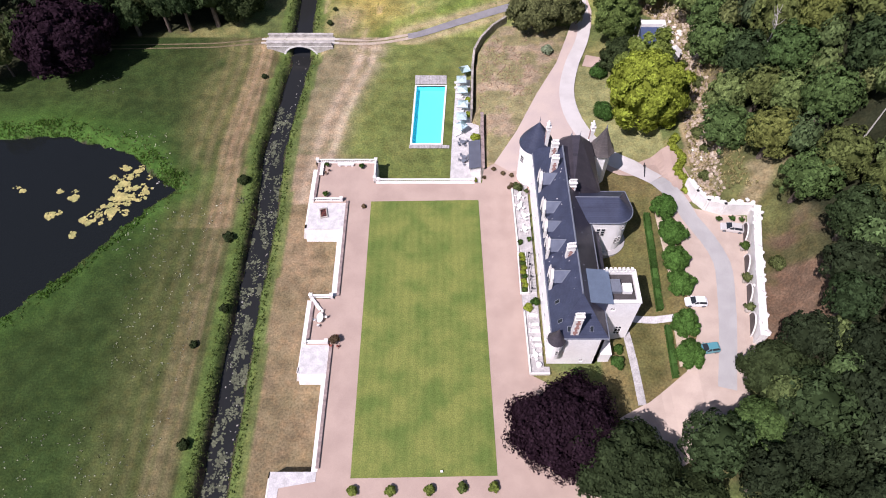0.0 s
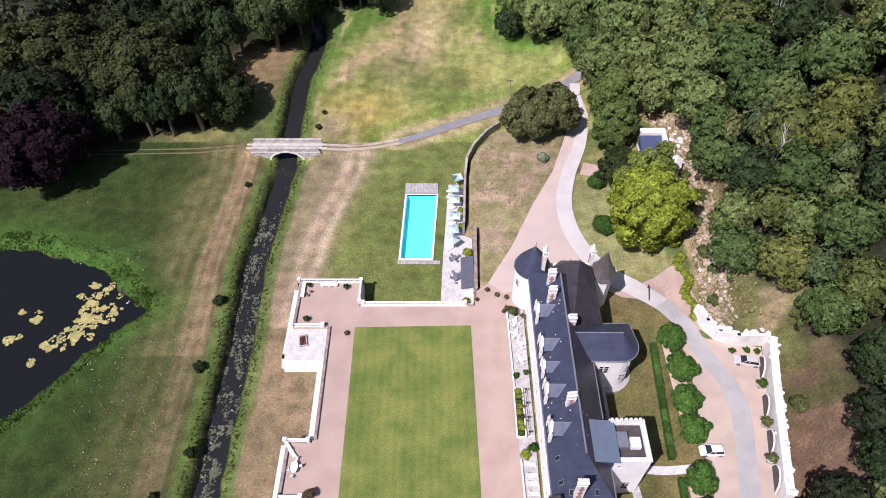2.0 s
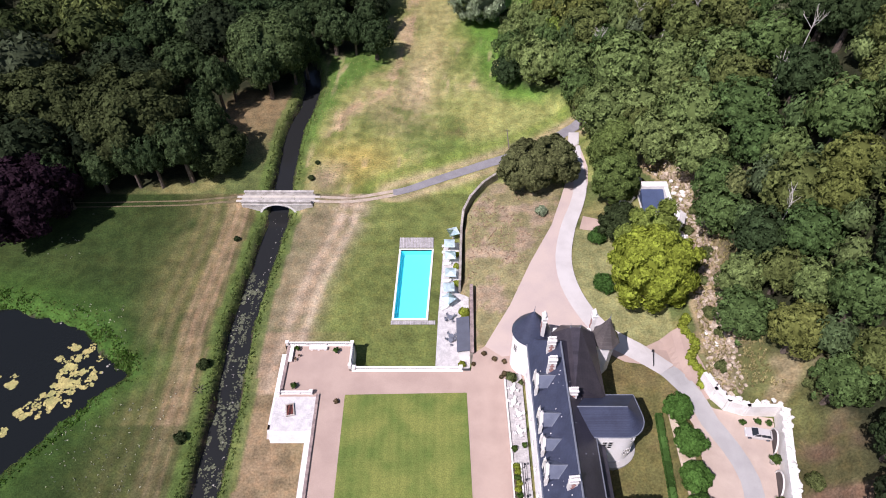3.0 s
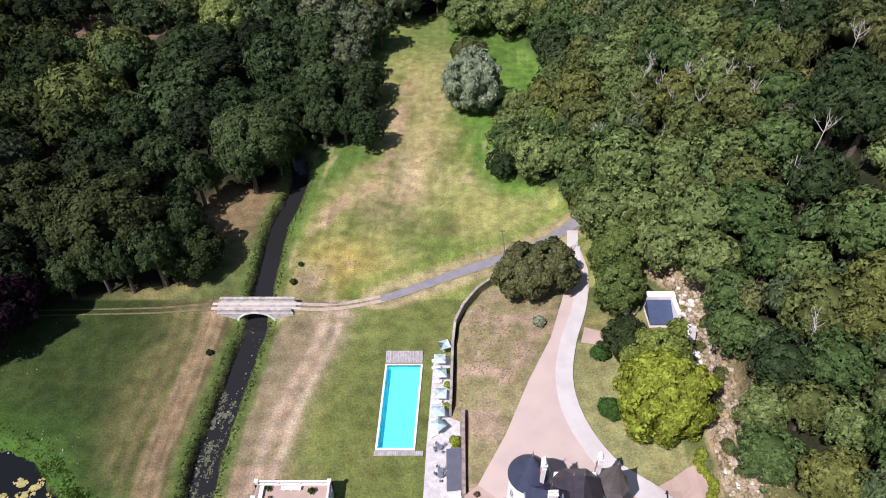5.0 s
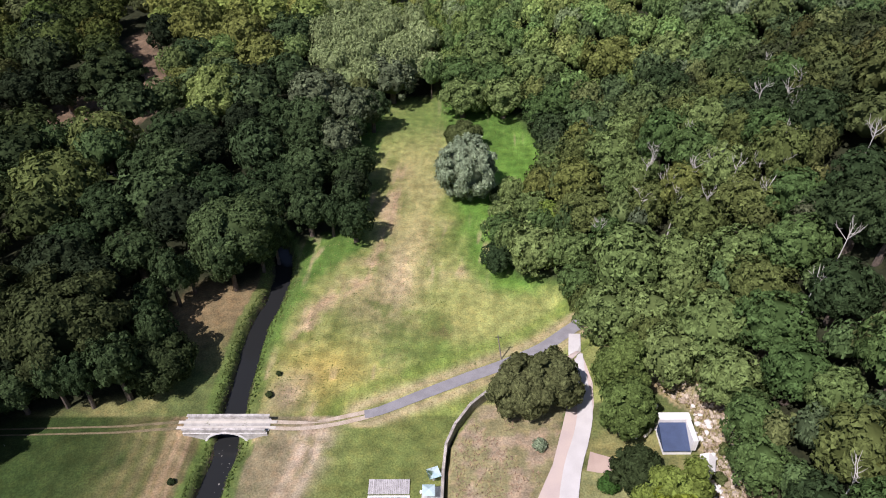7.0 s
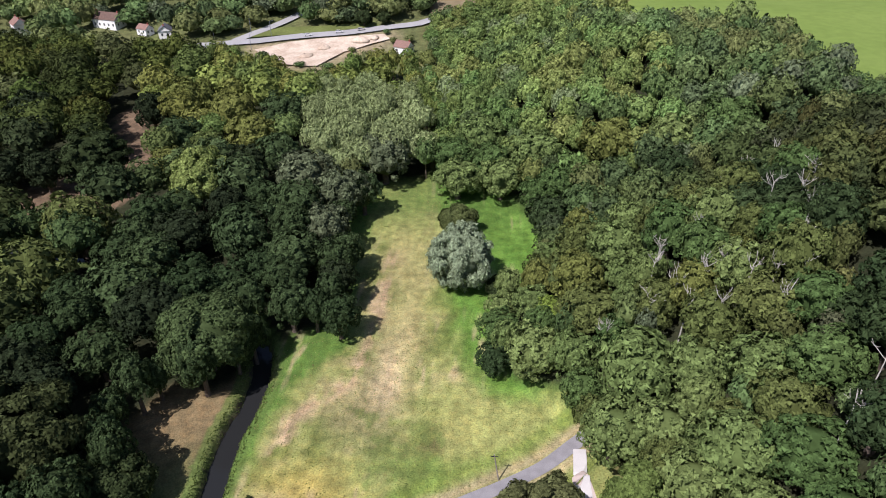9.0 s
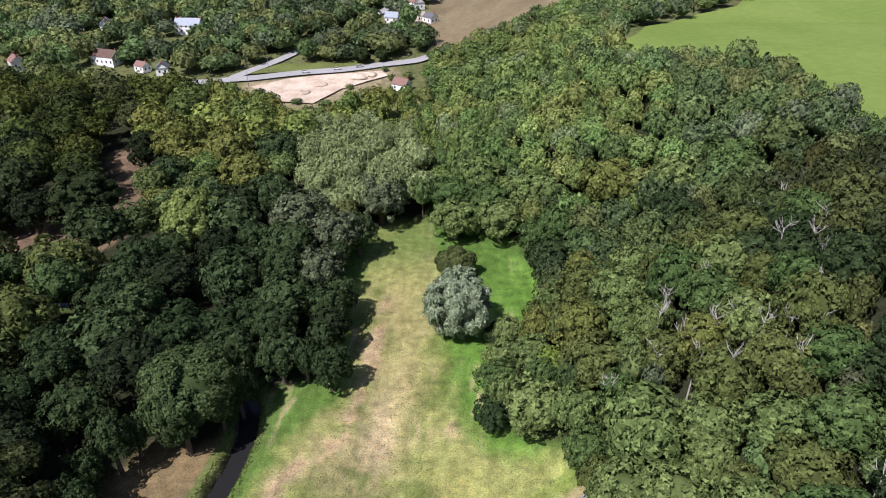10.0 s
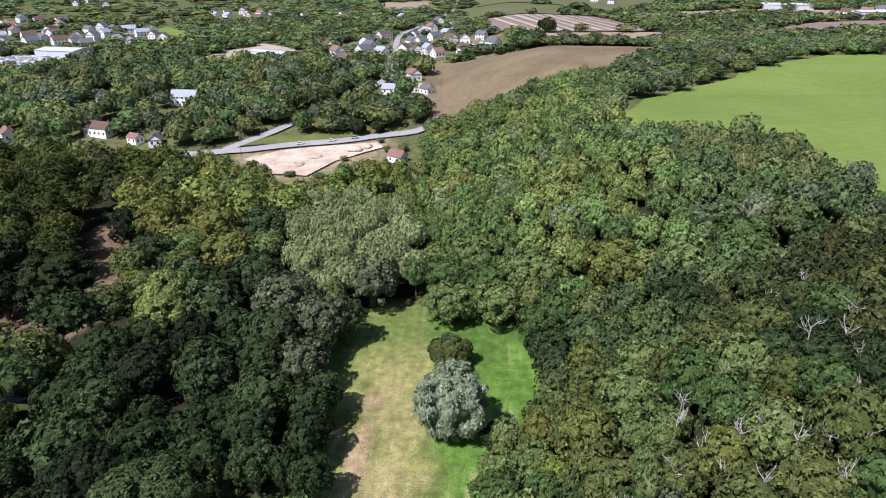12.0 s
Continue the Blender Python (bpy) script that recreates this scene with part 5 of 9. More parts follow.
def crown_arrays(rng, cards, size, lobes=11, tall=1.0, core=ICO1, ragged=0.25, low=-0.35, plume=0.0, flat=0.92):
    """A crown of unit radius and height `tall`: a body, boughs that swell out of it, and leaf clumps on the boughs.
    plume: how far the clumps stand upright; flat: the boughs' height by their width. Gives corners and triangles."""
    k = np.arange(lobes)
    up = low + (0.98 - low) * (k + 0.5) / lobes + rng.uniform(-0.05, 0.05, lobes)
    up = np.clip(up, -0.95, 1.0)
    a = 2.399963 * k + rng.uniform(-0.35, 0.35, lobes)
    ring = np.sqrt(1 - up ** 2)
    way = np.stack([ring * np.cos(a), ring * np.sin(a), up], 1)
    rs = np.clip(1.5 / math.sqrt(lobes), 0.13, 0.42) * rng.uniform(0.7, 1.3, lobes)
    swell = 1 + 0.10 * np.sin(3 * a + rng.uniform(0, 6)) + 0.06 * np.sin(5 * a + 4 * up)
    reach = (1.0 - rs * 0.7) * swell * rng.uniform(0.80, 1.06, lobes)
    half = 0.5 * tall
    cs = way * reach[:, None] * [1, 1, half] + [0, 0, half]
    V, F, n = [], [], 0
    body = ICO2[0] * (1 + rng.normal(0, 0.04, (len(ICO2[0]), 1))) * [0.68, 0.68, 0.68 * half] + [0, 0, half]
    V.append(body)
    F.append(ICO2[1])
    n += len(body)
    for c, r in zip(cs, rs) if lobes < 60 or core is ICO2 else ():
        v = core[0] * (0.80 * r) * (1 + rng.normal(0, 0.08, (len(core[0]), 1))) * [1, 1, flat] + c
        V.append(v)
        F.append(core[1] + n)
        n += len(v)
    cards *= 2
    w = rs ** 2
    pick = rng.choice(lobes, cards * 3, p=w / w.sum())
    d = rng.normal(0, 1, (cards * 3, 3)) + 0.75 * way[pick]
    d[:, 2] += 0.35
    d /= np.linalg.norm(d, axis=1, keepdims=True)
    p = cs[pick] + d * (rs[pick, None] * rng.uniform(0.82, 1.0 + ragged, (cards * 3, 1))) * [1, 1, flat]
    deep = np.min(np.linalg.norm((p[:, None, :] - cs[None]) / [1, 1, flat], axis=2) - rs[None] * 0.80, axis=1)
    keep = np.where(deep > 0)[0][:cards]
    p, d, out = p[keep], d[keep], way[pick[keep]]
    m = len(p)
    nrm = 0.75 * d + 0.65 * out + rng.normal(0, 0.38, (m, 3))
    nrm /= np.linalg.norm(nrm, axis=1, keepdims=True)
    t = np.cross(nrm, rng.normal(0, 1, (m, 3)) * (1 - plume) + np.array([0, 0, 2.0 * plume]))
    t /= np.linalg.norm(t, axis=1, keepdims=True)
    b = np.cross(nrm, t) * (-1 if plume else 1)
    b = b * np.where(b[:, 2:3] < 0, -1, 1) if plume else b
    s = size * rng.uniform(0.5, 1.35, (m, 1)) * 0.92
    corners = []
    for e, f in ((-0.8, -0.5), (0.75, -0.55), (0.0, 1.15)):
        corners.append(p + t * s * (1 - 0.45 * plume) * (e + rng.uniform(-0.35, 0.35, (m, 1))) + b * s * (1 + 0.9 * plume) * (f + rng.uniform(-0.35, 0.35, (m, 1))) + nrm * s * rng.uniform(-0.4, 0.25, (m, 1)))
    q = np.stack(corners, 1).reshape(-1, 3)
    j = n + 3 * np.arange(m)[:, None]
    V.append(q)
    F.append(j + [0, 1, 2])
    return np.concatenate(V), np.concatenate(F)


def mesh_from(name, v, f, mat, tint=None):
    me = bpy.data.meshes.new(name)
    me.vertices.add(len(v))
    me.vertices.foreach_set("co", np.ascontiguousarray(v, np.float32).ravel())
    me.loops.add(f.size)
    me.loops.foreach_set("vertex_index", np.ascontiguousarray(f, np.int32).ravel())
    me.polygons.add(len(f))
    me.polygons.foreach_set("loop_start", np.arange(len(f), dtype=np.int32) * 3)
    me.polygons.foreach_set("use_smooth", [True] * len(f))
    me.update()
    if tint is not None:
        at = me.attributes.new("tint", "FLOAT_COLOR", "POINT")
        at.data.foreach_set("color", np.ascontiguousarray(np.concatenate([tint, np.ones((len(v), 1))], 1), np.float32).ravel())
    me.materials.append(mat)
    return me


def trunk_mesh(rng, radius, tall):
    """A tapered trunk with four limbs that reach into the crown (crown radius 1 = radius metres)."""
    bm = bmesh.new()
    r = 0.055 * radius + 0.06
    lean = [rng.uniform(-0.1, 0.1) * radius for _ in range(2)]
    top = (lean[0], lean[1], tall * 0.62)
    tube([(0, 0, -0.8), (0, 0, 0.15), (lean[0] * 0.5, lean[1] * 0.5, tall * 0.35), top], [r * 1.7, r * 1.1, r * 0.85, r * 0.35], 7, bm)
    for k in range(4):
        a = k * 1.57 + rng.uniform(-0.5, 0.5)
        z = tall * rng.uniform(0.28, 0.45)
        e = radius * rng.uniform(0.45, 0.7)
        tube([(lean[0] * 0.4, lean[1] * 0.4, z), (e * 0.5 * math.cos(a), e * 0.5 * math.sin(a), z + tall * 0.12), (e * math.cos(a), e * math.sin(a), z + tall * 0.2)], [r * 0.55, r * 0.4, r * 0.15], 5, bm)
    me = bpy.data.meshes.new("trunk")
    bm.to_mesh(me)
    bm.free()
    me.materials.append(BARK)
    return me


def make_tree(label, mat, x, y, radius, top, clear=0.22, cards=2600, leaf=0.36, lobes=12, seed=1, name="tree", group="", category="tree", ragged=0.25, low=-0.35, z=None, plume=0.0, flat=0.92):
    """A tree of its own: crown radius and height of its top above the ground in metres."""
    rng = np.random.default_rng(seed)
    z = height(x, y) if z is None else z
    root = thing(name, label, category, (x, y, z), group=group)
    base = clear * top
    tall = (top - base) / radius / 0.98
    v, f = crown_arrays(rng, cards, leaf / radius, lobes, tall, ICO2 if cards > 1500 else ICO1, ragged, low, plume, flat)
    v = v * radius + [0, 0, base]
    crown = new("crown", mesh_from("crown", v, f, mat))
    crown.parent = root
    trunk = new("trunk", trunk_mesh(rng, radius, top))
    trunk.parent = root
    return root


# trees that stand alone
HOLM = leaf_material("holm_oak_leaves", (0.096, 0.108, 0.044), (0.106, 0.116, 0.048), 0.2)
make_tree("broad copper beech with dark purple leaves", PURPLE, 18.4, 34.2, 7.6, 13.0, cards=7600, leaf=0.28, lobes=46, seed=11, ragged=0.6, low=-0.5)
make_tree("dark green oak beside the copper beech", DEEP, 26.0, 27.5, 7.6, 13.0, cards=3600, lobes=40, seed=12)
make_tree("dark green tree in the corner of the yard", DEEP, 34.0, 21.5, 6.0, 11.0, cards=2200, lobes=34, seed=121)
make_tree("light green young tree beside the yard", GREEN, 47.0, 33.0, 5.0, 9.0, clear=0.05, cards=2200, lobes=32, seed=122)
make_tree("dark holm oak beside the yard", DEEP, 52.0, 42.5, 5.2, 9.5, clear=0.05, cards=2200, lobes=32, seed=123)
LIGHTGREEN = leaf_material("light_green_leaves", (0.175, 0.225, 0.05), (0.175, 0.225, 0.05), 0.3)
make_tree("great yellow-green lime tree beside the drive", LIME, 42.4, 104.6, 8.0, 18.5, clear=0.04, cards=6200, lobes=56, seed=13, leaf=0.40, low=-0.8)
make_tree("yellow-green lime tree behind the great one", LIGHTGREEN, 43.6, 111.6, 6.0, 17.5, clear=0.08, cards=3600, lobes=40, seed=14, leaf=0.38, low=-0.6)
make_tree("low green thicket beside the lime tree", GREEN, 48.6, 108.0, 3.6, 8.0, clear=0.0, cards=1500, lobes=24, seed=132, leaf=0.36, low=-0.7)
make_tree("round dark yew bush", DEEP, 40.4, 121.6, 4.3, 9.0, clear=0.03, cards=2400, lobes=30, seed=15, name="yew", leaf=0.3, low=-0.7)
make_tree("round clipped green shrub", HEDGE, 35.6, 108.4, 2.1, 3.2, clear=0.0, cards=900, seed=16, name="shrub", category="shrub", leaf=0.22, low=-0.7)
make_tree("round clipped green shrub", HEDGE, 36.2, 121.6, 1.9, 3.0, clear=0.0, cards=900, seed=17, name="shrub", category="shrub", leaf=0.22, low=-0.7)
make_tree("light green tree beside the drive", GREEN, 40.6, 132.5, 5.2, 14.0, clear=0.08, cards=3600, lobes=40, seed=18, low=-0.7)
make_tree("light green tree beside the drive", GREEN, 42.0, 142.0, 5.4, 15.5, clear=0.08, cards=3400, lobes=40, seed=19, low=-0.7)
make_tree("broad dark holm oak beside the lane", HOLM, 22.4, 140.2, 6.4, 10.5, clear=0.03, cards=3800, seed=20, name="oak", lobes=44, low=-0.6, leaf=0.4)
make_tree("broad dark holm oak beside the lane", HOLM, 28.4, 142.4, 6.0, 11.5, clear=0.03, cards=3600, seed=21, name="oak", lobes=40, low=-0.6, leaf=0.4)
make_tree("silver-leaved willow in the meadow", SILVER, 14.4, 224.0, 8.8, 19.0, clear=0.0, cards=6200, lobes=110, seed=22, name="willow", leaf=0.40, low=-0.85, plume=0.5, ragged=0.5)
make_tree("dark round thorn bush in the meadow", OLIVE, 14.4, 254.0, 6.4, 9.0, clear=0.0, cards=3000, lobes=30, seed=23, name="thorn_bush", leaf=0.34, low=-0.6, ragged=0.1)
make_tree("small dark alder by the stream", DEEP, -53.0, 150.5, 7.4, 10.5, clear=0.04, cards=3000, lobes=34, seed=24, name="alder", low=-0.6)
CHESTNUT = leaf_material("chestnut_leaves", (0.050, 0.062, 0.024), (0.050, 0.062, 0.024), 0.2)
make_tree("great dark chestnut at the meadow edge", CHESTNUT, -72.5, 156.0, 13.0, 21.0, clear=0.03, cards=7600, lobes=80, seed=25, leaf=0.5, low=-0.55)
make_tree("great dark chestnut at the meadow edge", CHESTNUT, -94.0, 158.0, 13.0, 21.0, clear=0.05, cards=6400, lobes=74, seed=26, leaf=0.5, low=-0.5)
make_tree("dark copper-leaved tree over the pond meadow", PURPLE, -90.0, 130.0, 11.0, 16.0, clear=0.03, cards=5200, lobes=64, seed=27, leaf=0.5)
STREAMSIDE = leaf_material("streamside_oak_leaves", (0.072, 0.105, 0.040), (0.072, 0.105, 0.040), 0.25)
make_tree("spreading green oak over the stream", STREAMSIDE, -46.0, 189.0, 11.5, 20.0, clear=0.1, cards=6000, lobes=70, seed=28, leaf=0.42, low=-0.5)
make_tree("dark green bush below the willow", DEEP, 25.5, 219.0, 4.2, 6.5, clear=0.0, cards=1600, lobes=24, seed=221, name="bush", category="shrub", low=-0.6)
make_tree("great dark cedar at the edge of the clearing", DEEP, -113.5, 283.0, 11.0, 25.0, clear=0.05, cards=5200, lobes=64, seed=291, name="cedar", ragged=0.35, leaf=0.6, low=-0.8, flat=0.38)
make_tree("pale yellow-green maple rising from the wood", leaf_material("maple_leaves", (0.20, 0.25, 0.075), (0.20, 0.25, 0.075), 0.3), -72.0, 268.5, 10.0, 22.0, clear=0.1, cards=4600, lobes=60, seed=292, leaf=0.5)
SPECIMENS = [(34, 21.5, 6), (47, 33, 5), (52, 42.5, 5), (18, 33.6, 9), (26, 27.5, 8), (42.4, 104.6, 8), (43.6, 111.6, 6), (40.4, 121.6, 5), (41, 132.5, 6), (42.0, 142, 6), (22, 140, 7), (28.6, 143, 7), (14.4, 224, 8), (14.4, 255, 6)]
SPECIMENS += [(-49.5, 150, 6), (-72.5, 156, 12), (-94, 158, 12), (-90, 130, 10), (-52, 150, 7), (-46, 189, 10), (-12, 447, 12), (-12, 434, 10), (-11, 422, 8), (25.5, 219, 4), (-113.5, 283, 10), (-72, 268.5, 9), (49, 130.5, 7)]


# ---- woods ----
def merged(name, items, mat, label):
    """Many crowns as one woodland object. items: corners and triangles, place, radius, stretch, turn, tone."""
    V, F, T, n = [], [], [], 0
    for (v, f), (x, y, z), radius, stretch, turn, tone in items:
        c, s = math.cos(turn), math.sin(turn)
        w = v * [radius, radius, stretch]
        V.append(np.stack([w[:, 0] * c - w[:, 1] * s + x, w[:, 0] * s + w[:, 1] * c + y, w[:, 2] + z], 1))
        F.append(f + n)
        n += len(v)
        T.append(np.repeat(np.asarray(tone)[None], len(v), 0))
    return tagged(new(name, mesh_from(name, np.concatenate(V), np.concatenate(F), mat, np.concatenate(T))), label, "woods", kind="stuff")


GREENS = np.array([(0.062, 0.095, 0.040), (0.092, 0.132, 0.048), (0.115, 0.152, 0.052), (0.052, 0.074, 0.038), (0.125, 0.138, 0.050), (0.105, 0.130, 0.078), (0.085, 0.140, 0.050), (0.138, 0.160, 0.058)])
GREENS = GREENS * 0.75 + GREENS.mean(axis=0) * 0.25

# crowns that can be told apart: x, y, radius, height, leaf
WEST_OAKS = [(-86.5, 188.2, 7.1, 17, "d"), (-69.9, 185.8, 7.3, 17, "d"), (-72.9, 208.2, 10.4, 19, "w"), (-29.3, 203.7, 5.8, 17, "w"), (-16.8, 200.9, 5.1, 15, "d"), (-33.8, 226.9, 8.4, 18, "w"), (-20.2, 225.1, 6.0, 17, "d"), (-50.1, 239.4, 10.0, 20, "w"), (-37.2, 253.2, 9.0, 19, "w"), (-68.7, 239.4, 8.9, 18, "b"), (-103.6, 215.7, 12.6, 20, "o"), (-101.5, 243.5, 11.0, 19, "o"), (-81.9, 227.0, 7.6, 17, "d"), (-61.6, 224.1, 5.7, 16, "d"), (-48.2, 215.3, 6.4, 16, "d"), (-41.3, 221.9, 6.0, 15, "d"), (-87.1, 207.7, 6.4, 16, "d")]
NORTH_OAKS = [(-37.6, 274.5, 10.5, 20, "s"), (-23.3, 262.7, 8.1, 19, "s"), (-25.3, 240.0, 6.7, 18, "s"), (-64.1, 310.1, 10.4, 19, "y"), (-78.0, 330.9, 11.0, 20, "y"), (-99.7, 344.2, 12.0, 20, "y"), (-91.4, 307.3, 9.4, 19, "w"), (-55.3, 330.8, 10.5, 20, "w"), (-59.2, 284.9, 7.0, 18, "b"), (-81.1, 248.0, 6.9, 17, "d"), (-58.9, 254.0, 6.5, 17, "b"), (-50.7, 291.6, 8.9, 19, "w"), (-110.3, 331.0, 7.0, 20, "b"), (-131.3, 282.1, 7.0, 17, "b"), (-160.4, 331.2, 11.0, 19, "b"), (-145.8, 282.1, 9.3, 17, "b"), (-88.0, 285.0, 7.0, 17, "y"), (-11.6, 290.4, 9.9, 19, "s"), (-17.2, 266.8, 6.2, 16, "w")]
EAST_EDGE = [(23.3, 198.3, 5.4, 11, "m"), (21.1, 188.0, 4.4, 9, "d"), (30.6, 185.8, 7.3, 13, "g"), (35.4, 197.1, 4.1, 11, "l"), (43.0, 190.3, 7.3, 15, "o"), (35.6, 215.5, 5.1, 14, "o"), (42.0, 246.0, 7.0, 16, "d"), (27.0, 284.0, 7.6, 16, "m"), (14.0, 292.0, 8.0, 17, "m"), (24.0, 299.0, 9.0, 18, "g"), (42.0, 281.0, 9.0, 17, "g"), (50.3, 237.1, 5.6, 15, "y"), (52.2, 208.6, 6.9, 18, "g"), (49.7, 171.2, 9.6, 18, "g"), (76.9, 247.7, 7.4, 16, "d"), (42.3, 211.0, 5.3, 15, "o"), (40.5, 262.0, 6.0, 14, "m"), (46.8, 261.6, 6.9, 16, "m"), (14.8, 278.8, 8.4, 15, "g"), (29.6, 275.4, 7.9, 15, "g")]
EAST_HILL = [(63.5, 174.0, 6.8, 16, "o"), (72.4, 172.1, 6.6, 16, "o"), (59.3, 166.5, 6.1, 16, "g"), (68.6, 160.5, 6.9, 16, "g"), (75.7, 155.5, 6.5, 16, "m"), (55.3, 183.4, 5.3, 15, "o"), (79.5, 168.8, 5.8, 15, "m"), (42.4, 158.3, 7.0, 16, "g"), (51.2, 156.1, 7.2, 16, "g"), (51.1, 143.2, 6.5, 16, "g"), (59.3, 146.0, 7.5, 16, "g"), (67.5, 140.9, 7.1, 15, "m"), (76.4, 140.4, 5.8, 15, "d"), (59.5, 135.0, 6.1, 15, "g"), (67.5, 130.3, 5.7, 15, "m"), (82.8, 265.6, 8.4, 16, "g"), (65.0, 274.2, 9.7, 16, "y"), (98.9, 263.2, 9.0, 15, "m")]
EAST_ROCKS = [(55.5, 92.8, 5.0, 11, "m"), (59.9, 85.2, 4.5, 13, "y"), (67.0, 86.1, 4.6, 15, "m"), (61.0, 105.8, 5.4, 14, "d"), (58.0, 117.2, 5.1, 13, "m"), (65.8, 78.1, 4.8, 14, "m"), (68.3, 66.5, 4.4, 14, "d"), (66.6, 102.0, 5.1, 14, "m"), (69.9, 79.3, 4.5, 14, "o")]
# the darkest greens partly stand for the vignette, not only for the leaf
PALETTE = {
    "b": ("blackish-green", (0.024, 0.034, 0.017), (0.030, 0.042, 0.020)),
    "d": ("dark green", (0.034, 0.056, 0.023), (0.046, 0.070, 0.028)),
    "m": ("green", (0.066, 0.112, 0.036), (0.092, 0.142, 0.046)),
    "w": ("deep green", (0.046, 0.072, 0.030), (0.060, 0.090, 0.036)),
    "o": ("olive-green", (0.096, 0.122, 0.038), (0.116, 0.138, 0.044)),
    "s": ("grey-green", (0.100, 0.125, 0.066), (0.115, 0.138, 0.075)),
    "y": ("yellow-green", (0.130, 0.150, 0.042), (0.155, 0.170, 0.048)),
    "g": ("light green", (0.120, 0.172, 0.056), (0.160, 0.208, 0.070)),
    "l": ("bright lime-green", (0.165, 0.230, 0.045), (0.175, 0.240, 0.048)),
}


def woodland():
    rng = np.random.default_rng(5)
    grove = [(-47, 322), (-39, 300), (-24, 281), (-4, 292), (5, 303), (2, 338), (-20, 364), (-42, 356)]
    px, py, pr, spots = [], [], [], []

    def free(x, y, r, close):
        if not px:
            return True
        return bool(np.all(np.hypot(np.array(px) - x, np.array(py) - y) > close * (np.array(pr) + r)))

    def put(x, y, r, side, edge=False, top=None, leaf=None):
        px.append(x), py.append(y), pr.append(r)
        spots.append((x, y, r, side, edge, top, leaf))

    for row in (WEST_OAKS, NORTH_OAKS, EAST_EDGE, EAST_HILL, EAST_ROCKS):
        for x, y, r, top, leaf in row:
            put(x, y, r, "west" if row in (WEST_OAKS, NORTH_OAKS) else "east", True, top, leaf)
    for x, y, r in SPECIMENS:
        px.append(x), py.append(y), pr.append(r * 0.7)
    for j in range(13):
        for i in range(9):
            x, y = -48 + (i + (j % 2) * 0.5 + rng.uniform(-0.3, 0.3)) * 7.6, 281 + (j + rng.uniform(-0.3, 0.3)) * 7.2
            if inside(x, y, grove):
                put(x, y, rng.uniform(4.2, 5.8), "grove")
    # a row of low-branched trees closes the woods' edges
    for wood, side in ((LEFT_WOOD, "west"), (RIGHT_WOOD, "east")):
        for (x0, y0), (x1, y1) in zip(wood, wood[1:] + wood[:1]):
            L = math.hypot(x1 - x0, y1 - y0)
            n = max(1, int(L / 3.0))
            for k in range(n):
                u = (k + 0.5 + rng.uniform(-0.25, 0.25)) / n
                cx, cy = x0 + (x1 - x0) * u, y0 + (y1 - y0) * u
                a, b = -(y1 - y0) / L, (x1 - x0) / L
                if not inside(cx + a * 2, cy + b * 2, wood):
                    a, b = -a, -b
                d, r = rng.uniform(2.0, 4.6), rng.uniform(3.4, 5.4)
                x, y = cx + a * d, cy + b * d
                if x < -(62 + 0.46 * y) - 14 or x > 62 + 0.46 * y + 22 or y < -10 or signed(x, y, CLEARING) > -3 or signed(x, y, grove) > 0:
                    continue
                if signed(x, y, RIGHT_WOOD if side == "west" else LEFT_WOOD) > 2 or not free(x, y, r, 0.60):
                    continue
                put(x, y, r, side, True)
    # the closed woods: large crowns first, smaller ones wherever there is room
    n = 30000
    X, Y = rng.uniform(-280, 300, n), rng.uniform(-10, 550, n)
    left, right = signed(X, Y, LEFT_WOOD), signed(X, Y, RIGHT_WOOD)
    open_view = np.maximum(signed(X, Y, CLEARING), signed(X, Y + 11, CLEARING))
    fits = (X > -(62 + 0.46 * Y) - 14) & (X < 62 + 0.46 * Y + 22) & (np.maximum(left, right) > 3.2) & (open_view < -3) & (signed(X, Y, grove) < -1)
    X, Y, left = X[fits], Y[fits], left[fits]
    size = np.sort(rng.uniform(0, 1, len(X)))[::-1] ** 1.6
    for x, y, west, u in zip(X, Y, left > 0, size):
        r = (5.2 + 4.0 * u) if west else (3.5 + 2.9 * u)
        if free(x, y, r, 0.76 if west else 0.64):
            put(x, y, r, "west" if west else "east")
    # saplings in the gaps of the hillside canopy
    for x, y, west, u in zip(X, Y, left > 0, size):
        r = 2.5 + 0.9 * u
        if not west and x < 130 and y < 350 and free(x, y, r, 0.58):
            put(x, y, r, "east")
    for x, y in ((63.8, 77.6), (67.2, 78.6), (70.6, 78.2), (66.0, 82.2), (69.6, 82.6), (62.2, 81.4), (73.8, 79.2), (74.0, 83.4)):
        if free(x, y, 3.5, 0.5):
            put(x, y, 3.8, "east")

    talls = (1.25, 1.5, 1.9)
    kinds = [crown_arrays(np.random.default_rng(100 + k), (1380, 1440, 1540)[k % 3], 0.070, (64, 70, 78)[k % 3], talls[k % 3], ICO1, 0.18, -0.55) for k in range(6)]
    light = [crown_arrays(np.random.default_rng(200 + k), (400, 425, 470)[k % 3], 0.095, (60, 62, 66)[k % 3], talls[k % 3], ICO1, 0.15, -0.3) for k in range(6)]
    thin = [crown_arrays(np.random.default_rng(260 + k), (230, 245, 270)[k % 3], 0.118, (60, 62, 64)[k % 3], talls[k % 3], ICO1, 0.12, -0.2) for k in range(6)]
    feather = [crown_arrays(np.random.default_rng(280 + k), 560, 0.085, 70, 1.6, ICO1, 0.25, -0.4, 0.45) for k in range(3)]
    leaves = {key: leaf_material(words.replace(" ", "_").replace("-", "_") + "_crowns", lo, hi, 0.22) for key, (words, lo, hi) in PALETTE.items()}
    meshes = {}

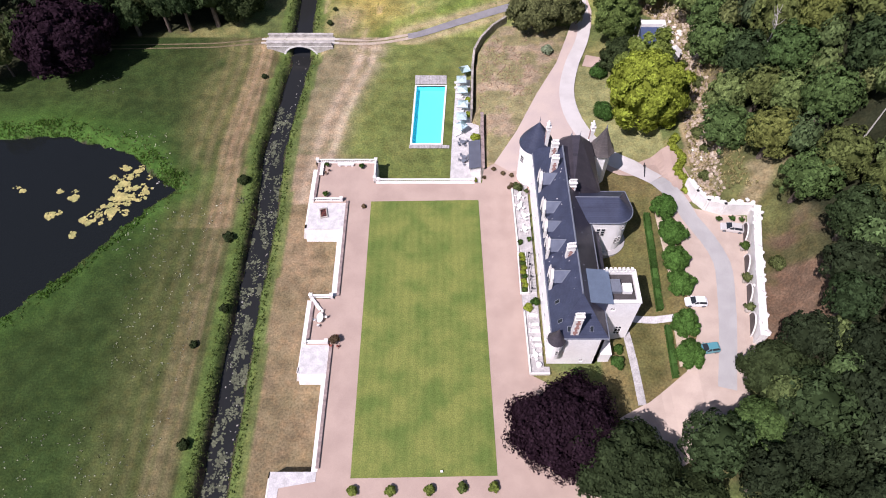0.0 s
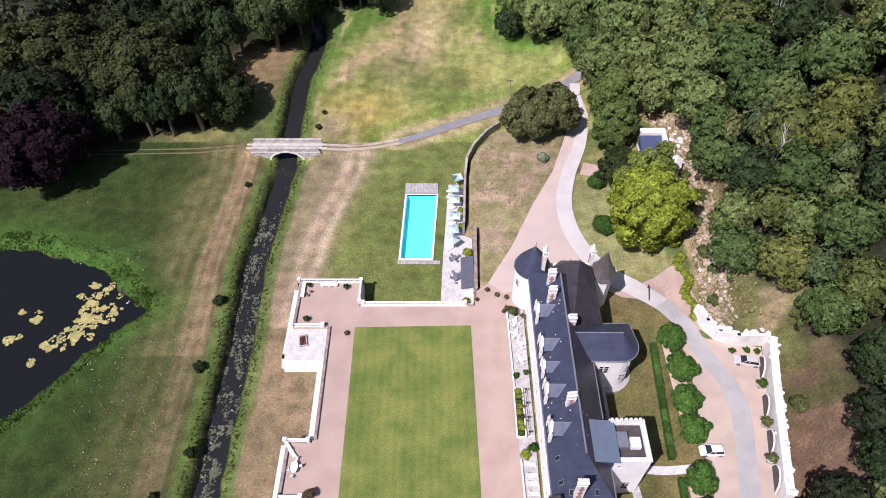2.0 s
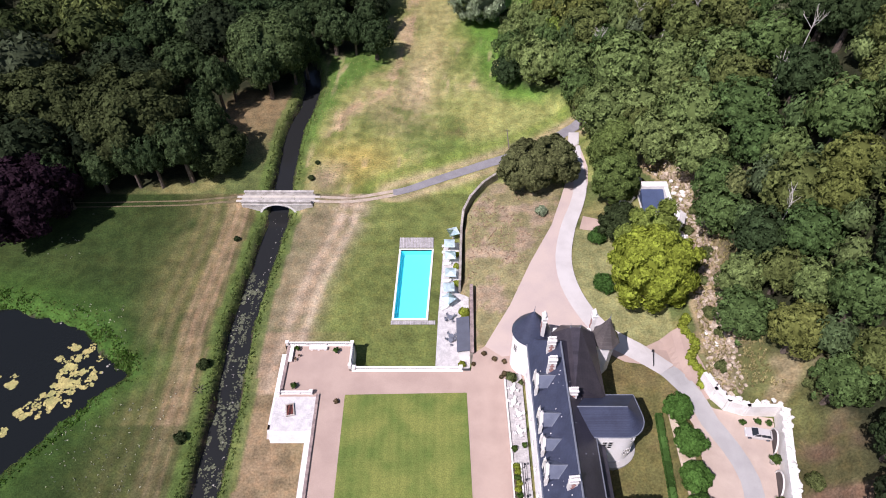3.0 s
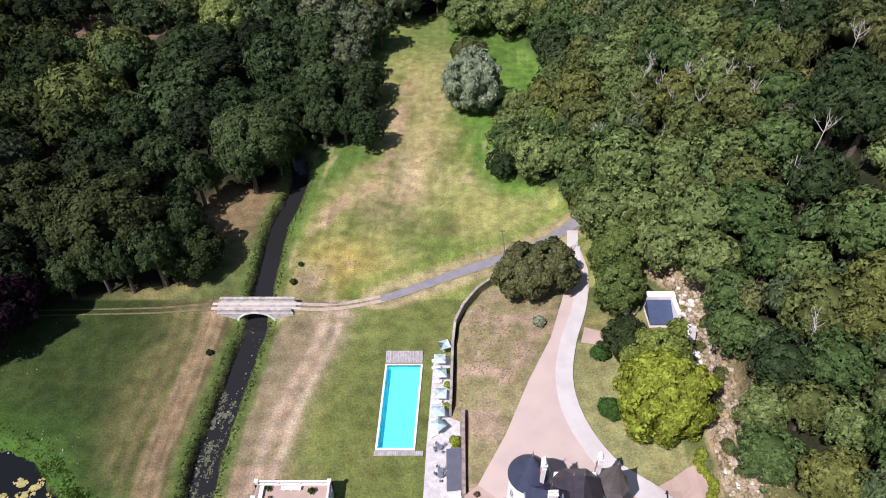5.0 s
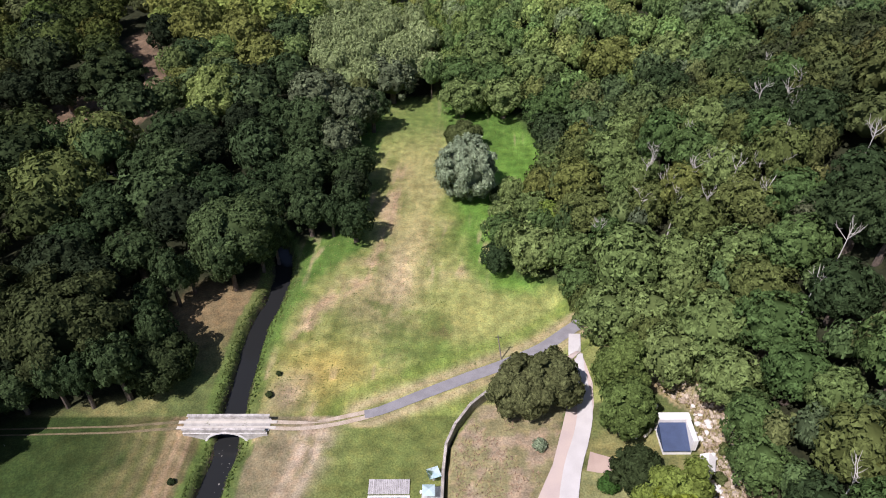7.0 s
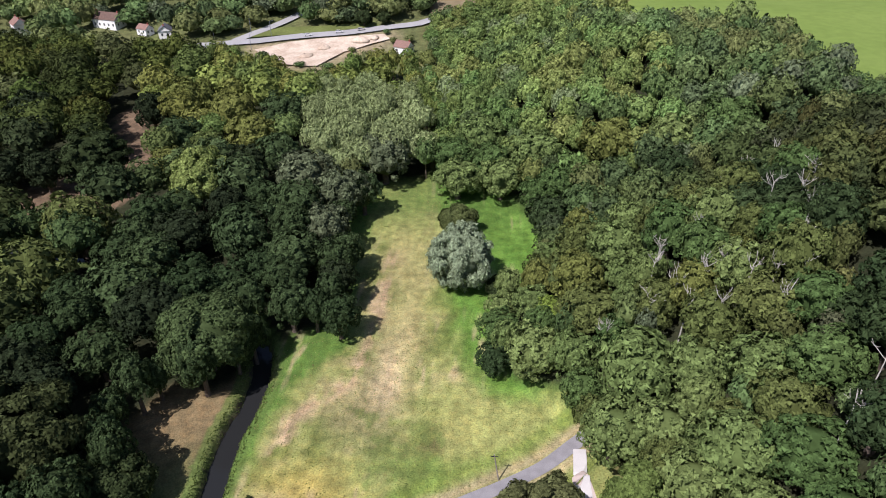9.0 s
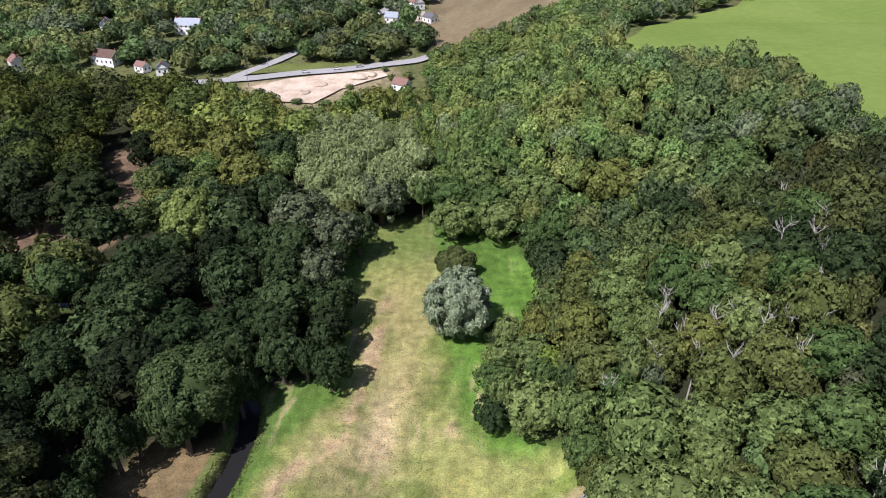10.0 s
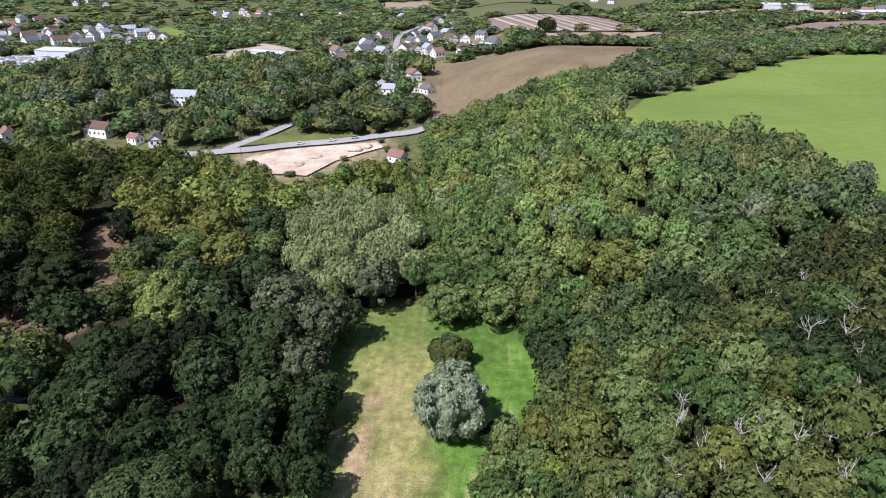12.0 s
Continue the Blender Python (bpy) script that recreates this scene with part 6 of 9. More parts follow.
    def crown_mesh(i, key):
        if (i, key) not in meshes:
            meshes[(i, key)] = mesh_from("crown", *kinds[i], leaves[key])
        return meshes[(i, key)]

    stems = [trunk_mesh(np.random.default_rng(300 + k), 1.0, 1.75) for k in range(3)]
    items, count = [], 0
    bark = bmesh.new()
    rng = np.random.default_rng(8)
    placed, rest = [q for q in spots if q[5]], sorted([q for q in spots if not q[5]], key=lambda q: q[1])
    for x, y, radius, side, edge, top, leaf in placed + rest:
        z = height(x, y)
        up = top or 6.5 + 1.25 * radius + rng.uniform(-2.8, 3.4) + (2.5 if side == "west" else 0)
        if side == "grove":
            up = rng.uniform(15, 20.5)
        if side == "east" and y > 380:
            up *= 0.72
        up *= 0.88 if top and y < 240 else 1.0
        clear = max(up * 0.03, (up - 1.6 * radius) * (0.35 if side == "east" else 0.4 if edge else 0.8))
        turn = rng.uniform(0, 6.283)
        want = (up - clear) / radius
        i = int(np.argmin(np.abs(np.array(talls) - want))) + 3 * int(rng.integers(0, 2))
        patch = ripples(x, y, 45, 21)
        near = bool(top) or (side == "east" and x < 92 and 0 < y < 225) or (side == "west" and x > -95 and y < 262)
        if near and side != "grove" and count < 290 and radius > 3.42:
            count += 1
            # west crowns take dark greens, partly in place of the vignette
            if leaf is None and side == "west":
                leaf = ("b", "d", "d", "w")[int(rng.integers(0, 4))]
            elif leaf is None:
                if x < 72 and 84 < y < 225:
                    odds = (0.06, 0.24, 0.14, 0.44, 0.02, 0.10)
                # outer slope and south end: vignette darkness put into the choice of greens
                elif x > 76 and y > 145 or y < 75:
                    odds = (0.72, 0.12, 0.16, 0.0, 0.0, 0.0)
                else:
                    odds = (0.24, 0.36, 0.22, 0.12, 0.03, 0.03)
                leaf = "dmogly"[int(rng.choice(6, p=odds))] if y > 60 else "bbd"[int(rng.integers(0, 3))]
            root = thing("tree", PALETTE[leaf][0] + " leafy tree " + ("at the edge of the meadow" if edge else "in the closed wood"), "tree", (x, y, z), group="woodland trees")
            shared("crown", crown_mesh(i, leaf), root, Matrix.LocRotScale((0, 0, clear), Euler((0, 0, turn)), (radius, radius, (up - clear) / talls[i % 3])))
            shared("trunk", stems[i % 3], root, Matrix.LocRotScale((0, 0, 0), Euler((0, 0, turn)), (radius, radius, up / 1.75)))
            continue
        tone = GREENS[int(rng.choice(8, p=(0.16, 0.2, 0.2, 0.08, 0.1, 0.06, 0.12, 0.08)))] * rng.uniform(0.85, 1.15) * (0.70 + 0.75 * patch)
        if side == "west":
            # west tones lowered, partly the vignette put into the leaf colour
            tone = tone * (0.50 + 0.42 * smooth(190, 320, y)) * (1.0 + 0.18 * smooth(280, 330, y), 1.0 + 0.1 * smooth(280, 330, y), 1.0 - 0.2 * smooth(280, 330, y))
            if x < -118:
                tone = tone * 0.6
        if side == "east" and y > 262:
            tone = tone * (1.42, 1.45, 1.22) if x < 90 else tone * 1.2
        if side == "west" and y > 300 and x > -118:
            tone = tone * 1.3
        # outer hillside tones lowered as well, partly for the vignette
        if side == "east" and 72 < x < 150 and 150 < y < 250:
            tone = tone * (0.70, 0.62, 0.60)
        if side == "grove":
            tone = np.array((0.225, 0.275, 0.118)) * rng.uniform(0.82, 1.12)
            shape, tall = feather[int(rng.integers(0, 3))], 1.6
        else:
            shape, tall = (thin if y > 345 or radius < 3.42 else light)[i], talls[i % 3]
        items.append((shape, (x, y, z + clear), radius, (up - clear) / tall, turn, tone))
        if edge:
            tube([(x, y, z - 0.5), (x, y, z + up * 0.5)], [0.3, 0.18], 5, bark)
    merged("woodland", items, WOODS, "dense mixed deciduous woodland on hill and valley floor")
    tagged(finish("woodland_stems", bark, BARK), "bare stems along the edge of the woods", "woods", kind="stuff")


woodland()


def dead_tree(x, y, top, seed):
    """A bleached snag whose bare limbs rise out of the canopy."""
    rng = random.Random(seed)
    z = height(x, y)
    root = thing("dead_tree", "bleached bare dead tree among the leafy wood", "tree", (x, y, z), group="dead trees")
    part("trunk", tube([(0, 0, -0.3), (0.2, 0.1, top * 0.5), (0.4, 0.2, top * 0.8)], [0.2, 0.11, 0.06], 6), DEADWOOD, root)
    for k in range(rng.randint(5, 8)):
        a = rng.uniform(0, 6.28)
        p = Vector((0.3, 0.15, top * rng.uniform(0.66, 0.8)))
        line, rad = [p.copy()], [0.065]
        way = Vector((math.cos(a), math.sin(a), rng.uniform(0.5, 1.6))).normalized()
        for s in range(4):
            way = (way + Vector((rng.uniform(-0.4, 0.4), rng.uniform(-0.4, 0.4), rng.uniform(-0.1, 0.4)))).normalized()
            p = p + way * rng.uniform(0.6, 1.15)
            line.append(p.copy())
            rad.append(0.06 - 0.012 * s)
        bm = tube(line, rad, 5)
        side = (way + Vector((rng.uniform(-1, 1), rng.uniform(-1, 1), 0.3))).normalized()
        tube([line[2], line[2] + side * 1.0, line[2] + side * 1.7 + Vector((0, 0, 0.5))], [0.05, 0.035, 0.02], 5, bm)
        tube([line[3], line[3] - side * 0.7 + Vector((0, 0, 0.5)), line[3] - side * 1.1 + Vector((0, 0, 1.0))], [0.04, 0.03, 0.015], 5, bm)
        part("branch", bm, DEADWOOD, root)


for k, (x, y) in enumerate(((58.6, 197.1), (63.5, 182.3), (57.8, 182.3), (59.1, 177.5), (67.4, 181.9), (70.7, 178.5), (74.1, 175.9), (73.1, 168.7), (77.9, 173.8), (52.4, 181.1), (82.3, 225.5), (87.7, 225.3), (81.9, 199.6), (86.1, 195.6), (84.1, 187.6), (80.7, 180.9), (90.9, 200.9), (95.9, 228.1), (66.5, 196.8), (63.9, 173.8), (68.6, 173.1), (72.0, 142.0), (77.3, 146.3), (92.2, 171.1), (56.0, 191.8), (43.7, 179.3), (63.6, 107.0), (72.3, 80.1))):
    dead_tree(x, y, 14.6 + 1.8 * ((k * 7) % 5) / 4, 40 + k)


# ---- garden furniture ----
def copies(made, places, group):
    """Further copies of a thing at (x, y, z, turn)."""
    tagged(made, group=group)
    for x, y, z, turn in places:
        copy_thing(made, pose(x, y, z, 0, 0, turn))
    return made


def sun_lounger(x, y, z, turn, group):
    root = thing("sun_lounger", "white sun lounger with a pale cushion on paving", "lounger", (x, y, z), turn, group)
    fr = bmesh.new()
    box(fr, -0.33, -0.95, 0.26, -0.28, 0.95, 0.31)
    box(fr, 0.28, -0.95, 0.26, 0.33, 0.95, 0.31)
    for k in range(7):
        box(fr, -0.28, -0.9 + k * 0.28, 0.265, 0.28, -0.82 + k * 0.28, 0.30)
    part("frame", fr, WHITE, root)
    for sx in (-0.3, 0.3):
        for sy in (-0.8, 0.75):
            part("leg", box(bmesh.new(), sx - 0.03, sy - 0.03, 0, sx + 0.03, sy + 0.03, 0.26), WHITE, root)
    part("mattress", box(bmesh.new(), -0.29, -0.95, 0.315, 0.29, 0.35, 0.40, bevel=0.03), CUSHION, root, "pale cushion")
    part("backrest", box(bmesh.new(), -0.29, 0, 0, 0.29, 0.68, 0.09, pose(0, 0.36, 0.33, 38, 0, 0), bevel=0.03), CUSHION, root, "raised pale back cushion")
    return root


def garden_chair(x, y, z, turn, group, mat=WHITE, label="white garden chair at an outdoor table"):
    root = thing("garden_chair", label, "chair", (x, y, z), turn, group)
    part("seat", box(bmesh.new(), -0.22, -0.22, 0.42, 0.22, 0.22, 0.47, bevel=0.015), mat, root)
    part("backrest", box(bmesh.new(), -0.22, 0.19, 0.47, 0.22, 0.24, 0.90, bevel=0.015), mat, root)
    for sx in (-0.19, 0.19):
        for sy in (-0.19, 0.19):
            part("leg", box(bmesh.new(), sx - 0.02, sy - 0.02, 0, sx + 0.02, sy + 0.02, 0.42), mat, root)
    return root


def garden_table(x, y, z, group, radius=0.6, mat=WHITE, label="round white garden table on the terrace"):
    root = thing("garden_table", label, "table", (x, y, z), 0, group)
    part("tabletop", lathe([(radius, 0.71), (radius, 0.75)], 20), mat, root)
    part("column", lathe([(0.28, 0), (0.28, 0.03), (0.05, 0.07), (0.05, 0.705)], 10), mat, root)
    return root


def parasol(x, y, z, turn, group):
    root = thing("parasol", "square pale blue-white parasol over sun loungers", "parasol", (x, y, z), turn, group)
    part("base", box(bmesh.new(), -0.3, -0.3, 0, 0.3, 0.3, 0.08, bevel=0.02), OLDSTONE, root)
    part("pole", lathe([(0.03, 0.08), (0.03, 2.45)], 8), WOOD, root)
    bm = bmesh.new()
    h = 1.15
    c = [bm.verts.new(p) for p in ((-h, -h, 2.05), (h, -h, 2.05), (h, h, 2.05), (-h, h, 2.05))]
    lo = [bm.verts.new(p) for p in ((-h, -h, 1.9), (h, -h, 1.9), (h, h, 1.9), (-h, h, 1.9))]
    t = bm.verts.new((0, 0, 2.5))
    for i in range(4):
        j = (i + 1) % 4
        bm.faces.new((c[i], c[j], t))
        bm.faces.new((lo[i], lo[j], c[j], c[i]))
    bmesh.ops.solidify(bm, geom=bm.faces[:], thickness=0.02)
    part("canopy", bm, CANVAS, root, "pale blue-white canvas canopy")
    return root


def clump(name, label, mat, x, y, z, radius, tall, cards, leaf, seed, category="shrub", group=""):
    """A low bush or clipped shrub made of leaf clumps."""
    rng = np.random.default_rng(seed)
    root = thing(name, label, category, (x, y, z), group=group)
    v, f = crown_arrays(rng, cards, leaf / radius, 9 if cards < 1000 else 34, tall / radius, ICO1, 0.12, -0.6)
    v = v * radius
    v[:, 2] = np.maximum(v[:, 2], -0.1)
    o = new("foliage", mesh_from("foliage", v, f, mat))
    o.parent = root
    part("stem", tube([(0, 0, -0.2), (0, 0, tall * 0.6)], [0.08, 0.04], 6), BARK, root)
    return root


def planter(x, y, z, mat, label, seed, size=0.45, tall=0.9, group="potted plants"):
    root = thing("planter", label, "planter", (x, y, z), 0, group)
    part("pot", lathe([(size * 0.55, 0), (size * 0.75, size * 1.1), (size * 0.85, size * 1.15), (size * 0.85, size * 1.3), (size * 0.7, size * 1.3), (size * 0.68, size * 1.15)], 12), OLDSTONE, root, "weathered stone pot")
    v, f = crown_arrays(np.random.default_rng(seed), 160, 0.16, 7, tall / (size * 1.5), ICO1, 0.3, -0.3)
    v = v * size * 1.5 + [0, 0, size * 1.1]
    o = new("foliage", mesh_from("foliage", v, f, mat))
    o.parent = root
    return root


BALUSTER = None


def balustrade(points, z, label):
    """Stone balusters between a base and a rail, with piers at the corners."""
    global BALUSTER
    if BALUSTER is None:
        bm = lathe([(0.09, 0), (0.09, 0.06), (0.05, 0.1), (0.10, 0.25), (0.05, 0.45), (0.09, 0.5), (0.09, 0.55)], 8)
        BALUSTER = bpy.data.meshes.new("baluster")
        bm.to_mesh(BALUSTER)
        bm.free()
        BALUSTER.materials.append(STONE)
    root = thing("balustrade", label, "balustrade", (points[0][0], points[0][1], z))
    p0 = Vector(points[0])
    for a, b in zip(points, points[1:]):
        a, b = Vector(a) - p0, Vector(b) - p0
        w, L = (b - a).normalized(), (b - a).length
        m = Matrix.Translation((a.x, a.y, 0)) @ Matrix.Rotation(math.atan2(w.y, w.x), 4, "Z")
        part("plinth", box(bmesh.new(), 0.25, -0.16, 0, L - 0.25, 0.16, 0.18, m), STONE, root)
        part("rail", box(bmesh.new(), 0.25, -0.17, 0.74, L - 0.25, 0.17, 0.9, m, bevel=0.02), STONE, root)
        n = int(L / 0.42)
        for k in range(n):
            u = 0.4 + (L - 0.8) * k / max(n - 1, 1)
            if k % 9 == 8:
                part("pier", box(bmesh.new(), u - 0.16, -0.18, 0.18, u + 0.16, 0.18, 0.74, m), STONE, root)
            else:
                shared("baluster", BALUSTER, root, m @ Matrix.Translation((u, 0, 0.18)))
    for p in points:
        q = Vector(p) - p0
        bm = box(bmesh.new(), q.x - 0.26, q.y - 0.26, 0, q.x + 0.26, q.y + 0.26, 1.0)
        box(bm, q.x - 0.33, q.y - 0.33, 1.0, q.x + 0.33, q.y + 0.33, 1.12)
        part("pier", bm, STONE, root)
    return root


balustrade([(-26.5, 94.7), (-14.2, 94.7), (-14.2, 89.7)], GZ, "white stone balustrade on the terrace edge")
balustrade([(-13.4, 89.25), (6.2, 89.25)], GZ, "white stone balustrade above the pool garden")
balustrade([(-26.4, 84.2), (-20.6, 84.2)], GZ, "short white stone balustrade above the landing")
balustrade([(-24.2, 52.2), (-20.4, 52.2)], GZ, "short white stone balustrade above the landing")
balustrade([(-24.2, 61.5), (-20.4, 61.5)], GZ, "short white stone balustrade on the terrace bay")
for run in ([(-26.3, 84.6), (-26.2, 94.2)], [(-19.5, 61.8), (-19.6, 84.0)], [(-24.0, 52.6), (-23.9, 61.0)], [(-19.9, 30.4), (-19.8, 51.6)]):
    wall_run("parapet", run, GZ - 0.3, GZ + 0.24, 0.42, RUSTSTONE, "low lichened stone parapet beside the gravel", coping=RUSTSTONE, overhang=0.05)
drape("landing", [(-27.0, 29.9), (-19.8, 29.9), (-19.8, 28.4), (-25.4, 27.4), (-25.6, 22.0), (-27.0, 22.0)], PAVING, "white paved corner of the terrace", "paving", lift=0.07, flat=GZ)

# stair opening in the landing
root = thing("stair_opening", "dark stair opening with rusty grille in the landing", "opening", (-23.9, 80.9, GZ + 0.08), 12)
part("kerb", box(box(box(box(bmesh.new(), -0.75, -1.2, 0, -0.55, 1.2, 0.3), 0.55, -1.2, 0, 0.75, 1.2, 0.3), -0.55, -1.2, 0, 0.55, -1.0, 0.3), -0.55, 1.0, 0, 0.55, 1.2, 0.3), OLDSTONE, root)
# no hole is cut: a flat dark panel stands for its shade
part("well", box(bmesh.new(), -0.55, -1.0, 0.005, 0.55, 1.0, 0.04), DARK, root, "flat dark panel for the shade in the opening")
for k in range(5):
    part("bar", box(bmesh.new(), -0.5 + k * 0.23, -1.0, 0.16, -0.45 + k * 0.23, 1.0, 0.2), BRICK, root)

# west bays
TZ = GZ + 0.02
b = thing("stone_bench", "long pale stone bench on the terrace", "bench", (-20.5, 93.7, TZ))
part("seat", box(bmesh.new(), -1.7, -0.35, 0.4, 1.7, 0.35, 0.55, bevel=0.03), STONE, b)
for sx in (-1.3, 0, 1.3):
    part("support", box(bmesh.new(), sx - 0.18, -0.28, 0, sx + 0.18, 0.28, 0.4), STONE, b)
copies(b, [(-26.0 + 0.6, 92.4, TZ, 90)], "stone benches")
planter(-17.1, 93.0, TZ, SHRUB, "stone urn with a trailing plant", 61, 0.40, 0.45)
planter(-23.9, 85.5, TZ, SHRUB, "stone urn with a trailing plant", 62, 0.42, 0.45)
planter(-24.4, 93.6, TZ, SHRUB, "stone urn with a trailing plant", 63, 0.36, 0.4)
for x, y, t in ((-24.4, 91.2, 30), (-23.9, 92.1, 200)):
    garden_chair(x, y, TZ, t, "chairs of the terrace bay", TIMBER, "weathered garden chair on the gravel")
l = sun_lounger(-23.4, 60.4, TZ, 40, "loungers of the terrace bay")
copies(l, [(-22.7, 59.4, TZ, 40)], "loungers of the terrace bay")
tb = thing("garden_table", "oval pale stone table on the gravel", "table", (-22.0, 56.9, TZ))
part("tabletop", lathe([(0.6, 0.70), (0.6, 0.76)], 20, squash=1.7), STONE, tb)
part("pedestal", box(bmesh.new(), -0.25, -0.5, 0, 0.25, 0.5, 0.70), STONE, tb)
for x, y, t in ((-21.0, 57.2, -90), (-23.0, 56.6, 90), (-21.8, 58.3, 0), (-22.2, 55.5, 180)):
    garden_chair(x, y, TZ, t, "chairs of the stone table", STONE, "pale seat beside the stone table")
planter(-19.0, 52.4, TZ, HEATHER, "dark planter with a rusty frame and dry plant", 64, 0.6, 0.9)
for k, (x, y) in enumerate(((-18.6, 53.2), (-19.6, 51.5), (-18.3, 51.4))):
    garden_chair(x, y, TZ, 70 * k, "iron chairs by the planter", BRICK, "rusty iron chair beside the planter")
for k, (x, y) in enumerate(((-13.9, 26.9), (-8.1, 26.9), (-2.1, 27.1), (2.9, 27.4), (7.8, 27.4))):
    clump("clipped_shrub", "rounded yellow-green shrub in the gravel", LIGHTGREEN if k != 3 else GREEN, x, y, GZ, 0.85, 1.1, 420, 0.14, 70 + k, group="shrubs in a row")
clump("dry_shrub", "thin grey-brown shrub beside the lawn", HEATHER, -16.0, 82.5, GZ, 0.5, 0.7, 120, 0.10, 76)
lp = thing("floodlight", "small white lawn floodlight", "light", (-0.2, 29.9, GZ + 0.05))
part("housing", box(bmesh.new(), -0.2, -0.15, 0.1, 0.2, 0.15, 0.4, bevel=0.03), WHITE, lp)
part("stake", box(bmesh.new(), -0.03, -0.03, 0, 0.03, 0.03, 0.1), DARK, lp)
for k, (x, y, r) in enumerate(((10.6, 92.6, 0.5), (12.5, 91.4, 0.5), (14.3, 90.8, 0.5), (8.6, 90.3, 0.4), (14.2, 88.2, 0.5), (13.6, 87.6, 0.4))):
    clump("flower_bush", "low reddish-brown bush in the gravel", HEATHER, x, y, GZ, r, r * 1.1, 260, 0.12, 80 + k, group="bushes by the house")

# ---- raised terrace before the house ----
HZ = 0.55
tagged(finish("house_terrace", slab([(14.0, 86.8), (14.75, 46.2), (17.25, 46.2), (17.25, 88.0), (15.2, 88.0)][::1], -0.3, HZ), FLAGS), "raised white stone terrace before the house", "terrace", kind="structure")
tagged(finish("house_terrace_end", slab([(17.25, 46.2), (18.2, 46.2), (18.2, 47.5), (17.25, 47.5)], -0.3, HZ - 0.004), FLAGS), "white stone terrace end", "terrace", kind="structure")
wall_run("terrace_kerb", [(14.70, 46.2), (14.50, 58.0)], HZ - 0.2, HZ + 0.3, 0.2, STONE, "low white kerb of the house terrace", overhang=0.03, coping=STONE)
wall_run("terrace_kerb", [(14.28, 71.2), (14.0, 86.7)], HZ - 0.2, HZ + 0.3, 0.2, STONE, "low white kerb of the house terrace", overhang=0.03, coping=STONE)
wall_run("terrace_kerb", [(18.1, 46.2), (14.75, 46.2)][::-1], HZ - 0.2, HZ + 0.3, 0.2, STONE, "low white kerb of the house terrace", overhang=0.03, coping=STONE)
bed = thing("flower_bed", "white raised flower bed full of yellow-green plants", "flower bed", (15.0, 66.3, HZ))
fb = bmesh.new()
for q in ((-0.85, -4.5, -0.65, 4.5), (0.6, -4.5, 0.8, 4.5), (-0.65, -4.5, 0.6, -4.3), (-0.65, 4.3, 0.6, 4.5)):
    box(fb, q[0], q[1], 0, q[2], q[3], 0.6)
part("kerb", fb, STONE, bed, "white stone kerb")
part("soil", box(bmesh.new(), -0.65, -4.3, 0, 0.6, 4.3, 0.45), MUD, bed)
for k in range(9):
    v, f = crown_arrays(np.random.default_rng(500 + k), 170, 0.2, 7, 1.1, ICO1, 0.3, -0.5)
    o = new("plant", mesh_from("plant", v * 0.55 + [-0.05 + 0.2 * (k % 2), -3.9 + k * 0.97, 0.4], f, LIME if k % 3 else SHRUB))
    o.parent = bed
rail = thing("lamp_row", "dark iron railing with globe lamps beside the steps", "railing", (16.25, 66.3, HZ))
part("rail", box(bmesh.new(), -0.04, -3.9, 0.82, 0.04, 3.9, 0.9), DARK, rail)
for k in range(4):
    part("post", lathe([(0.12, 0), (0.05, 0.1), (0.05, 1.1), (0.17, 1.2), (0.2, 1.4), (0.1, 1.55)], 10, centre=(0, -3.9 + 2.6 * k)), DARK, rail)
steps = thing("terrace_steps", "grey stone steps along the house terrace", "steps", (16.9, 64.3, HZ))
for k in range(6):
    part("step", box(bmesh.new(), -0.55, -1.9 + k * 0.63, 0, 0.35, -1.3 + k * 0.63, 0.05 + 0.05 * k), CONCRETE, steps)
clump("terrace_bush", "spreading yellow-green bush on the terrace", LIME, 15.3, 58.9, HZ, 0.85, 0.9, 380, 0.12, 90)
clump("terrace_bush", "rounded green bush on the terrace", SHRUB, 16.7, 60.0, HZ, 0.8, 1.1, 380, 0.12, 91)
clump("terrace_bush", "small green bush on the terrace", SHRUB, 14.9, 73.4, HZ, 0.55, 0.7, 240, 0.12, 92)
clump("terrace_bush", "climbing red-flowered bush by the tower", OLIVE, 15.2, 86.8, HZ, 1.0, 1.5, 420, 0.13, 93)
l = sun_lounger(16.0, 57.4, HZ, 80, "loungers on the house terrace")
copies(l, [(16.1, 55.5, HZ, 92), (16.1, 54.2, HZ, 90), (16.2, 52.6, HZ, 88), (16.3, 51.4, HZ, 90)], "loungers on the house terrace")
first_t = garden_table(15.9, 49.4, HZ, "tables on the house terrace", 0.5)
first_c = garden_chair(15.2, 49.4, HZ, 90, "chairs on the house terrace")
copies(first_t, [(15.4, 84.6, HZ, 0), (16.1, 79.6, HZ, 0), (16.0, 76.4, HZ, 0), (15.3, 82.0, HZ, 0), (16.3, 47.6, HZ, 0)], "tables on the house terrace")
for x, y in ((15.4, 84.6), (16.1, 79.6), (16.0, 76.4), (15.3, 82.0), (15.9, 49.4)):
    for k in range(4):
        a = 1.57 * k + x
        copy_thing(first_c, pose(x + 0.85 * math.cos(a), y + 0.85 * math.sin(a), HZ, 0, 0, math.degrees(a) - 90))
planter(16.6, 73.8, HZ, SHRUB, "stone pot with a green plant", 65, 0.35, 0.7)
planter(16.9, 85.8, HZ, OLIVE, "stone pot with a flowering plant", 66, 0.35, 0.7)

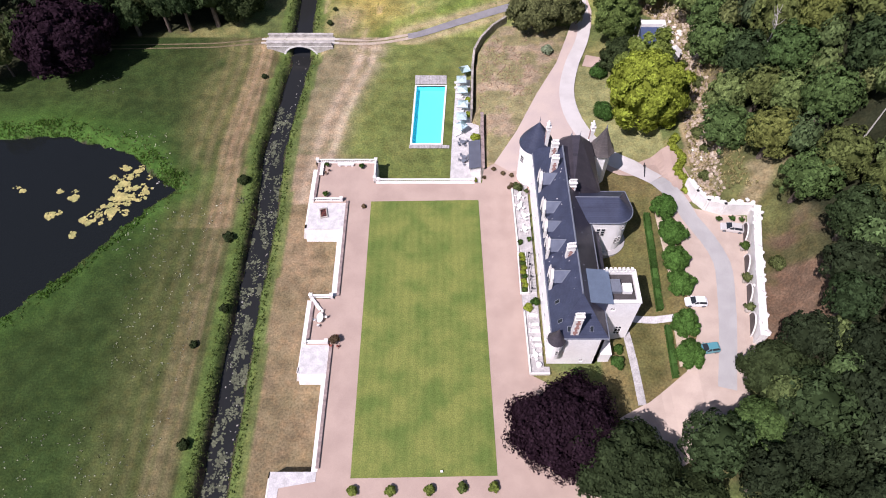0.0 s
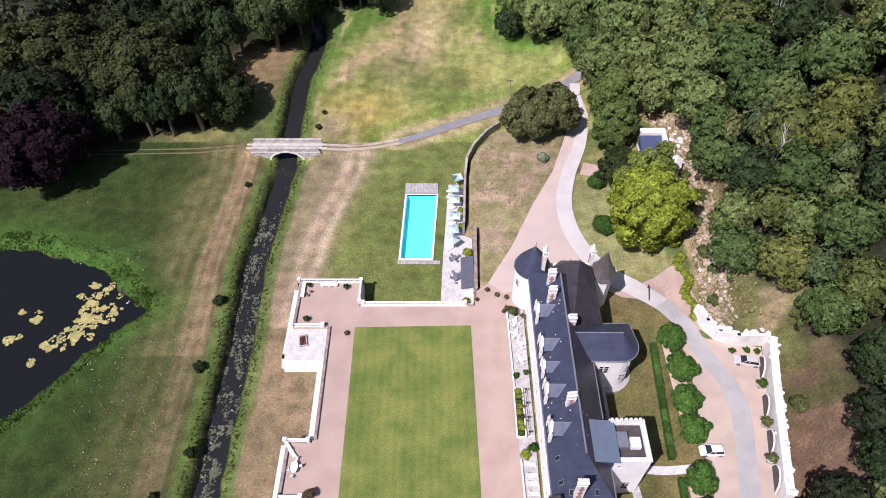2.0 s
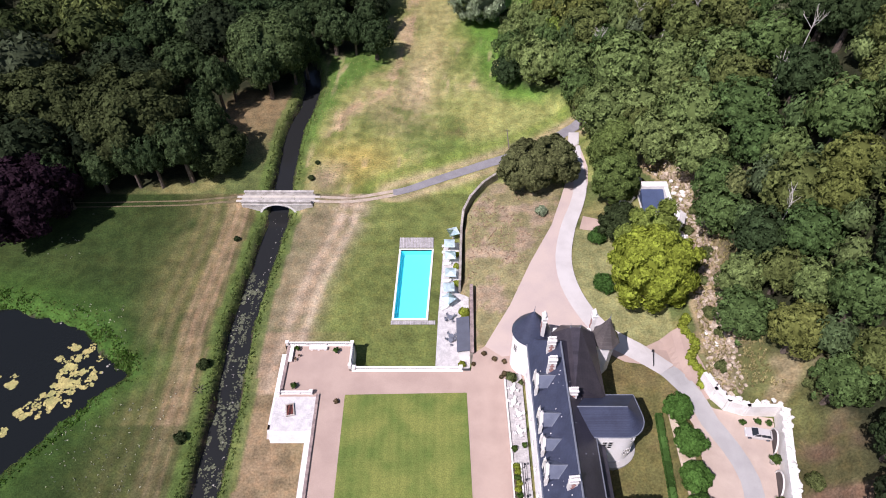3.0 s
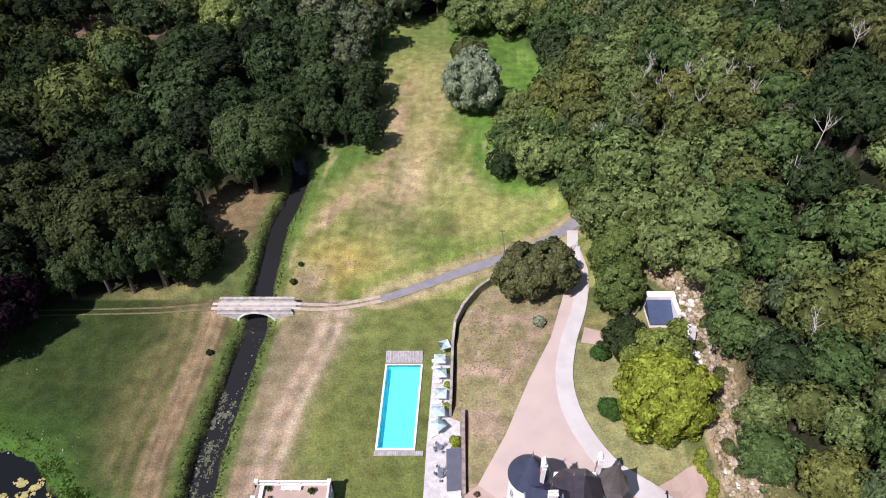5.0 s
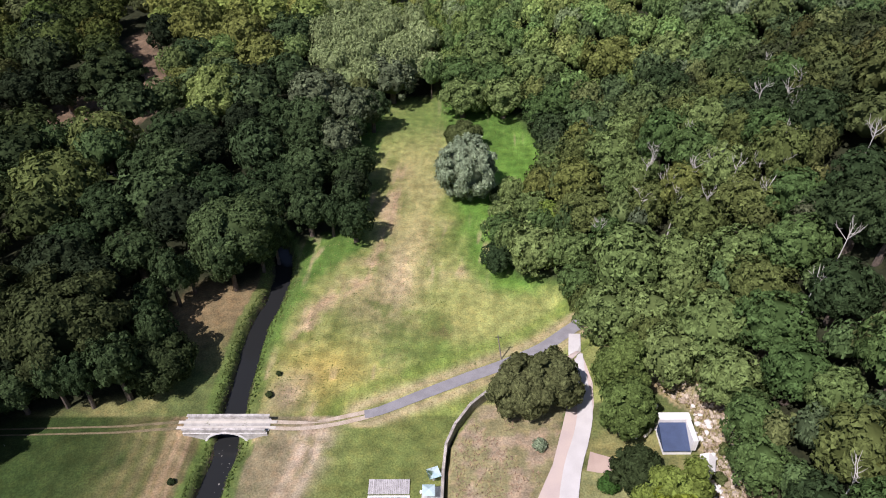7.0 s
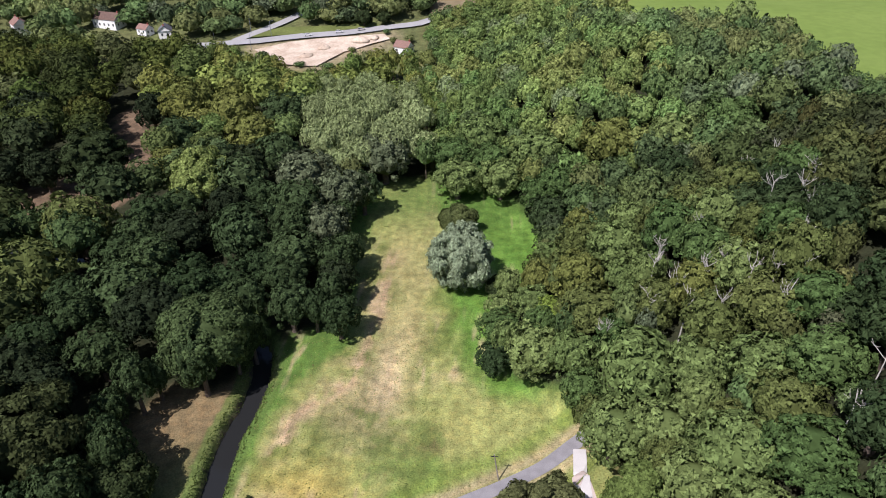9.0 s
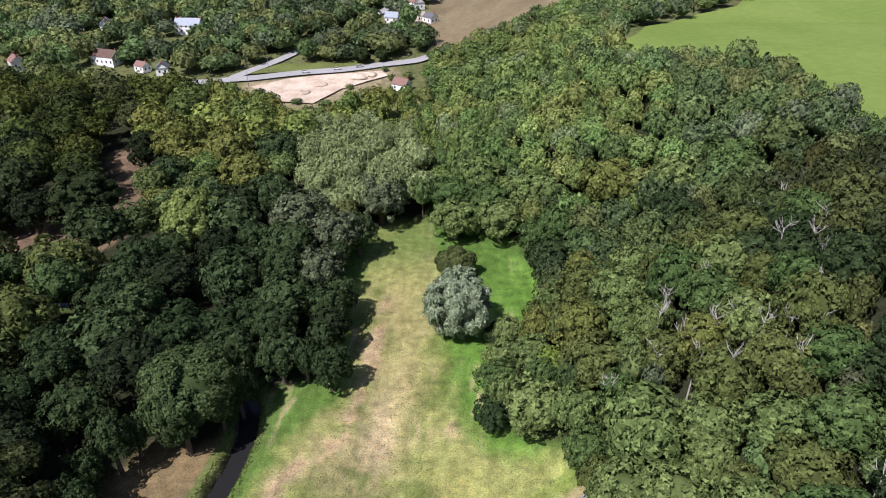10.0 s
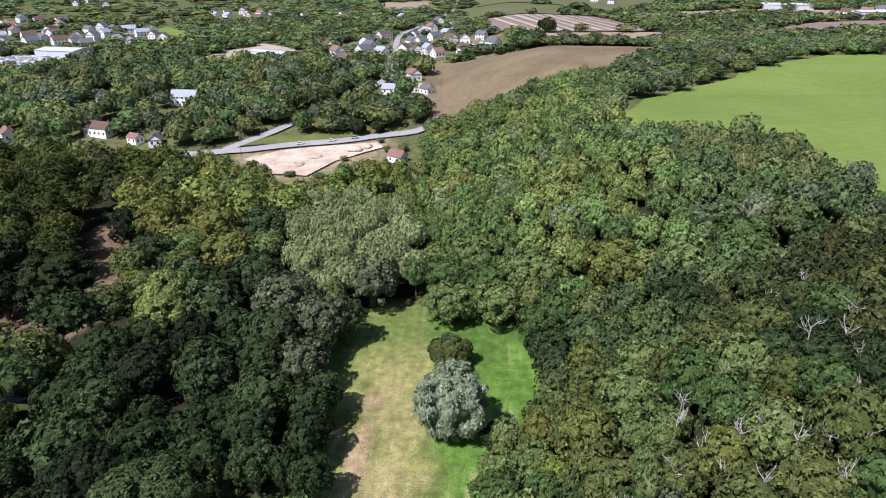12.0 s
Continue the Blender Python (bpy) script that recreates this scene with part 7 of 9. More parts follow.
# ---- pool furniture ----
QZ = PZ + 0.055
group = "parasols by the pool"
pa = parasol(5.3, 126.0, QZ, 20, group)
for x, y, t in ((4.4, 122.4, 0), (4.6, 118.9, 3), (4.6, 114.0, -2), (4.2, 110.0, 4), (4.1, 107.0, 42)):
    copy_thing(pa, pose(x, y, QZ, 0, 0, t))
lo = sun_lounger(3.7, 121.4, QZ, -90, "loungers by the pool")
copies(lo, [(3.7, 123.2, QZ, -90), (3.9, 119.7, QZ, -90), (3.9, 117.9, QZ, -90), (3.9, 114.9, QZ, -90), (3.9, 113.1, QZ, -90), (3.5, 110.9, QZ, -90), (3.5, 109.2, QZ, -90), (3.4, 106.0, QZ, -60)], "loungers by the pool")
t1 = garden_table(4.4, 103.2, QZ, "tables by the pool", 0.55, LEAD, "round grey metal table on the pool terrace")
copy_thing(t1, pose(4.6, 98.6, QZ))
t2 = copy_thing(t1, pose(4.5, 97.7, QZ))
c1 = garden_chair(3.5, 103.2, QZ, 90, "chairs by the pool", LEAD, "grey metal chair at a pool table")
for x, y, n in ((4.4, 103.2, 4), (4.6, 98.6, 4), (4.5, 97.7, 3)):
    for k in range(n):
        a = 0.6 + 6.283 / n * k
        copy_thing(c1, pose(x + 0.95 * math.cos(a), y + 0.95 * math.sin(a), QZ, 0, 0, math.degrees(a) - 90))
for x, y, r, k in ((7.2, 104.4, 1.2, 0), (7.3, 102.9, 0.9, 1), (5.9, 117.0, 0.75, 2), (5.9, 112.2, 0.8, 3), (6.1, 120.6, 0.6, 4), (6.6, 92.2, 0.7, 5)):
    clump("yellow_shrub", "bright yellow-green shrub on the pool terrace", LIME, x, y, QZ, r, r * 1.3, 380, 0.13, 110 + k, group="shrubs by the pool")
ph = thing("pool_house", "narrow lean-to pool house with a grey slate roof", "shed", (0, 0, 0))
part("wall", box(bmesh.new(), 6.0, 94.2, QZ, 8.1, 101.6, -1.0), WALLS, ph)
part("roof", roof_mesh([((5.6, 93.9, -1.05), (8.15, 93.9, -0.45), (8.15, 101.9, -0.45), (5.6, 101.9, -1.05)), ((5.6, 93.9, -1.2), (5.6, 101.9, -1.2), (8.15, 101.9, -0.6), (8.15, 93.9, -0.6)), ((5.6, 93.9, -1.05), (5.6, 101.9, -1.05), (5.6, 101.9, -1.2), (5.6, 93.9, -1.2)), ((5.6, 93.9, -1.2), (8.15, 93.9, -0.6), (8.15, 93.9, -0.45), (5.6, 93.9, -1.05)), ((5.6, 101.9, -1.05), (8.15, 101.9, -0.45), (8.15, 101.9, -0.6), (5.6, 101.9, -1.2))]), material("grey_slate", (0.10, 0.11, 0.14), 0.6, vary=0.15, size=0.8, fine=7), ph, "grey slate roof")
for k in range(3):
    part("door", box(bmesh.new(), 5.96, 95.0 + 2.3 * k, QZ, 5.99, 96.2 + 2.3 * k, QZ + 1.95), TIMBER, ph, "wooden door")


# ---- cars ----
def car(x, y, z, turn, paint, label, length=4.0, estate=False):
    """A small parked car; it points along its own y."""
    root = thing("car", label, "car", (x, y, z), turn, "parked cars")
    L, W = length / 2, 0.86
    def loft(sections, mat, name, lab=""):
        bm = bmesh.new()
        rings = [[bm.verts.new(p) for p in s] for s in sections]
        n = len(rings[0])
        for a, b in zip(rings, rings[1:]):
            for k in range(n):
                bm.faces.new((a[k], a[(k + 1) % n], b[(k + 1) % n], b[k]))
        bm.faces.new(rings[0][::-1])
        bm.faces.new(rings[-1])
        bmesh.ops.recalc_face_normals(bm, faces=bm.faces[:])
        bmesh.ops.bevel(bm, geom=bm.edges[:], offset=0.035, segments=2, affect="EDGES")
        return part(name, bm, mat, root, lab)
    def ring(yy, w, z0, z1):
        return [(-w, yy, z0), (w, yy, z0), (w, yy, (z0 + z1) / 2), (w * 0.93, yy, z1), (-w * 0.93, yy, z1), (-w, yy, (z0 + z1) / 2)]
    loft([ring(-L, W * 0.86, 0.32, 0.78), ring(-L + 0.25, W, 0.22, 0.92), ring(-0.3, W * 1.02, 0.2, 0.95), ring(L * 0.45, W, 0.2, 0.9), ring(L - 0.2, W * 0.95, 0.24, 0.76), ring(L, W * 0.8, 0.34, 0.62)], paint, "body")
    back = -L + (0.25 if not estate else 0.35)
    q = [(back, 0.93), (back + 0.32, 1.40), (0.25, 1.44), (L * 0.52, 0.92)]
    bm = bmesh.new()
    lo = [[bm.verts.new((s * (W * 0.90 if zz < 1 else W * 0.70), yy, zz)) for s in (-1, 1)] for yy, zz in q]
    for a, b in zip(lo, lo[1:]):
        bm.faces.new((a[0], a[1], b[1], b[0]))
    bm.faces.new([p[0] for p in lo])
    bm.faces.new([p[1] for p in lo][::-1])
    bmesh.ops.recalc_face_normals(bm, faces=bm.faces[:])
    part("cabin_glass", bm, GLASS, root, "dark car glass")
    part("roof", box(bmesh.new(), -W * 0.70, back + 0.30, 1.40, W * 0.70, 0.30, 1.475, bevel=0.03), paint, root)
    for s in (-1, 1):
        for yy in (-0.15,):
            part("pillar", tube([(s * W * 0.89, yy - 0.1, 0.93), (s * W * 0.71, yy, 1.43)], [0.045, 0.045], 5), paint, root)
        part("pillar", tube([(s * W * 0.9, L * 0.5, 0.92), (s * W * 0.71, 0.25, 1.45)], [0.04, 0.04], 5), paint, root)
        part("mirror", box(bmesh.new(), s * (W + 0.08) - 0.08, L * 0.36, 0.9, s * (W + 0.08) + 0.08, L * 0.36 + 0.12, 1.04, bevel=0.02), paint, root)
        part("headlight", box(bmesh.new(), s * 0.58 - 0.17, L - 0.22, 0.6, s * 0.58 + 0.17, L - 0.06, 0.72, bevel=0.02), WHITE, root, "clear headlight")
        part("tail_light", box(bmesh.new(), s * 0.62 - 0.12, -L - 0.01, 0.6, s * 0.62 + 0.12, -L + 0.06, 0.78), BRICK, root, "red tail light")
        for yy in (-L + 0.72, L - 0.75):
            bm = lathe([(0.31, -0.09), (0.31, 0.09)], 16)
            for v in bm.verts:
                v.co = Matrix.Translation((s * (W - 0.06), yy, 0.31)) @ Matrix.Rotation(radians(90), 4, "Y") @ v.co
            wh = part("wheel", bm, DARK, root, "black tyre")
            bm = lathe([(0.19, 0.09 * s), (0.19, 0.11 * s)] if s > 0 else [(0.19, -0.11), (0.19, -0.09)], 12)
            for v in bm.verts:
                v.co = Matrix.Translation((s * (W - 0.06), yy, 0.31)) @ Matrix.Rotation(radians(90), 4, "Y") @ v.co
            part("rim", bm, LEAD, wh, "silver rim")
    return root


def paint(name, colour, metal=0.0):
    m = material(name, colour, 0.25, metal, vary=0.03, size=0.5, fine=3)
    m.node_tree.nodes["Principled BSDF"].inputs["Coat Weight"].default_value = 0.6
    return m


car(44.3, 58.0, height(44.3, 58) + 0.06, 90, paint("white_car_paint", (0.82, 0.82, 0.82)), "small white hatchback parked by the shrubs", 3.9)
car(54.7, 74.2, height(54.7, 74.2) + 0.06, 80, paint("silver_car_paint", (0.62, 0.60, 0.58), 0.2), "silver saloon car parked in the yard", 4.35, True)
car(44.4, 49.0, height(44.4, 49) + 0.06, 98, paint("teal_car_paint", (0.10, 0.30, 0.34), 0.1), "small teal hatchback under the trees", 3.8)


# ---- yard walls and cave doors ----
YZ = height(52, 66)
wall_run("wall_yard", [(52.4, 50.2), (54.9, 62.0), (56.6, 69.6), (58.6, 77.6)], YZ - 0.6, YZ + 3.4, 1.3, STONE, "white rendered yard wall with cave doors", batter=0.0)
wall_run("wall_yard", [(58.8, 77.6), (53.5, 77.7), (50.4, 78.7), (48.7, 81.0), (47.7, 84.0)], YZ - 1.6, YZ + 3.2, 0.6, STONE, "tall white wall below the hill", extend=0.25)
for k, (x, y) in enumerate(((57.0, 72.8), (55.4, 65.6), (54.2, 59.4), (53.2, 53.6))):
    root = thing("cave_door", "arched grey-brown door of a cave cellar", "door", (x - 0.30, y, YZ), -12.7, "cave doors")
    n, w, h = 10, 2.1, 2.5
    bm = bmesh.new()
    arch = [(w * math.cos(math.pi * i / n), 0.15 + h * math.sin(math.pi * i / n)) for i in range(n + 1)]
    a, b = [bm.verts.new((-0.12, u, v)) for u, v in arch], [bm.verts.new((0.05, u, v)) for u, v in arch]
    bm.faces.new(a)
    bm.faces.new(b[::-1])
    for i in range(len(arch)):
        j = (i + 1) % len(arch)
        bm.faces.new((a[j], a[i], b[i], b[j]))
    bmesh.ops.recalc_face_normals(bm, faces=bm.faces[:])
    part("door_leaf", bm, material("cave_door_boards", (0.13, 0.105, 0.095), 0.85, vary=0.3, size=0.8, fine=8) if k == 0 else bpy.data.materials["cave_door_boards"], root, "grey-brown boards")
    bm = bmesh.new()
    for i in range(n):
        (u0, v0), (u1, v1) = arch[i], arch[i + 1]
        tube([(-0.1, u0 * 1.06, v0 * 1.06), (-0.1, u1 * 1.06, v1 * 1.06)], [0.14, 0.14], 6, bm)
    part("surround", bm, STONE, root, "white stone arch")
for k, (x, y) in enumerate(((55.4, 69.4), (54.0, 62.4), (52.9, 56.4))):
    planter(x, y, YZ + 0.05, OLIVE if k else SHRUB, "potted small tree with bronze leaves beside the wall", 120 + k, 0.6, 1.9, "potted trees in the yard")
for k, (x, y) in enumerate(((52.6, 76.2), (55.2, 76.4), (57.0, 76.0))):
    planter(x, y, YZ + 0.05, SHRUB, "dark tub with a small plant", 130 + k, 0.4, 0.6, "tubs in the yard")

# hedges and clipped shrubs behind the house
def hedge(x0, y0, x1, y1, w, h, seed, label):
    rng = np.random.default_rng(seed)
    root = thing("hedge", label, "hedge", (x0, y0, height(x0, y0)))
    L = math.hypot(x1 - x0, y1 - y0)
    n = int(L * 90)
    ax, ay = (x1 - x0) / L, (y1 - y0) / L
    u, s = rng.uniform(0, L, n), rng.integers(0, 3, n)
    side = np.where(s == 0, rng.uniform(-w, w, n), np.where(s == 1, -w, w))
    z = np.where(s == 0, h, rng.uniform(0.0, h, n)) + rng.normal(0, 0.05, n)
    p = np.stack([u * ax - side * ay, u * ay + side * ax, z], 1)
    p[:, 2] += np.array([height(x0 + a, y0 + b) for a, b in p[::1, :2]]) - height(x0, y0)
    t, b = rng.normal(0, 1, (n, 3)), rng.normal(0, 1, (n, 3))
    t /= np.linalg.norm(t, axis=1, keepdims=True)
    b /= np.linalg.norm(b, axis=1, keepdims=True)
    q = np.stack([p - t * 0.13, p - b * 0.1, p + t * 0.13, p + b * 0.1], 1).reshape(-1, 3)
    k = 4 * np.arange(n)[:, None]
    f = np.concatenate([k + [0, 1, 2], k + [0, 2, 3]])
    o = new("foliage", mesh_from("foliage", q, f, HEDGE))
    o.parent = root
    core = bmesh.new()
    seg = max(2, int(L / 2))
    for i in range(seg):
        u0, u1 = L * i / seg, L * (i + 1) / seg
        zz = height(x0 + ax * (u0 + u1) / 2, y0 + ay * (u0 + u1) / 2) - height(x0, y0)
        m = Matrix(((ax, -ay, 0, 0), (ay, ax, 0, 0), (0, 0, 1, zz), (0, 0, 0, 1)))
        box(core, u0, -w + 0.04, -0.3, u1, w - 0.04, h - 0.04, m)
    part("core", core, HEDGE, root)


hedge(39.5, 78.5, 38.4, 57.4, 0.5, 0.9, 1, "long low clipped green hedge")
hedge(39.0, 54.2, 38.6, 44.6, 0.45, 0.8, 2, "short low clipped green hedge")
for k, (x, y, r) in enumerate(((42.2, 78.4, 2.6), (42.6, 72.4, 2.7), (42.1, 66.4, 2.5), (42.0, 61.2, 2.5), (41.3, 53.2, 2.4), (40.9, 47.6, 2.4))):
    clump("clipped_shrub", "large rounded bright green laurel shrub", LAUREL, x, y, height(x, y), r, 3.5, 1500, 0.20, 140 + k, group="laurels along the yard")
drape("shrub_bed", [(41.0, 79.5), (43.6, 79.5), (43.3, 60.5), (41.0, 60.5)], TRACK, "dry earth bed under the laurels", "bed", lift=0.09)
drape("shrub_bed", [(40.0, 54.6), (42.2, 54.6), (41.4, 46.4), (39.6, 46.4)], TRACK, "dry earth bed under the laurels", "bed", lift=0.09)
clump("column_shrub", "tall clipped green shrub against the house", HEDGE, 22.4, 45.4, 0.4, 0.9, 3.4, 600, 0.16, 150)
clump("column_shrub", "rounded green shrub by the porch", HEDGE, 29.6, 47.6, height(29.6, 47.6), 1.2, 2.4, 600, 0.16, 151)
clump("column_shrub", "dark shrub by the porch", SHRUB, 30.2, 50.2, height(30.2, 50.2), 0.9, 1.6, 400, 0.16, 152)
gt = thing("road_barrier", "thin dark iron barrier across the path", "barrier", (41.2, 90.0, height(41.2, 90.0) + 0.16), 80)
part("beam", box(bmesh.new(), -1.8, -0.06, 0.75, 1.8, 0.06, 0.9), DARK, gt)
for sx in (-1.7, 1.7):
    part("post", box(bmesh.new(), sx - 0.07, -0.07, 0, sx + 0.07, 0.07, 0.75), DARK, gt)


# ---- rock face, cottage in the cliff, sheds ----
def rock(bm, rng, x, y, z, s):
    v0 = len(bm.verts)
    r = bmesh.ops.create_icosphere(bm, subdivisions=1, radius=s)
    k = (rng.uniform(0.7, 1.4), rng.uniform(0.7, 1.4), rng.uniform(0.6, 1.2))
    for v in r["verts"]:
        v.co = Vector((v.co.x * k[0] * rng.uniform(0.75, 1.2) + x, v.co.y * k[1] * rng.uniform(0.75, 1.2) + y, v.co.z * k[2] * rng.uniform(0.75, 1.2) + z))


rng = random.Random(3)
bm = bmesh.new()
for k in range(900):
    y = rng.uniform(81, 142)
    x = np.interp(y, FOOT_Y, FOOT_X) + rng.uniform(-1.8, 3.0)
    rock(bm, rng, x, y, height(x, y) + rng.uniform(-0.2, 0.15), rng.uniform(0.14, 0.62))
tagged(finish("rock_face", bm, CLIFF), "broken pale chalk rock at the foot of the hill", "rock", kind="stuff")
bm = bmesh.new()
for k in range(26):
    x, y = rng.uniform(43.6, 47.6), rng.uniform(131, 138)
    rock(bm, rng, x, y, height(x, y) + rng.uniform(0, 1.6), rng.uniform(0.6, 1.3))
for cx, cy, n in ((55.5, 133, 12), (54.5, 126, 12), (53.6, 117, 12), (52.6, 112, 6), (51.6, 116, 8), (52.0, 96, 3)):
    for _ in range(n):
        x, y = cx + rng.gauss(0, 0.9), cy + rng.gauss(0, 2.2)
        rock(bm, rng, x, y, height(x, y) + rng.uniform(-0.1, 0.4), rng.uniform(0.25, 0.7))
for (x0, y0), (x1, y1), top in (((53.0, 50.2), (55.5, 62.0), 3.3), ((55.5, 62.0), (57.2, 69.6), 3.3), ((57.2, 69.6), (59.2, 77.6), 3.3), ((58.8, 78.2), (53.5, 78.3), 3.1), ((53.5, 78.3), (50.6, 79.2), 3.1), ((50.6, 79.2), (49.0, 81.4), 3.0), ((49.0, 81.4), (48.1, 84.4), 2.9)):
    n = int(math.hypot(x1 - x0, y1 - y0) * 2.6)
    for k in range(n):
        u = (k + rng.random()) / n
        rock(bm, rng, x0 + (x1 - x0) * u + rng.gauss(0.25, 0.35), y0 + (y1 - y0) * u + rng.gauss(0.2, 0.3), YZ + top + rng.uniform(-0.15, 0.12), rng.uniform(0.22, 0.5))
tagged(finish("chalk_outcrop", bm, STONE), "white chalk outcrop beside the cottage", "rock", kind="stuff")
for k in range(14):
    y = 83.5 + k * 1.1
    clump("bank_shrub", "bright yellow-green shrub at the foot of the rock", LIME, 47.8 + 0.8 * math.sin(k) + 0.05 * k, y, height(48, y), 0.9, 1.3, 240, 0.14, 160 + k, group="shrubs below the rock")
for k, (x, y, r) in enumerate(((53.5, 99, 1.5), (54.5, 107, 1.3), (56.5, 113, 1.6), (55, 121, 1.2), (54, 94, 1.2), (52.5, 87, 1.3), (58.5, 96, 2.0), (59, 104, 1.6), (60, 88, 1.4), (60.5, 118, 1.7), (57.5, 126, 1.5), (62.5, 80, 1.3), (61, 66, 1.6))):
    clump("bramble", "straggling olive-green bramble on the slope", OLIVE, x, y, height(x, y), r, r * 0.8, 380, 0.2, 180 + k, group="brambles on the slope")
ct = thing("cottage", "small white flat-fronted cottage with a blue slate roof", "house", (0, 0, 0))
cz = height(49, 131) - 0.3
part("wall", box(bmesh.new(), 46.6, 126.2, cz, 51.6, 131.0, 5.2), WALLS, ct)
part("parapet", box(box(bmesh.new(), 46.4, 130.5, 5.2, 52.1, 132.1, 8.2), 51.2, 126.0, 5.203, 52.1, 130.497, 7.9), STONE, ct, "white rendered parapet")
part("roof", roof_mesh([((46.3, 125.8, 5.3), (51.18, 125.8, 5.3), (51.18, 130.48, 7.4), (46.3, 130.48, 7.4)), ((46.3, 125.8, 5.22), (46.3, 130.48, 5.22), (51.18, 130.48, 5.22), (51.18, 125.8, 5.22)), ((46.3, 125.8, 5.22), (51.18, 125.8, 5.22), (51.18, 125.8, 5.3), (46.3, 125.8, 5.3)), ((46.3, 125.8, 5.3), (46.3, 130.48, 7.4), (46.3, 130.48, 5.22), (46.3, 125.8, 5.22))]), material("navy_slate", (0.045, 0.07, 0.14), 0.6, vary=0.15, size=0.8, fine=7), ct, "dark blue slate roof")
sh = thing("shed", "small white gabled hut with a dark hatch", "shed", (52.9, 122.6, height(52.9, 122.6)), -20)
part("wall", box(bmesh.new(), -1.1, -1.3, -0.5, 1.1, 1.3, 2.6), STONE, sh)
part("roof", roof_mesh([((-1.3, -1.5, 2.6), (0, -1.5, 3.6), (0, 1.5, 3.6), (-1.3, 1.5, 2.6)), ((0, -1.5, 3.6), (1.3, -1.5, 2.6), (1.3, 1.5, 2.6), (0, 1.5, 3.6)), ((-1.3, -1.5, 2.6), (1.3, -1.5, 2.6), (0, -1.5, 3.6)), ((-1.3, 1.5, 2.6), (0, 1.5, 3.6), (1.3, 1.5, 2.6)), ((-1.3, -1.5, 2.6), (-1.3, 1.5, 2.6), (1.3, 1.5, 2.6), (1.3, -1.5, 2.6))]), STONE, sh)
part("hatch", box(bmesh.new(), -0.6, -1.36, 0.4, 0.6, -1.303, 2.0), DARK, sh, "dark hatch")
pl = thing("utility_pole", "leaning weathered wooden utility pole by the lane", "pole", (20.2, 156.4, height(20.2, 156.4)))
part("post", tube([(0, 0, -0.5), (-1.2, 0.2, 7.2)], [0.15, 0.10], 8), WOOD, pl)
part("crossarm", box(bmesh.new(), -0.7, -0.06, 6.6, 0.7, 0.06, 6.75, pose(-1.1, 0.2, 0)), DARK, pl)

# ---- water weed and banks ----
ar = random.Random(21)
mats = []
for cx, cy, rx, ry, n in ((-67.3, 91.9, 3.6, 3.8, 34), (-70.0, 87.0, 3.0, 2.4, 18), (-80.8, 90.3, 2.2, 1.4, 7), (-72.4, 83.8, 3.0, 1.3, 9), (-82.6, 84.6, 1.2, 0.7, 3), (-68.4, 97.4, 2.4, 0.9, 6), (-92, 92, 1.2, 0.9, 2), (-77, 79.5, 1.4, 0.8, 2), (-74, 96, 2, 1, 2)):
    for _ in range(n):
        mats.append((cx + ar.uniform(-rx, rx), cy + ar.uniform(-ry, ry), ar.uniform(0.4, 1.2), ar.uniform(0.3, 0.9), ar.randint(8, 30), ar.uniform(0.16, 0.3)))
pads("pond_algae", mats, ALGAE, "yellow floating algae on the pond", "algae", 5)
weeds = []
wr = random.Random(9)
for k in range(150):
    y = wr.uniform(5, 118)
    x = float(np.interp(y, [p[1] for p in STREAM], [p[0] for p in STREAM])) + wr.uniform(-2.1, 2.1)
    weeds.append((x, y, wr.uniform(0.3, 0.9), wr.uniform(0.8, 2.4), wr.randint(10, 34), wr.uniform(0.10, 0.26)))
pads("stream_weed", weeds, WEED, "grey-green weed mats floating in the stream", "weed", 6)
pads("flotsam", [(float(np.interp(y, [p[1] for p in STREAM], [p[0] for p in STREAM])) + 1.6 * math.sin(y * 3), y, 1.0, 2.0, 4, 0.12) for y in range(30, 135, 4)] + [(-60, 94, 4, 3, 14, 0.2), (-74, 104, 3, 1, 6, 0.25)], PEBBLE, "pale flotsam and stones in the water", "stones", 7, WATER_LEVEL + 0.06)


def tufts(name, spots, mat, label, seed, size=0.35):
    """Grass and nettle tufts as joined blades."""
    rng = np.random.default_rng(seed)
    p = np.array(spots)
    n = len(p)
    out, m = [], 5
    for k in range(m):
        a = rng.uniform(0, 6.283, n)
        w = size * rng.uniform(0.25, 0.6, n)
        h = size * rng.uniform(0.5, 1.5, n)
        lean = rng.normal(0, 0.35 * size, (n, 2))
        off = rng.normal(0, 0.35 * size, (n, 2))
        b0 = np.stack([p[:, 0] + off[:, 0] - w * np.cos(a), p[:, 1] + off[:, 1] - w * np.sin(a), p[:, 2]], 1)
        b1 = np.stack([p[:, 0] + off[:, 0] + w * np.cos(a), p[:, 1] + off[:, 1] + w * np.sin(a), p[:, 2]], 1)
        t = np.stack([p[:, 0] + off[:, 0] + lean[:, 0], p[:, 1] + off[:, 1] + lean[:, 1], p[:, 2] + h], 1)
        out.append(np.stack([b0, b1, t], 1))
    v = np.concatenate(out).reshape(-1, 3)
    f = np.arange(len(v)).reshape(-1, 3)
    tagged(new(name, mesh_from(name, v, f, mat)), label, "grass", kind="stuff")


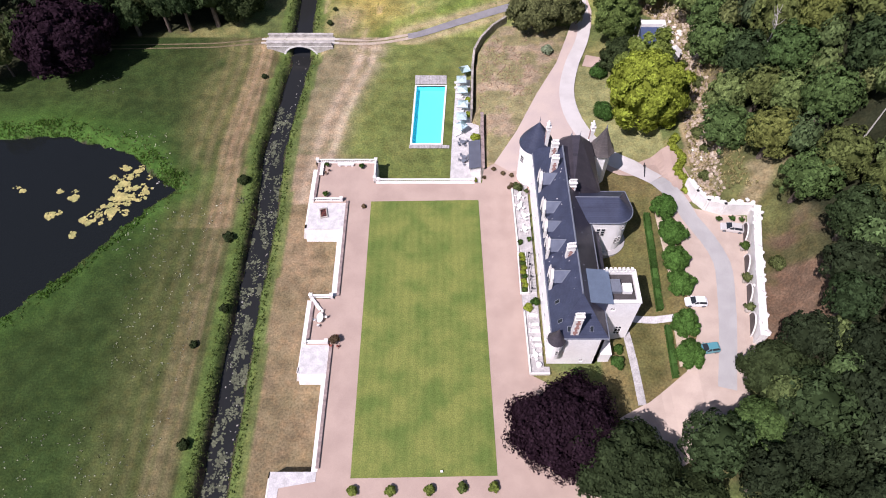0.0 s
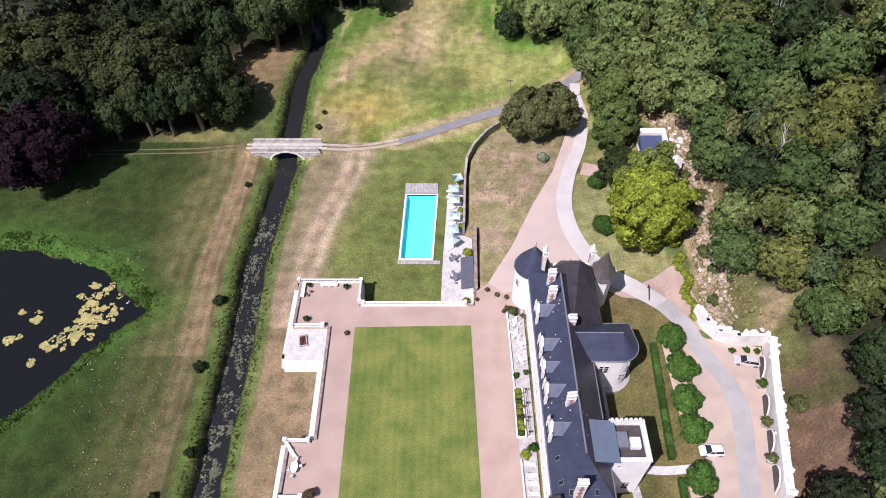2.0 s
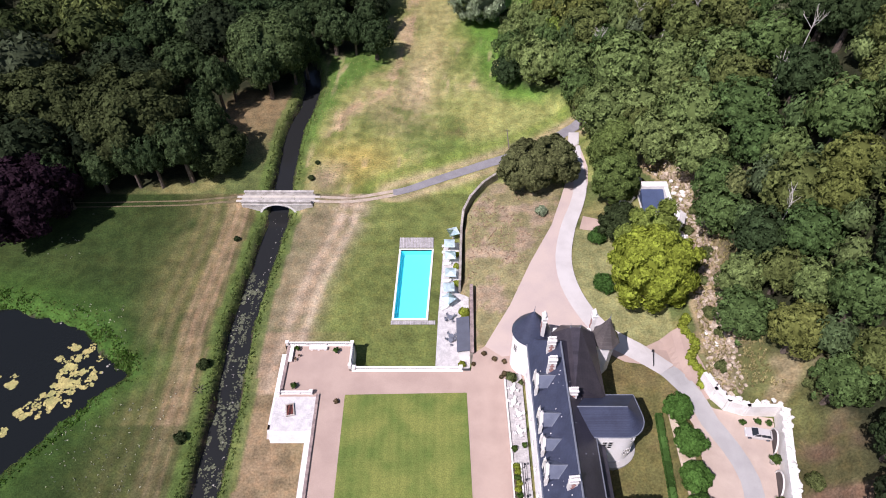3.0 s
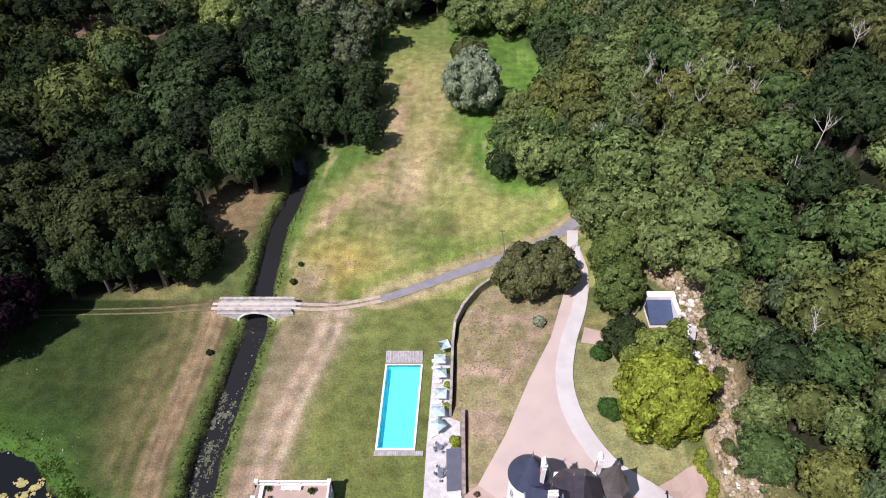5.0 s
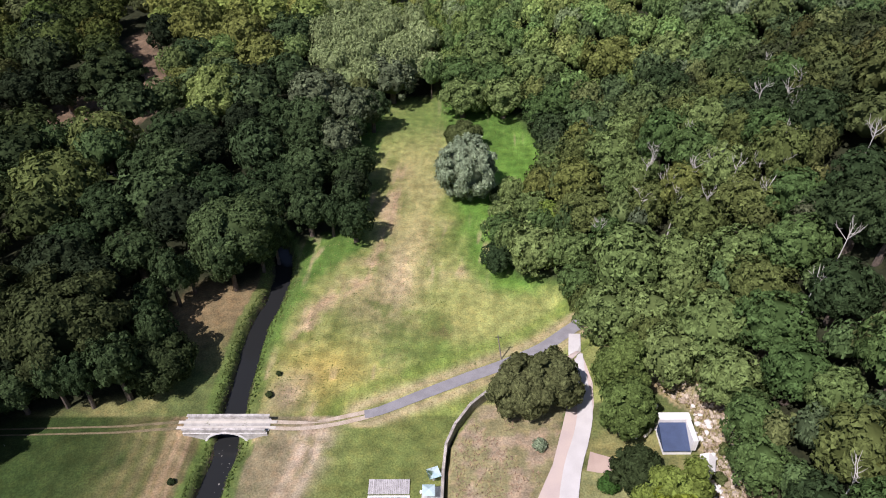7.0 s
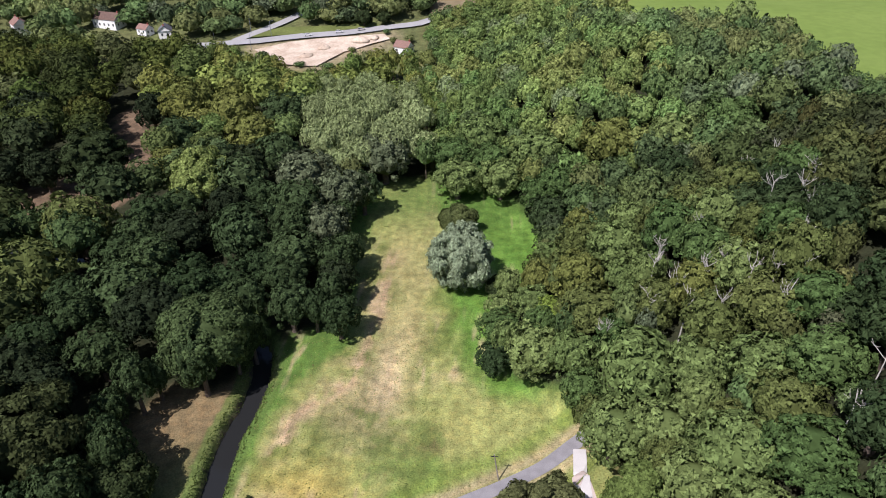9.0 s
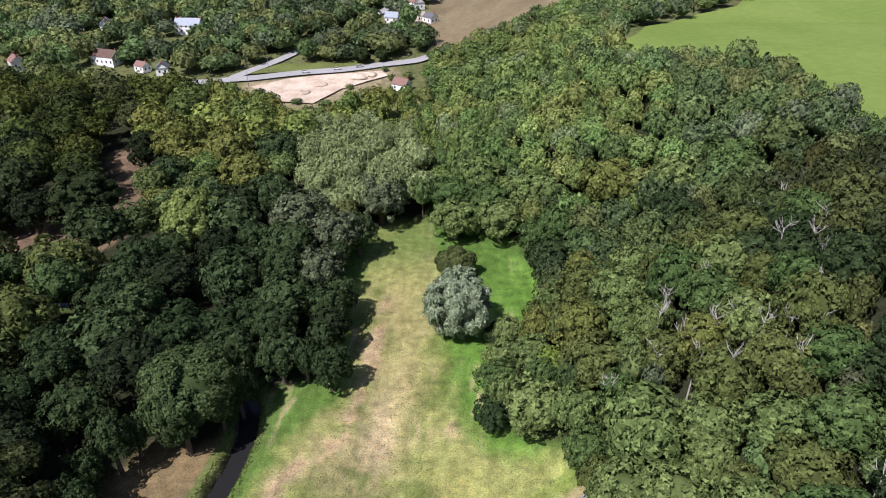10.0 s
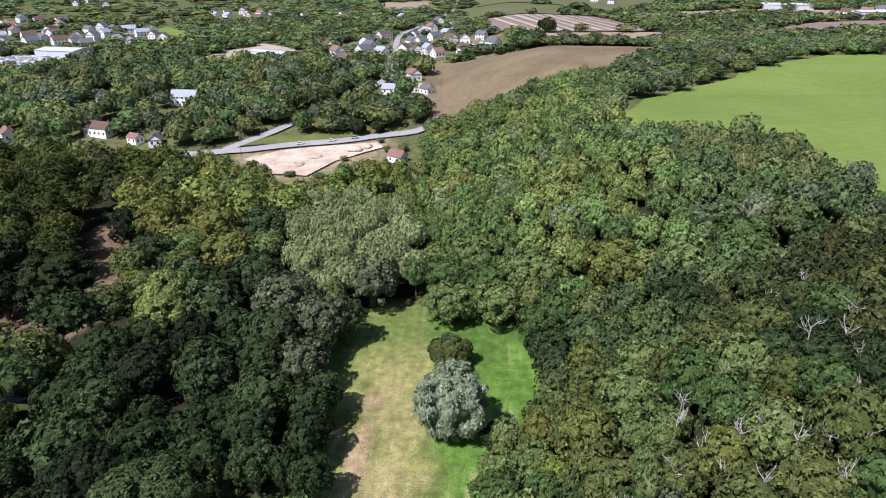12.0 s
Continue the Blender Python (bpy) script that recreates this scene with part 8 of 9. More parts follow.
BLADES = leaf_material("rank_grass", (0.15, 0.20, 0.06), (0.15, 0.20, 0.06), 0.4)
STRAW = leaf_material("straw_grass", (0.29, 0.255, 0.115), (0.29, 0.255, 0.115), 0.2)
tr = np.random.default_rng(77)
bank, dry = [], []
for k in range(3600):
    y = tr.uniform(10, 196)
    s = (1 if k % 2 else -1) * tr.uniform(2.0, 4.2)
    x = float(np.interp(y, [p[1] for p in STREAM[:15]], [p[0] for p in STREAM[:15]])) + s
    bank.append((x, y))
for k in range(1500):
    i = tr.integers(0, len(POND) - 4)
    u = tr.uniform()
    (x0, y0), (x1, y1) = POND[i], POND[i + 1]
    bank.append((x0 + (x1 - x0) * u + tr.normal(0.6, 1.6), y0 + (y1 - y0) * u + tr.normal(0.4, 1.6)))
rim = []
for k in range(1500):
    i = tr.integers(1, len(POND) - 4)
    u = tr.uniform()
    (x0, y0), (x1, y1) = POND[i], POND[i + 1]
    out = Vector((y1 - y0, x0 - x1)).normalized() * -tr.uniform(-0.3, 3.4)
    rim.append((x0 + (x1 - x0) * u + out.x, y0 + (y1 - y0) * u + out.y))
B = np.array(rim)
tufts("pond_sedge", [(a, b, c) for (a, b), c in zip(rim, land(B[:, 0], B[:, 1])) if c > WATER_LEVEL - 0.2 and ripple(a, b, 3.5, 17) > 0.42], leaf_material("sedge", (0.10, 0.19, 0.035), (0.10, 0.19, 0.035), 0.35), "bright green sedge round the pond", 8, 0.34)
B = np.array(bank)
Z = land(B[:, 0], B[:, 1])
tufts("bank_grass", [(x, y, z) for (x, y), z in zip(bank, Z) if z > WATER_LEVEL - 0.25], BLADES, "rank green grass and nettles on the banks", 1, 0.26)
M = np.stack([tr.uniform(-32, 40, 11000), tr.uniform(143, 285, 11000)], 1)
M = M[(signed(M[:, 0], M[:, 1], LEFT_WOOD) < -1) & (signed(M[:, 0], M[:, 1], RIGHT_WOOD) < -1) & (away(M[:, 0], M[:, 1], [(-9, 141.2), (3, 146.4), (12.9, 151.2), (29.5, 159.4), (46, 172)]) > 2.5)]
Z = land(M[:, 0], M[:, 1])
green = (ripples(M[:, 0], M[:, 1], 14, 12) > 0.55) | (M[:, 0] > np.interp(M[:, 1], [150, 170, 186, 205, 215, 250, 275], [40, 22, 12, 10, 9, 16, 12]))
slope = np.stack([tr.uniform(49, 60, 2600), tr.uniform(80, 142, 2600)], 1)
slope = slope[np.abs(slope[:, 0] - np.interp(slope[:, 1], FOOT_Y, FOOT_X) - 2) < 4]
tufts("slope_scrub", [(a, b, c) for (a, b), c in zip(slope, land(slope[:, 0], slope[:, 1]))], STRAW, "dry scrub and bracken among the rocks", 4, 0.45)
RUSSET = leaf_material("russet_bracken", (0.42, 0.29, 0.21), (0.42, 0.29, 0.21), 0.3)
heath = np.stack([tr.uniform(7, 30, 2600), tr.uniform(96, 142, 2600)], 1)
heath = heath[inside(heath[:, 0], heath[:, 1], [(9, 97), (12, 98), (27, 128), (30, 140), (17, 142), (8.5, 129), (8, 112)]) & (ripples(heath[:, 0], heath[:, 1], 9, 15) > 0.47)]
tufts("slope_bracken", [(a, b, c) for (a, b), c in zip(heath, land(heath[:, 0], heath[:, 1]))], RUSSET, "russet dead bracken on the dry slope", 5, 0.2)
bloom = np.stack([tr.uniform(-100, -46, 2600), tr.uniform(20, 134, 2600)], 1)
bloom = bloom[(signed(bloom[:, 0], bloom[:, 1], POND) < -2) & (signed(bloom[:, 0], bloom[:, 1], LEFT_WOOD) < -2) & (ripples(bloom[:, 0], bloom[:, 1], 16, 41) > 0.54)]
tufts("meadow_flowers", [(a, b, c) for (a, b), c in zip(bloom, land(bloom[:, 0], bloom[:, 1]))], leaf_material("pale_umbels", (0.55, 0.55, 0.40), (0.55, 0.55, 0.40), 0.3), "pale flowering weeds in the west meadow", 6, 0.2)
tufts("meadow_straw", [(a, b, c) for (a, b), c, g in zip(M, Z, green) if not g], STRAW, "tall straw-dry meadow grass", 2, 0.15)
tufts("meadow_green", [(a, b, c) for (a, b), c, g in zip(M, Z, green) if g], BLADES, "tall green meadow herbs", 3, 0.16)
for k, (x, y, r) in enumerate(((-42.7, 92.2, 1.2), (-43.1, 77.2, 1.2), (-40.9, 60.8, 0.9), (-45.0, 53.5, 0.7), (-42.7, 35.1, 1.0), (-43.3, 125.4, 0.7), (-29.5, 146, 0.8), (-28.6, 152, 0.6))):
    clump("meadow_bush", "small round dark green bush in the meadow", DEEP, x, y, height(x, y), r, r * 1.3, 380, 0.16, 200 + k, group="bushes in the meadow")
clump("pampas_bush", "pale feathery grass bush on the dry slope", SILVER, 25.0, 130.6, height(25, 130.6), 1.5, 1.6, 380, 0.2, 210)
lg = thing("fallen_wood", "heap of bleached fallen branches by the stream", "branches", (-42.4, 87.0, height(-42.4, 87)))
for k in range(7):
    a = 0.9 * k
    part("branch", tube([(0.4 * math.cos(a), 0.4 * math.sin(a), 0.1), (0.8 * math.cos(a + 0.2), 0.8 * math.sin(a + 0.2), 0.4), (1.2 * math.cos(a), 1.2 * math.sin(a), 0.25)], [0.09, 0.06, 0.03], 5), BARK, lg)


# ---- the far country ----
CROP = material("green_crop", (0.17, 0.235, 0.055), 0.95, vary=0.10, size=0.02, fine=0.25, second=(0.145, 0.21, 0.045), spec=0.1)
STUBBLE = material("brown_stubble", (0.215, 0.175, 0.102), 0.95, vary=0.16, size=0.025, fine=0.3, second=(0.160, 0.125, 0.072), spec=0.1)
TANFIELD = material("tan_field", (0.33, 0.26, 0.18), 0.95, vary=0.12, size=0.02, fine=0.2, spec=0.1)
PINKFIELD = material("pinkish_ploughland", (0.24, 0.185, 0.155), 0.95, vary=0.12, size=0.03, fine=0.2, spec=0.1)
PALESTRIP = material("pale_straw_rows", (0.42, 0.36, 0.28), 0.95, vary=0.12, size=0.05, fine=0.4, spec=0.1)
OLIVEFIELD = material("olive_pasture", (0.125, 0.135, 0.060), 0.95, vary=0.12, size=0.02, fine=0.2, spec=0.1)
SAND = material("pale_sand_works", (0.60, 0.50, 0.39), 0.95, vary=0.2, size=0.12, fine=1.0, second=(0.46, 0.36, 0.27), spec=0.1)
GRASSY = material("verge_grass", (0.14, 0.165, 0.05), 0.95, vary=0.2, size=0.1, fine=1.0, spec=0.1)
FARROAD = material("far_road_asphalt", (0.33, 0.325, 0.32), 0.9, vary=0.1, size=0.1, fine=1)
SHEET = material("white_roof_sheet", (0.55, 0.58, 0.62), 0.5, vary=0.06, size=0.05, fine=0.5)
TILES = material("brown_roof_tiles", (0.14, 0.085, 0.065), 0.9, vary=0.2, size=0.8, fine=4)
REDTILES = material("red_roof_tiles", (0.25, 0.145, 0.115), 0.9, vary=0.2, size=0.8, fine=4)
GREYTILES = material("grey_roof_slates", (0.13, 0.135, 0.15), 0.8, vary=0.2, size=0.8, fine=4)
FIELDS = [
    ("green_field", [(106, 408), (117, 433), (150, 462), (186, 487), (198, 507), (237, 532), (277, 555), (420, 570), (560, 460), (460, 250), (260, 230), (196, 215), (142, 262), (136, 283), (133, 304), (124, 323), (112, 336), (88, 352), (90, 380)], CROP, "bright green crop field on the hill"),
    ("brown_field", [(2, 500), (1, 673), (66, 630), (120, 604), (172, 600), (153, 546), (100, 490), (84, 479), (55, 482), (20, 500)], STUBBLE, "brown stubble field beyond the wood"),
    ("tan_field", [(80, 642), (91, 733), (225, 736), (191, 630), (160, 612)], TANFIELD, "tan harvested field"),
    ("striped_field", [(71, 957), (62, 840), (94, 740), (214, 744), (200, 866), (184, 900)], PINKFIELD, "pinkish ploughed field with straw rows"),
    ("olive_field", [(23, 1240), (178, 1084), (196, 905), (75, 964), (47, 925)], OLIVEFIELD, "olive-green pasture"),
    ("olive_field", [(70, 1215), (77, 1700), (420, 1600), (364, 1176), (297, 1013), (200, 910), (182, 1096)], OLIVEFIELD, "far olive-green pasture"),
    ("tan_field", [(-112, 1394), (10, 1445), (10, 1240), (-53, 1123)], TANFIELD, "far tan field"),
    ("sand_works", [(-98, 450), (-79, 461), (-60, 466), (-25, 472), (-21, 465), (-33, 457), (-46, 446), (-58, 421), (-76, 424)], SAND, "bare pale sand of a building site"),
    ("verge", [(-106, 467), (-89, 482), (-63, 484), (-32, 492), (-28, 484), (-60, 475), (-81, 471)], GRASSY, "mown green verge beside the road"),
    ("pale_field", [(-212, 634), (-166, 775), (-126, 740), (-116, 703), (-147, 676), (-182, 630)], PALESTRIP, "pale dry field among trees"),
    ("pale_field", [(-136, 622), (-126, 666), (-116, 666), (-116, 626)], PALESTRIP, "small pale dry field among trees"),
    ("car_park", [(-420, 620), (-373, 690), (-317, 708), (-296, 690), (-298, 613), (-330, 600)], CONCRETE, "wide grey car park"),
    ("green_meadow", [(-340, 883), (-317, 930), (-252, 845), (-259, 776)], CROP, "bright green meadow by the village"),
    ("industrial_ground", [(276, 855), (287, 950), (415, 1000), (568, 965), (600, 900), (506, 850), (387, 920), (349, 892)], TANFIELD, "bare ground of a trading estate"),
    ("ploughland", [(300, 740), (413, 825), (520, 855), (560, 760), (443, 750), (331, 708)], PINKFIELD, "pinkish ploughed field on the plateau"),
]
for name, outline, mat, label in FIELDS:
    drape(name, outline, mat, label, "field", lift=0.9, step=14)
for k in range(9):
    a, b = k / 9 + 0.02, k / 9 + 0.06
    if k in (2, 5):
        b += 0.02
    def edge_at(u, far):
        x0, y0, x1, y1 = (74, 945, 180, 896) if far else (96, 744, 212, 748)
        return (x0 + (x1 - x0) * u, y0 + (y1 - y0) * u)
    drape("straw_row", [edge_at(a, 0), edge_at(b, 0), edge_at(b, 1), edge_at(a, 1)], PALESTRIP, "pale row of straw on ploughland", "field", lift=1.3, step=14)
ROADS = [([(-140, 456), (-127, 456), (-111, 460), (-99, 462), (-74, 469), (-48, 474), (-27, 481), (-4, 488), (10, 500)], 7.0, FARROAD), ([(-112, 462), (-102, 474), (-90, 488), (-74, 512), (-49, 544), (-40, 568), (-30, 592), (-28, 644), (-28, 709), (-31, 777), (-29, 853), (-1, 991), (32, 1190), (60, 1600)], 6.0, FARROAD)]
for line, w, mat in ROADS:
    ribbon("road", line, [w] * len(line), mat, "pale grey road to the village", "road", lift=1.0, step=8)
for k, (x, y, r, h) in enumerate(((-38, 462, 6, 2.6), (-58, 452, 4.5, 1.8), (-66, 438, 5, 1.6), (-30, 466, 4, 1.8))):
    heap = np.random.default_rng(900 + k)
    bm = lathe([(r, -0.3), (r * 0.8, h * 0.35), (r * 0.45, h * 0.8), (r * 0.15, h), (0, h * 1.02)], 14, squash=0.7, start=0.4 * k)
    for v in bm.verts:
        v.co += Vector(heap.normal(0, 0.22, 3))
    o = tagged(finish("earth_mound", bm, SAND, smooth_shade=True), "heap of pale sand on a building site", "heap", "spoil heaps")
    o.matrix_basis = pose(x, y, height(x, y) + 0.9, 0, 0, 25 * k)
drape("house_plot", [(-10, 548), (14, 540), (12, 556), (-2, 585), (-14, 580)], PALESTRIP, "pale dry garden round a house", "garden", lift=0.8, step=10)
drape("house_plot", [(-164, 448), (-148, 446), (-140, 458), (-160, 466)], GRASSY, "green front garden of a house", "garden", lift=0.9, step=8)


def village_house(x, y, turn, w, l, h, roof, label, chimneys=1, extra=False):
    """A plain house: walls with windows, a pitched roof, chimneys."""
    root = thing("village_house", label, "house", (x, y, height(x, y) + 0.3), turn, "village houses")
    rise = w * 0.42
    bm = bmesh.new()
    box(bm, -w / 2, -l / 2, -1.5, w / 2, l / 2, h)
    part("wall", bm, WALLS, root)
    o = 0.4
    A, B = [(-w / 2 - o, -l / 2 - o, h), (w / 2 + o, -l / 2 - o, h), (w / 2 + o, l / 2 + o, h), (-w / 2 - o, l / 2 + o, h)], [(0, -l / 2 - o, h + rise), (0, l / 2 + o, h + rise)]
    part("roof", roof_mesh([(A[0], B[0], B[1], A[3]), (A[1], A[2], B[1], B[0]), (A[0], A[3], A[2], A[1])]), roof, root)
    part("gable", roof_mesh([((-w / 2, -l / 2, h), (w / 2, -l / 2, h), (0, -l / 2, h + rise - 0.3))]), WALLS, root)
    part("gable", roof_mesh([((-w / 2, l / 2, h), (0, l / 2, h + rise - 0.3), (w / 2, l / 2, h))]), WALLS, root)
    for k in range(chimneys):
        yy = -l / 2 + 0.6 if k == 0 else l / 2 - 0.6
        part("chimney", box(bmesh.new(), -0.35, yy - 0.3, h + rise - 0.6, 0.35, yy + 0.3, h + rise + 1.0), BRICK, root)
    n = max(2, int(l / 3.2))
    for s in (-1, 1):
        for k in range(n):
            yy = -l / 2 + l * (k + 0.5) / n
            for zz in ((1.0, 3.8) if h > 4.5 else (1.0,)):
                part("window", box(bmesh.new(), s * (w / 2 + 0.02) - 0.03, yy - 0.5, zz, s * (w / 2 + 0.02) + 0.03, yy + 0.5, zz + 1.4), GLASS, root, "dark window")
    for xx in (-w * 0.22, w * 0.22):
        part("window", box(bmesh.new(), xx - 0.5, -l / 2 - 0.05, 1.0, xx + 0.5, -l / 2 - 0.01, 2.4), GLASS, root, "dark window")
    return root


HOUSES = [(-194, 486, 70, 9, 17, 4.5, 2, "long white house with brown tiled roof"), (-155, 471, 15, 7, 9, 3.6, 1, "small white house with grey roof"), (-168, 474, 60, 6, 8, 3.2, 0, "small house with red tiled roof"), (-160, 540, 85, 10, 17, 5.0, 3, "large white house with pale slate roof"), (-218, 545, 20, 8, 10, 4.2, 1, "white gabled house among trees"), (-12, 447, 60, 7.5, 9, 3.4, 0, "white house with pink tiled roof at the wood's edge"), (-8, 598, 25, 9, 11, 4.6, 0, "white house with red roof above the field"), (3, 560, 40, 7, 9, 3.6, 1, "white gabled house with grey roof"), (-24, 562, 80, 8, 9, 3.2, 3, "low house with pale roof"), (-246, 480, 40, 8, 11, 3.8, 0, "house with red roof among trees")]
ROOFS = [REDTILES, GREYTILES, TILES, material("pale_slate_roof", (0.33, 0.37, 0.42), 0.7, vary=0.1, size=0.6, fine=4)]
for x, y, turn, w, l, h, r, label in HOUSES:
    village_house(x, y, turn, w, l, h, ROOFS[r], label, 2 if l > 10 else 1)
vr = random.Random(31)
CHURCH_END = [(7, 803), (0, 710), (-9, 699), (-19, 712), (9, 695), (-18, 768), (-60, 768), (-89, 721), (-58, 699), (-51, 732), (-71, 650), (24, 790), (55, 772), (49, 715), (35, 768), (27, 923), (13, 955), (-9, 864), (3, 893), (-14, 818), (-4, 760), (40, 1031), (62, 700), (20, 840), (-44, 800), (-40, 700), (36, 700), (18, 745), (-76, 690)]
RIVER_END = [(-530, 996), (-500, 980), (-496, 914), (-471, 980), (-380, 867), (-345, 806), (-348, 828), (-361, 880), (-329, 750), (-396, 793), (-414, 805), (-388, 763), (-418, 771), (-367, 771), (-312, 840), (-291, 825), (-309, 862), (-274, 805), (-428, 868), (-368, 815), (-319, 793), (-457, 857), (-522, 940), (-350, 775), (-440, 800), (-405, 840), (-470, 900), (-445, 930), (-385, 900), (-335, 870), (-300, 780)]
HILL_END = [(-314, 1104), (-283, 1054), (-290, 1083), (-282, 1136), (-254, 1063), (-233, 1026), (-216, 1038), (-245, 1103), (-262, 1088), (-300, 1070), (-170, 1034), (-120, 1060), (-631, 1334), (-647, 1419), (-601, 1366), (-560, 1290), (-39, 1006), (-50, 956), (244, 1150), (264, 1109), (388, 1134), (382, 1082), (424, 1161), (486, 897), (515, 905), (552, 941), (454, 864)]
SPOTS = CHURCH_END + RIVER_END + HILL_END
for x, y in SPOTS:
    r = vr.choice((1, 1, 2, 2, 0, 3, 1))
    village_house(x + vr.uniform(-3, 3), y + vr.uniform(-3, 3), vr.uniform(-60, 60), vr.uniform(8, 10.5), vr.uniform(9.5, 15), vr.uniform(3.8, 6.2), ROOFS[r], ("white village house with red roof", "white village house with grey slate roof", "white village house with brown roof", "white village house with pale roof")[r])


def hall(x, y, turn, w, l, h, label):
    root = thing("industrial_hall", label, "hall", (x, y, height(x, y) + 0.5), turn, "industrial halls")
    part("wall", box(bmesh.new(), -w / 2, -l / 2, -1, w / 2, l / 2, h), SHEET, root)
    part("roof", roof_mesh([((-w / 2 - 0.5, -l / 2 - 0.5, h), (0, -l / 2 - 0.5, h + w * 0.06), (0, l / 2 + 0.5, h + w * 0.06), (-w / 2 - 0.5, l / 2 + 0.5, h)), ((0, -l / 2 - 0.5, h + w * 0.06), (w / 2 + 0.5, -l / 2 - 0.5, h), (w / 2 + 0.5, l / 2 + 0.5, h), (0, l / 2 + 0.5, h + w * 0.06)), ((-w / 2 - 0.5, -l / 2 - 0.5, h), (w / 2 + 0.5, -l / 2 - 0.5, h), (0, -l / 2 - 0.5, h + w * 0.06)), ((-w / 2 - 0.5, l / 2 + 0.5, h), (0, l / 2 + 0.5, h + w * 0.06), (w / 2 + 0.5, l / 2 + 0.5, h))]), SHEET, root, "white sheet roof")
    part("door", box(bmesh.new(), -w * 0.35, -l / 2 - 0.06, -0.5, w * 0.35, -l / 2 - 0.01, h * 0.7), GREYTILES, root, "grey roller doors")


hall(-322, 700, 75, 26, 40, 5, "long white market hall beside the car park")
hall(462, 1000, 80, 30, 60, 6, "long white industrial hall with blue-grey front")
hall(510, 892, 85, 24, 36, 6, "broad white industrial hall with flat front")
hall(585, 850, 80, 28, 40, 7, "broad white industrial hall with flat front")
hall(358, 1050, 60, 16, 26, 5, "small white industrial building")
hall(-134, 690, 55, 14, 50, 4, "long low white greenhouse")
cr = random.Random(12)
bm = bmesh.new()
for i in range(12):
    for j in range(14):
        if cr.random() < 0.25:
            continue
        x, y = -395 + j * 6.2 + i * 1.0, 634 + i * 5.4 + j * 1.6
        if not inside(x, y, [(-420, 620), (-373, 690), (-340, 690), (-300, 680), (-298, 613), (-330, 600)]):
            continue
        box(bm, x - 2.0, y - 0.9, height(x, y) + 0.9, x + 2.0, y + 0.9, height(x, y) + 1.9)
        box(bm, x - 1.1, y - 0.8, height(x, y) + 1.9, x + 1.0, y + 0.8, height(x, y) + 2.4)
tagged(finish("far_parked_cars", bm, material("far_car_paint", (0.5, 0.5, 0.52), 0.4, vary=0.1, island=0.6)), "rows of far parked cars", "cars", kind="stuff")


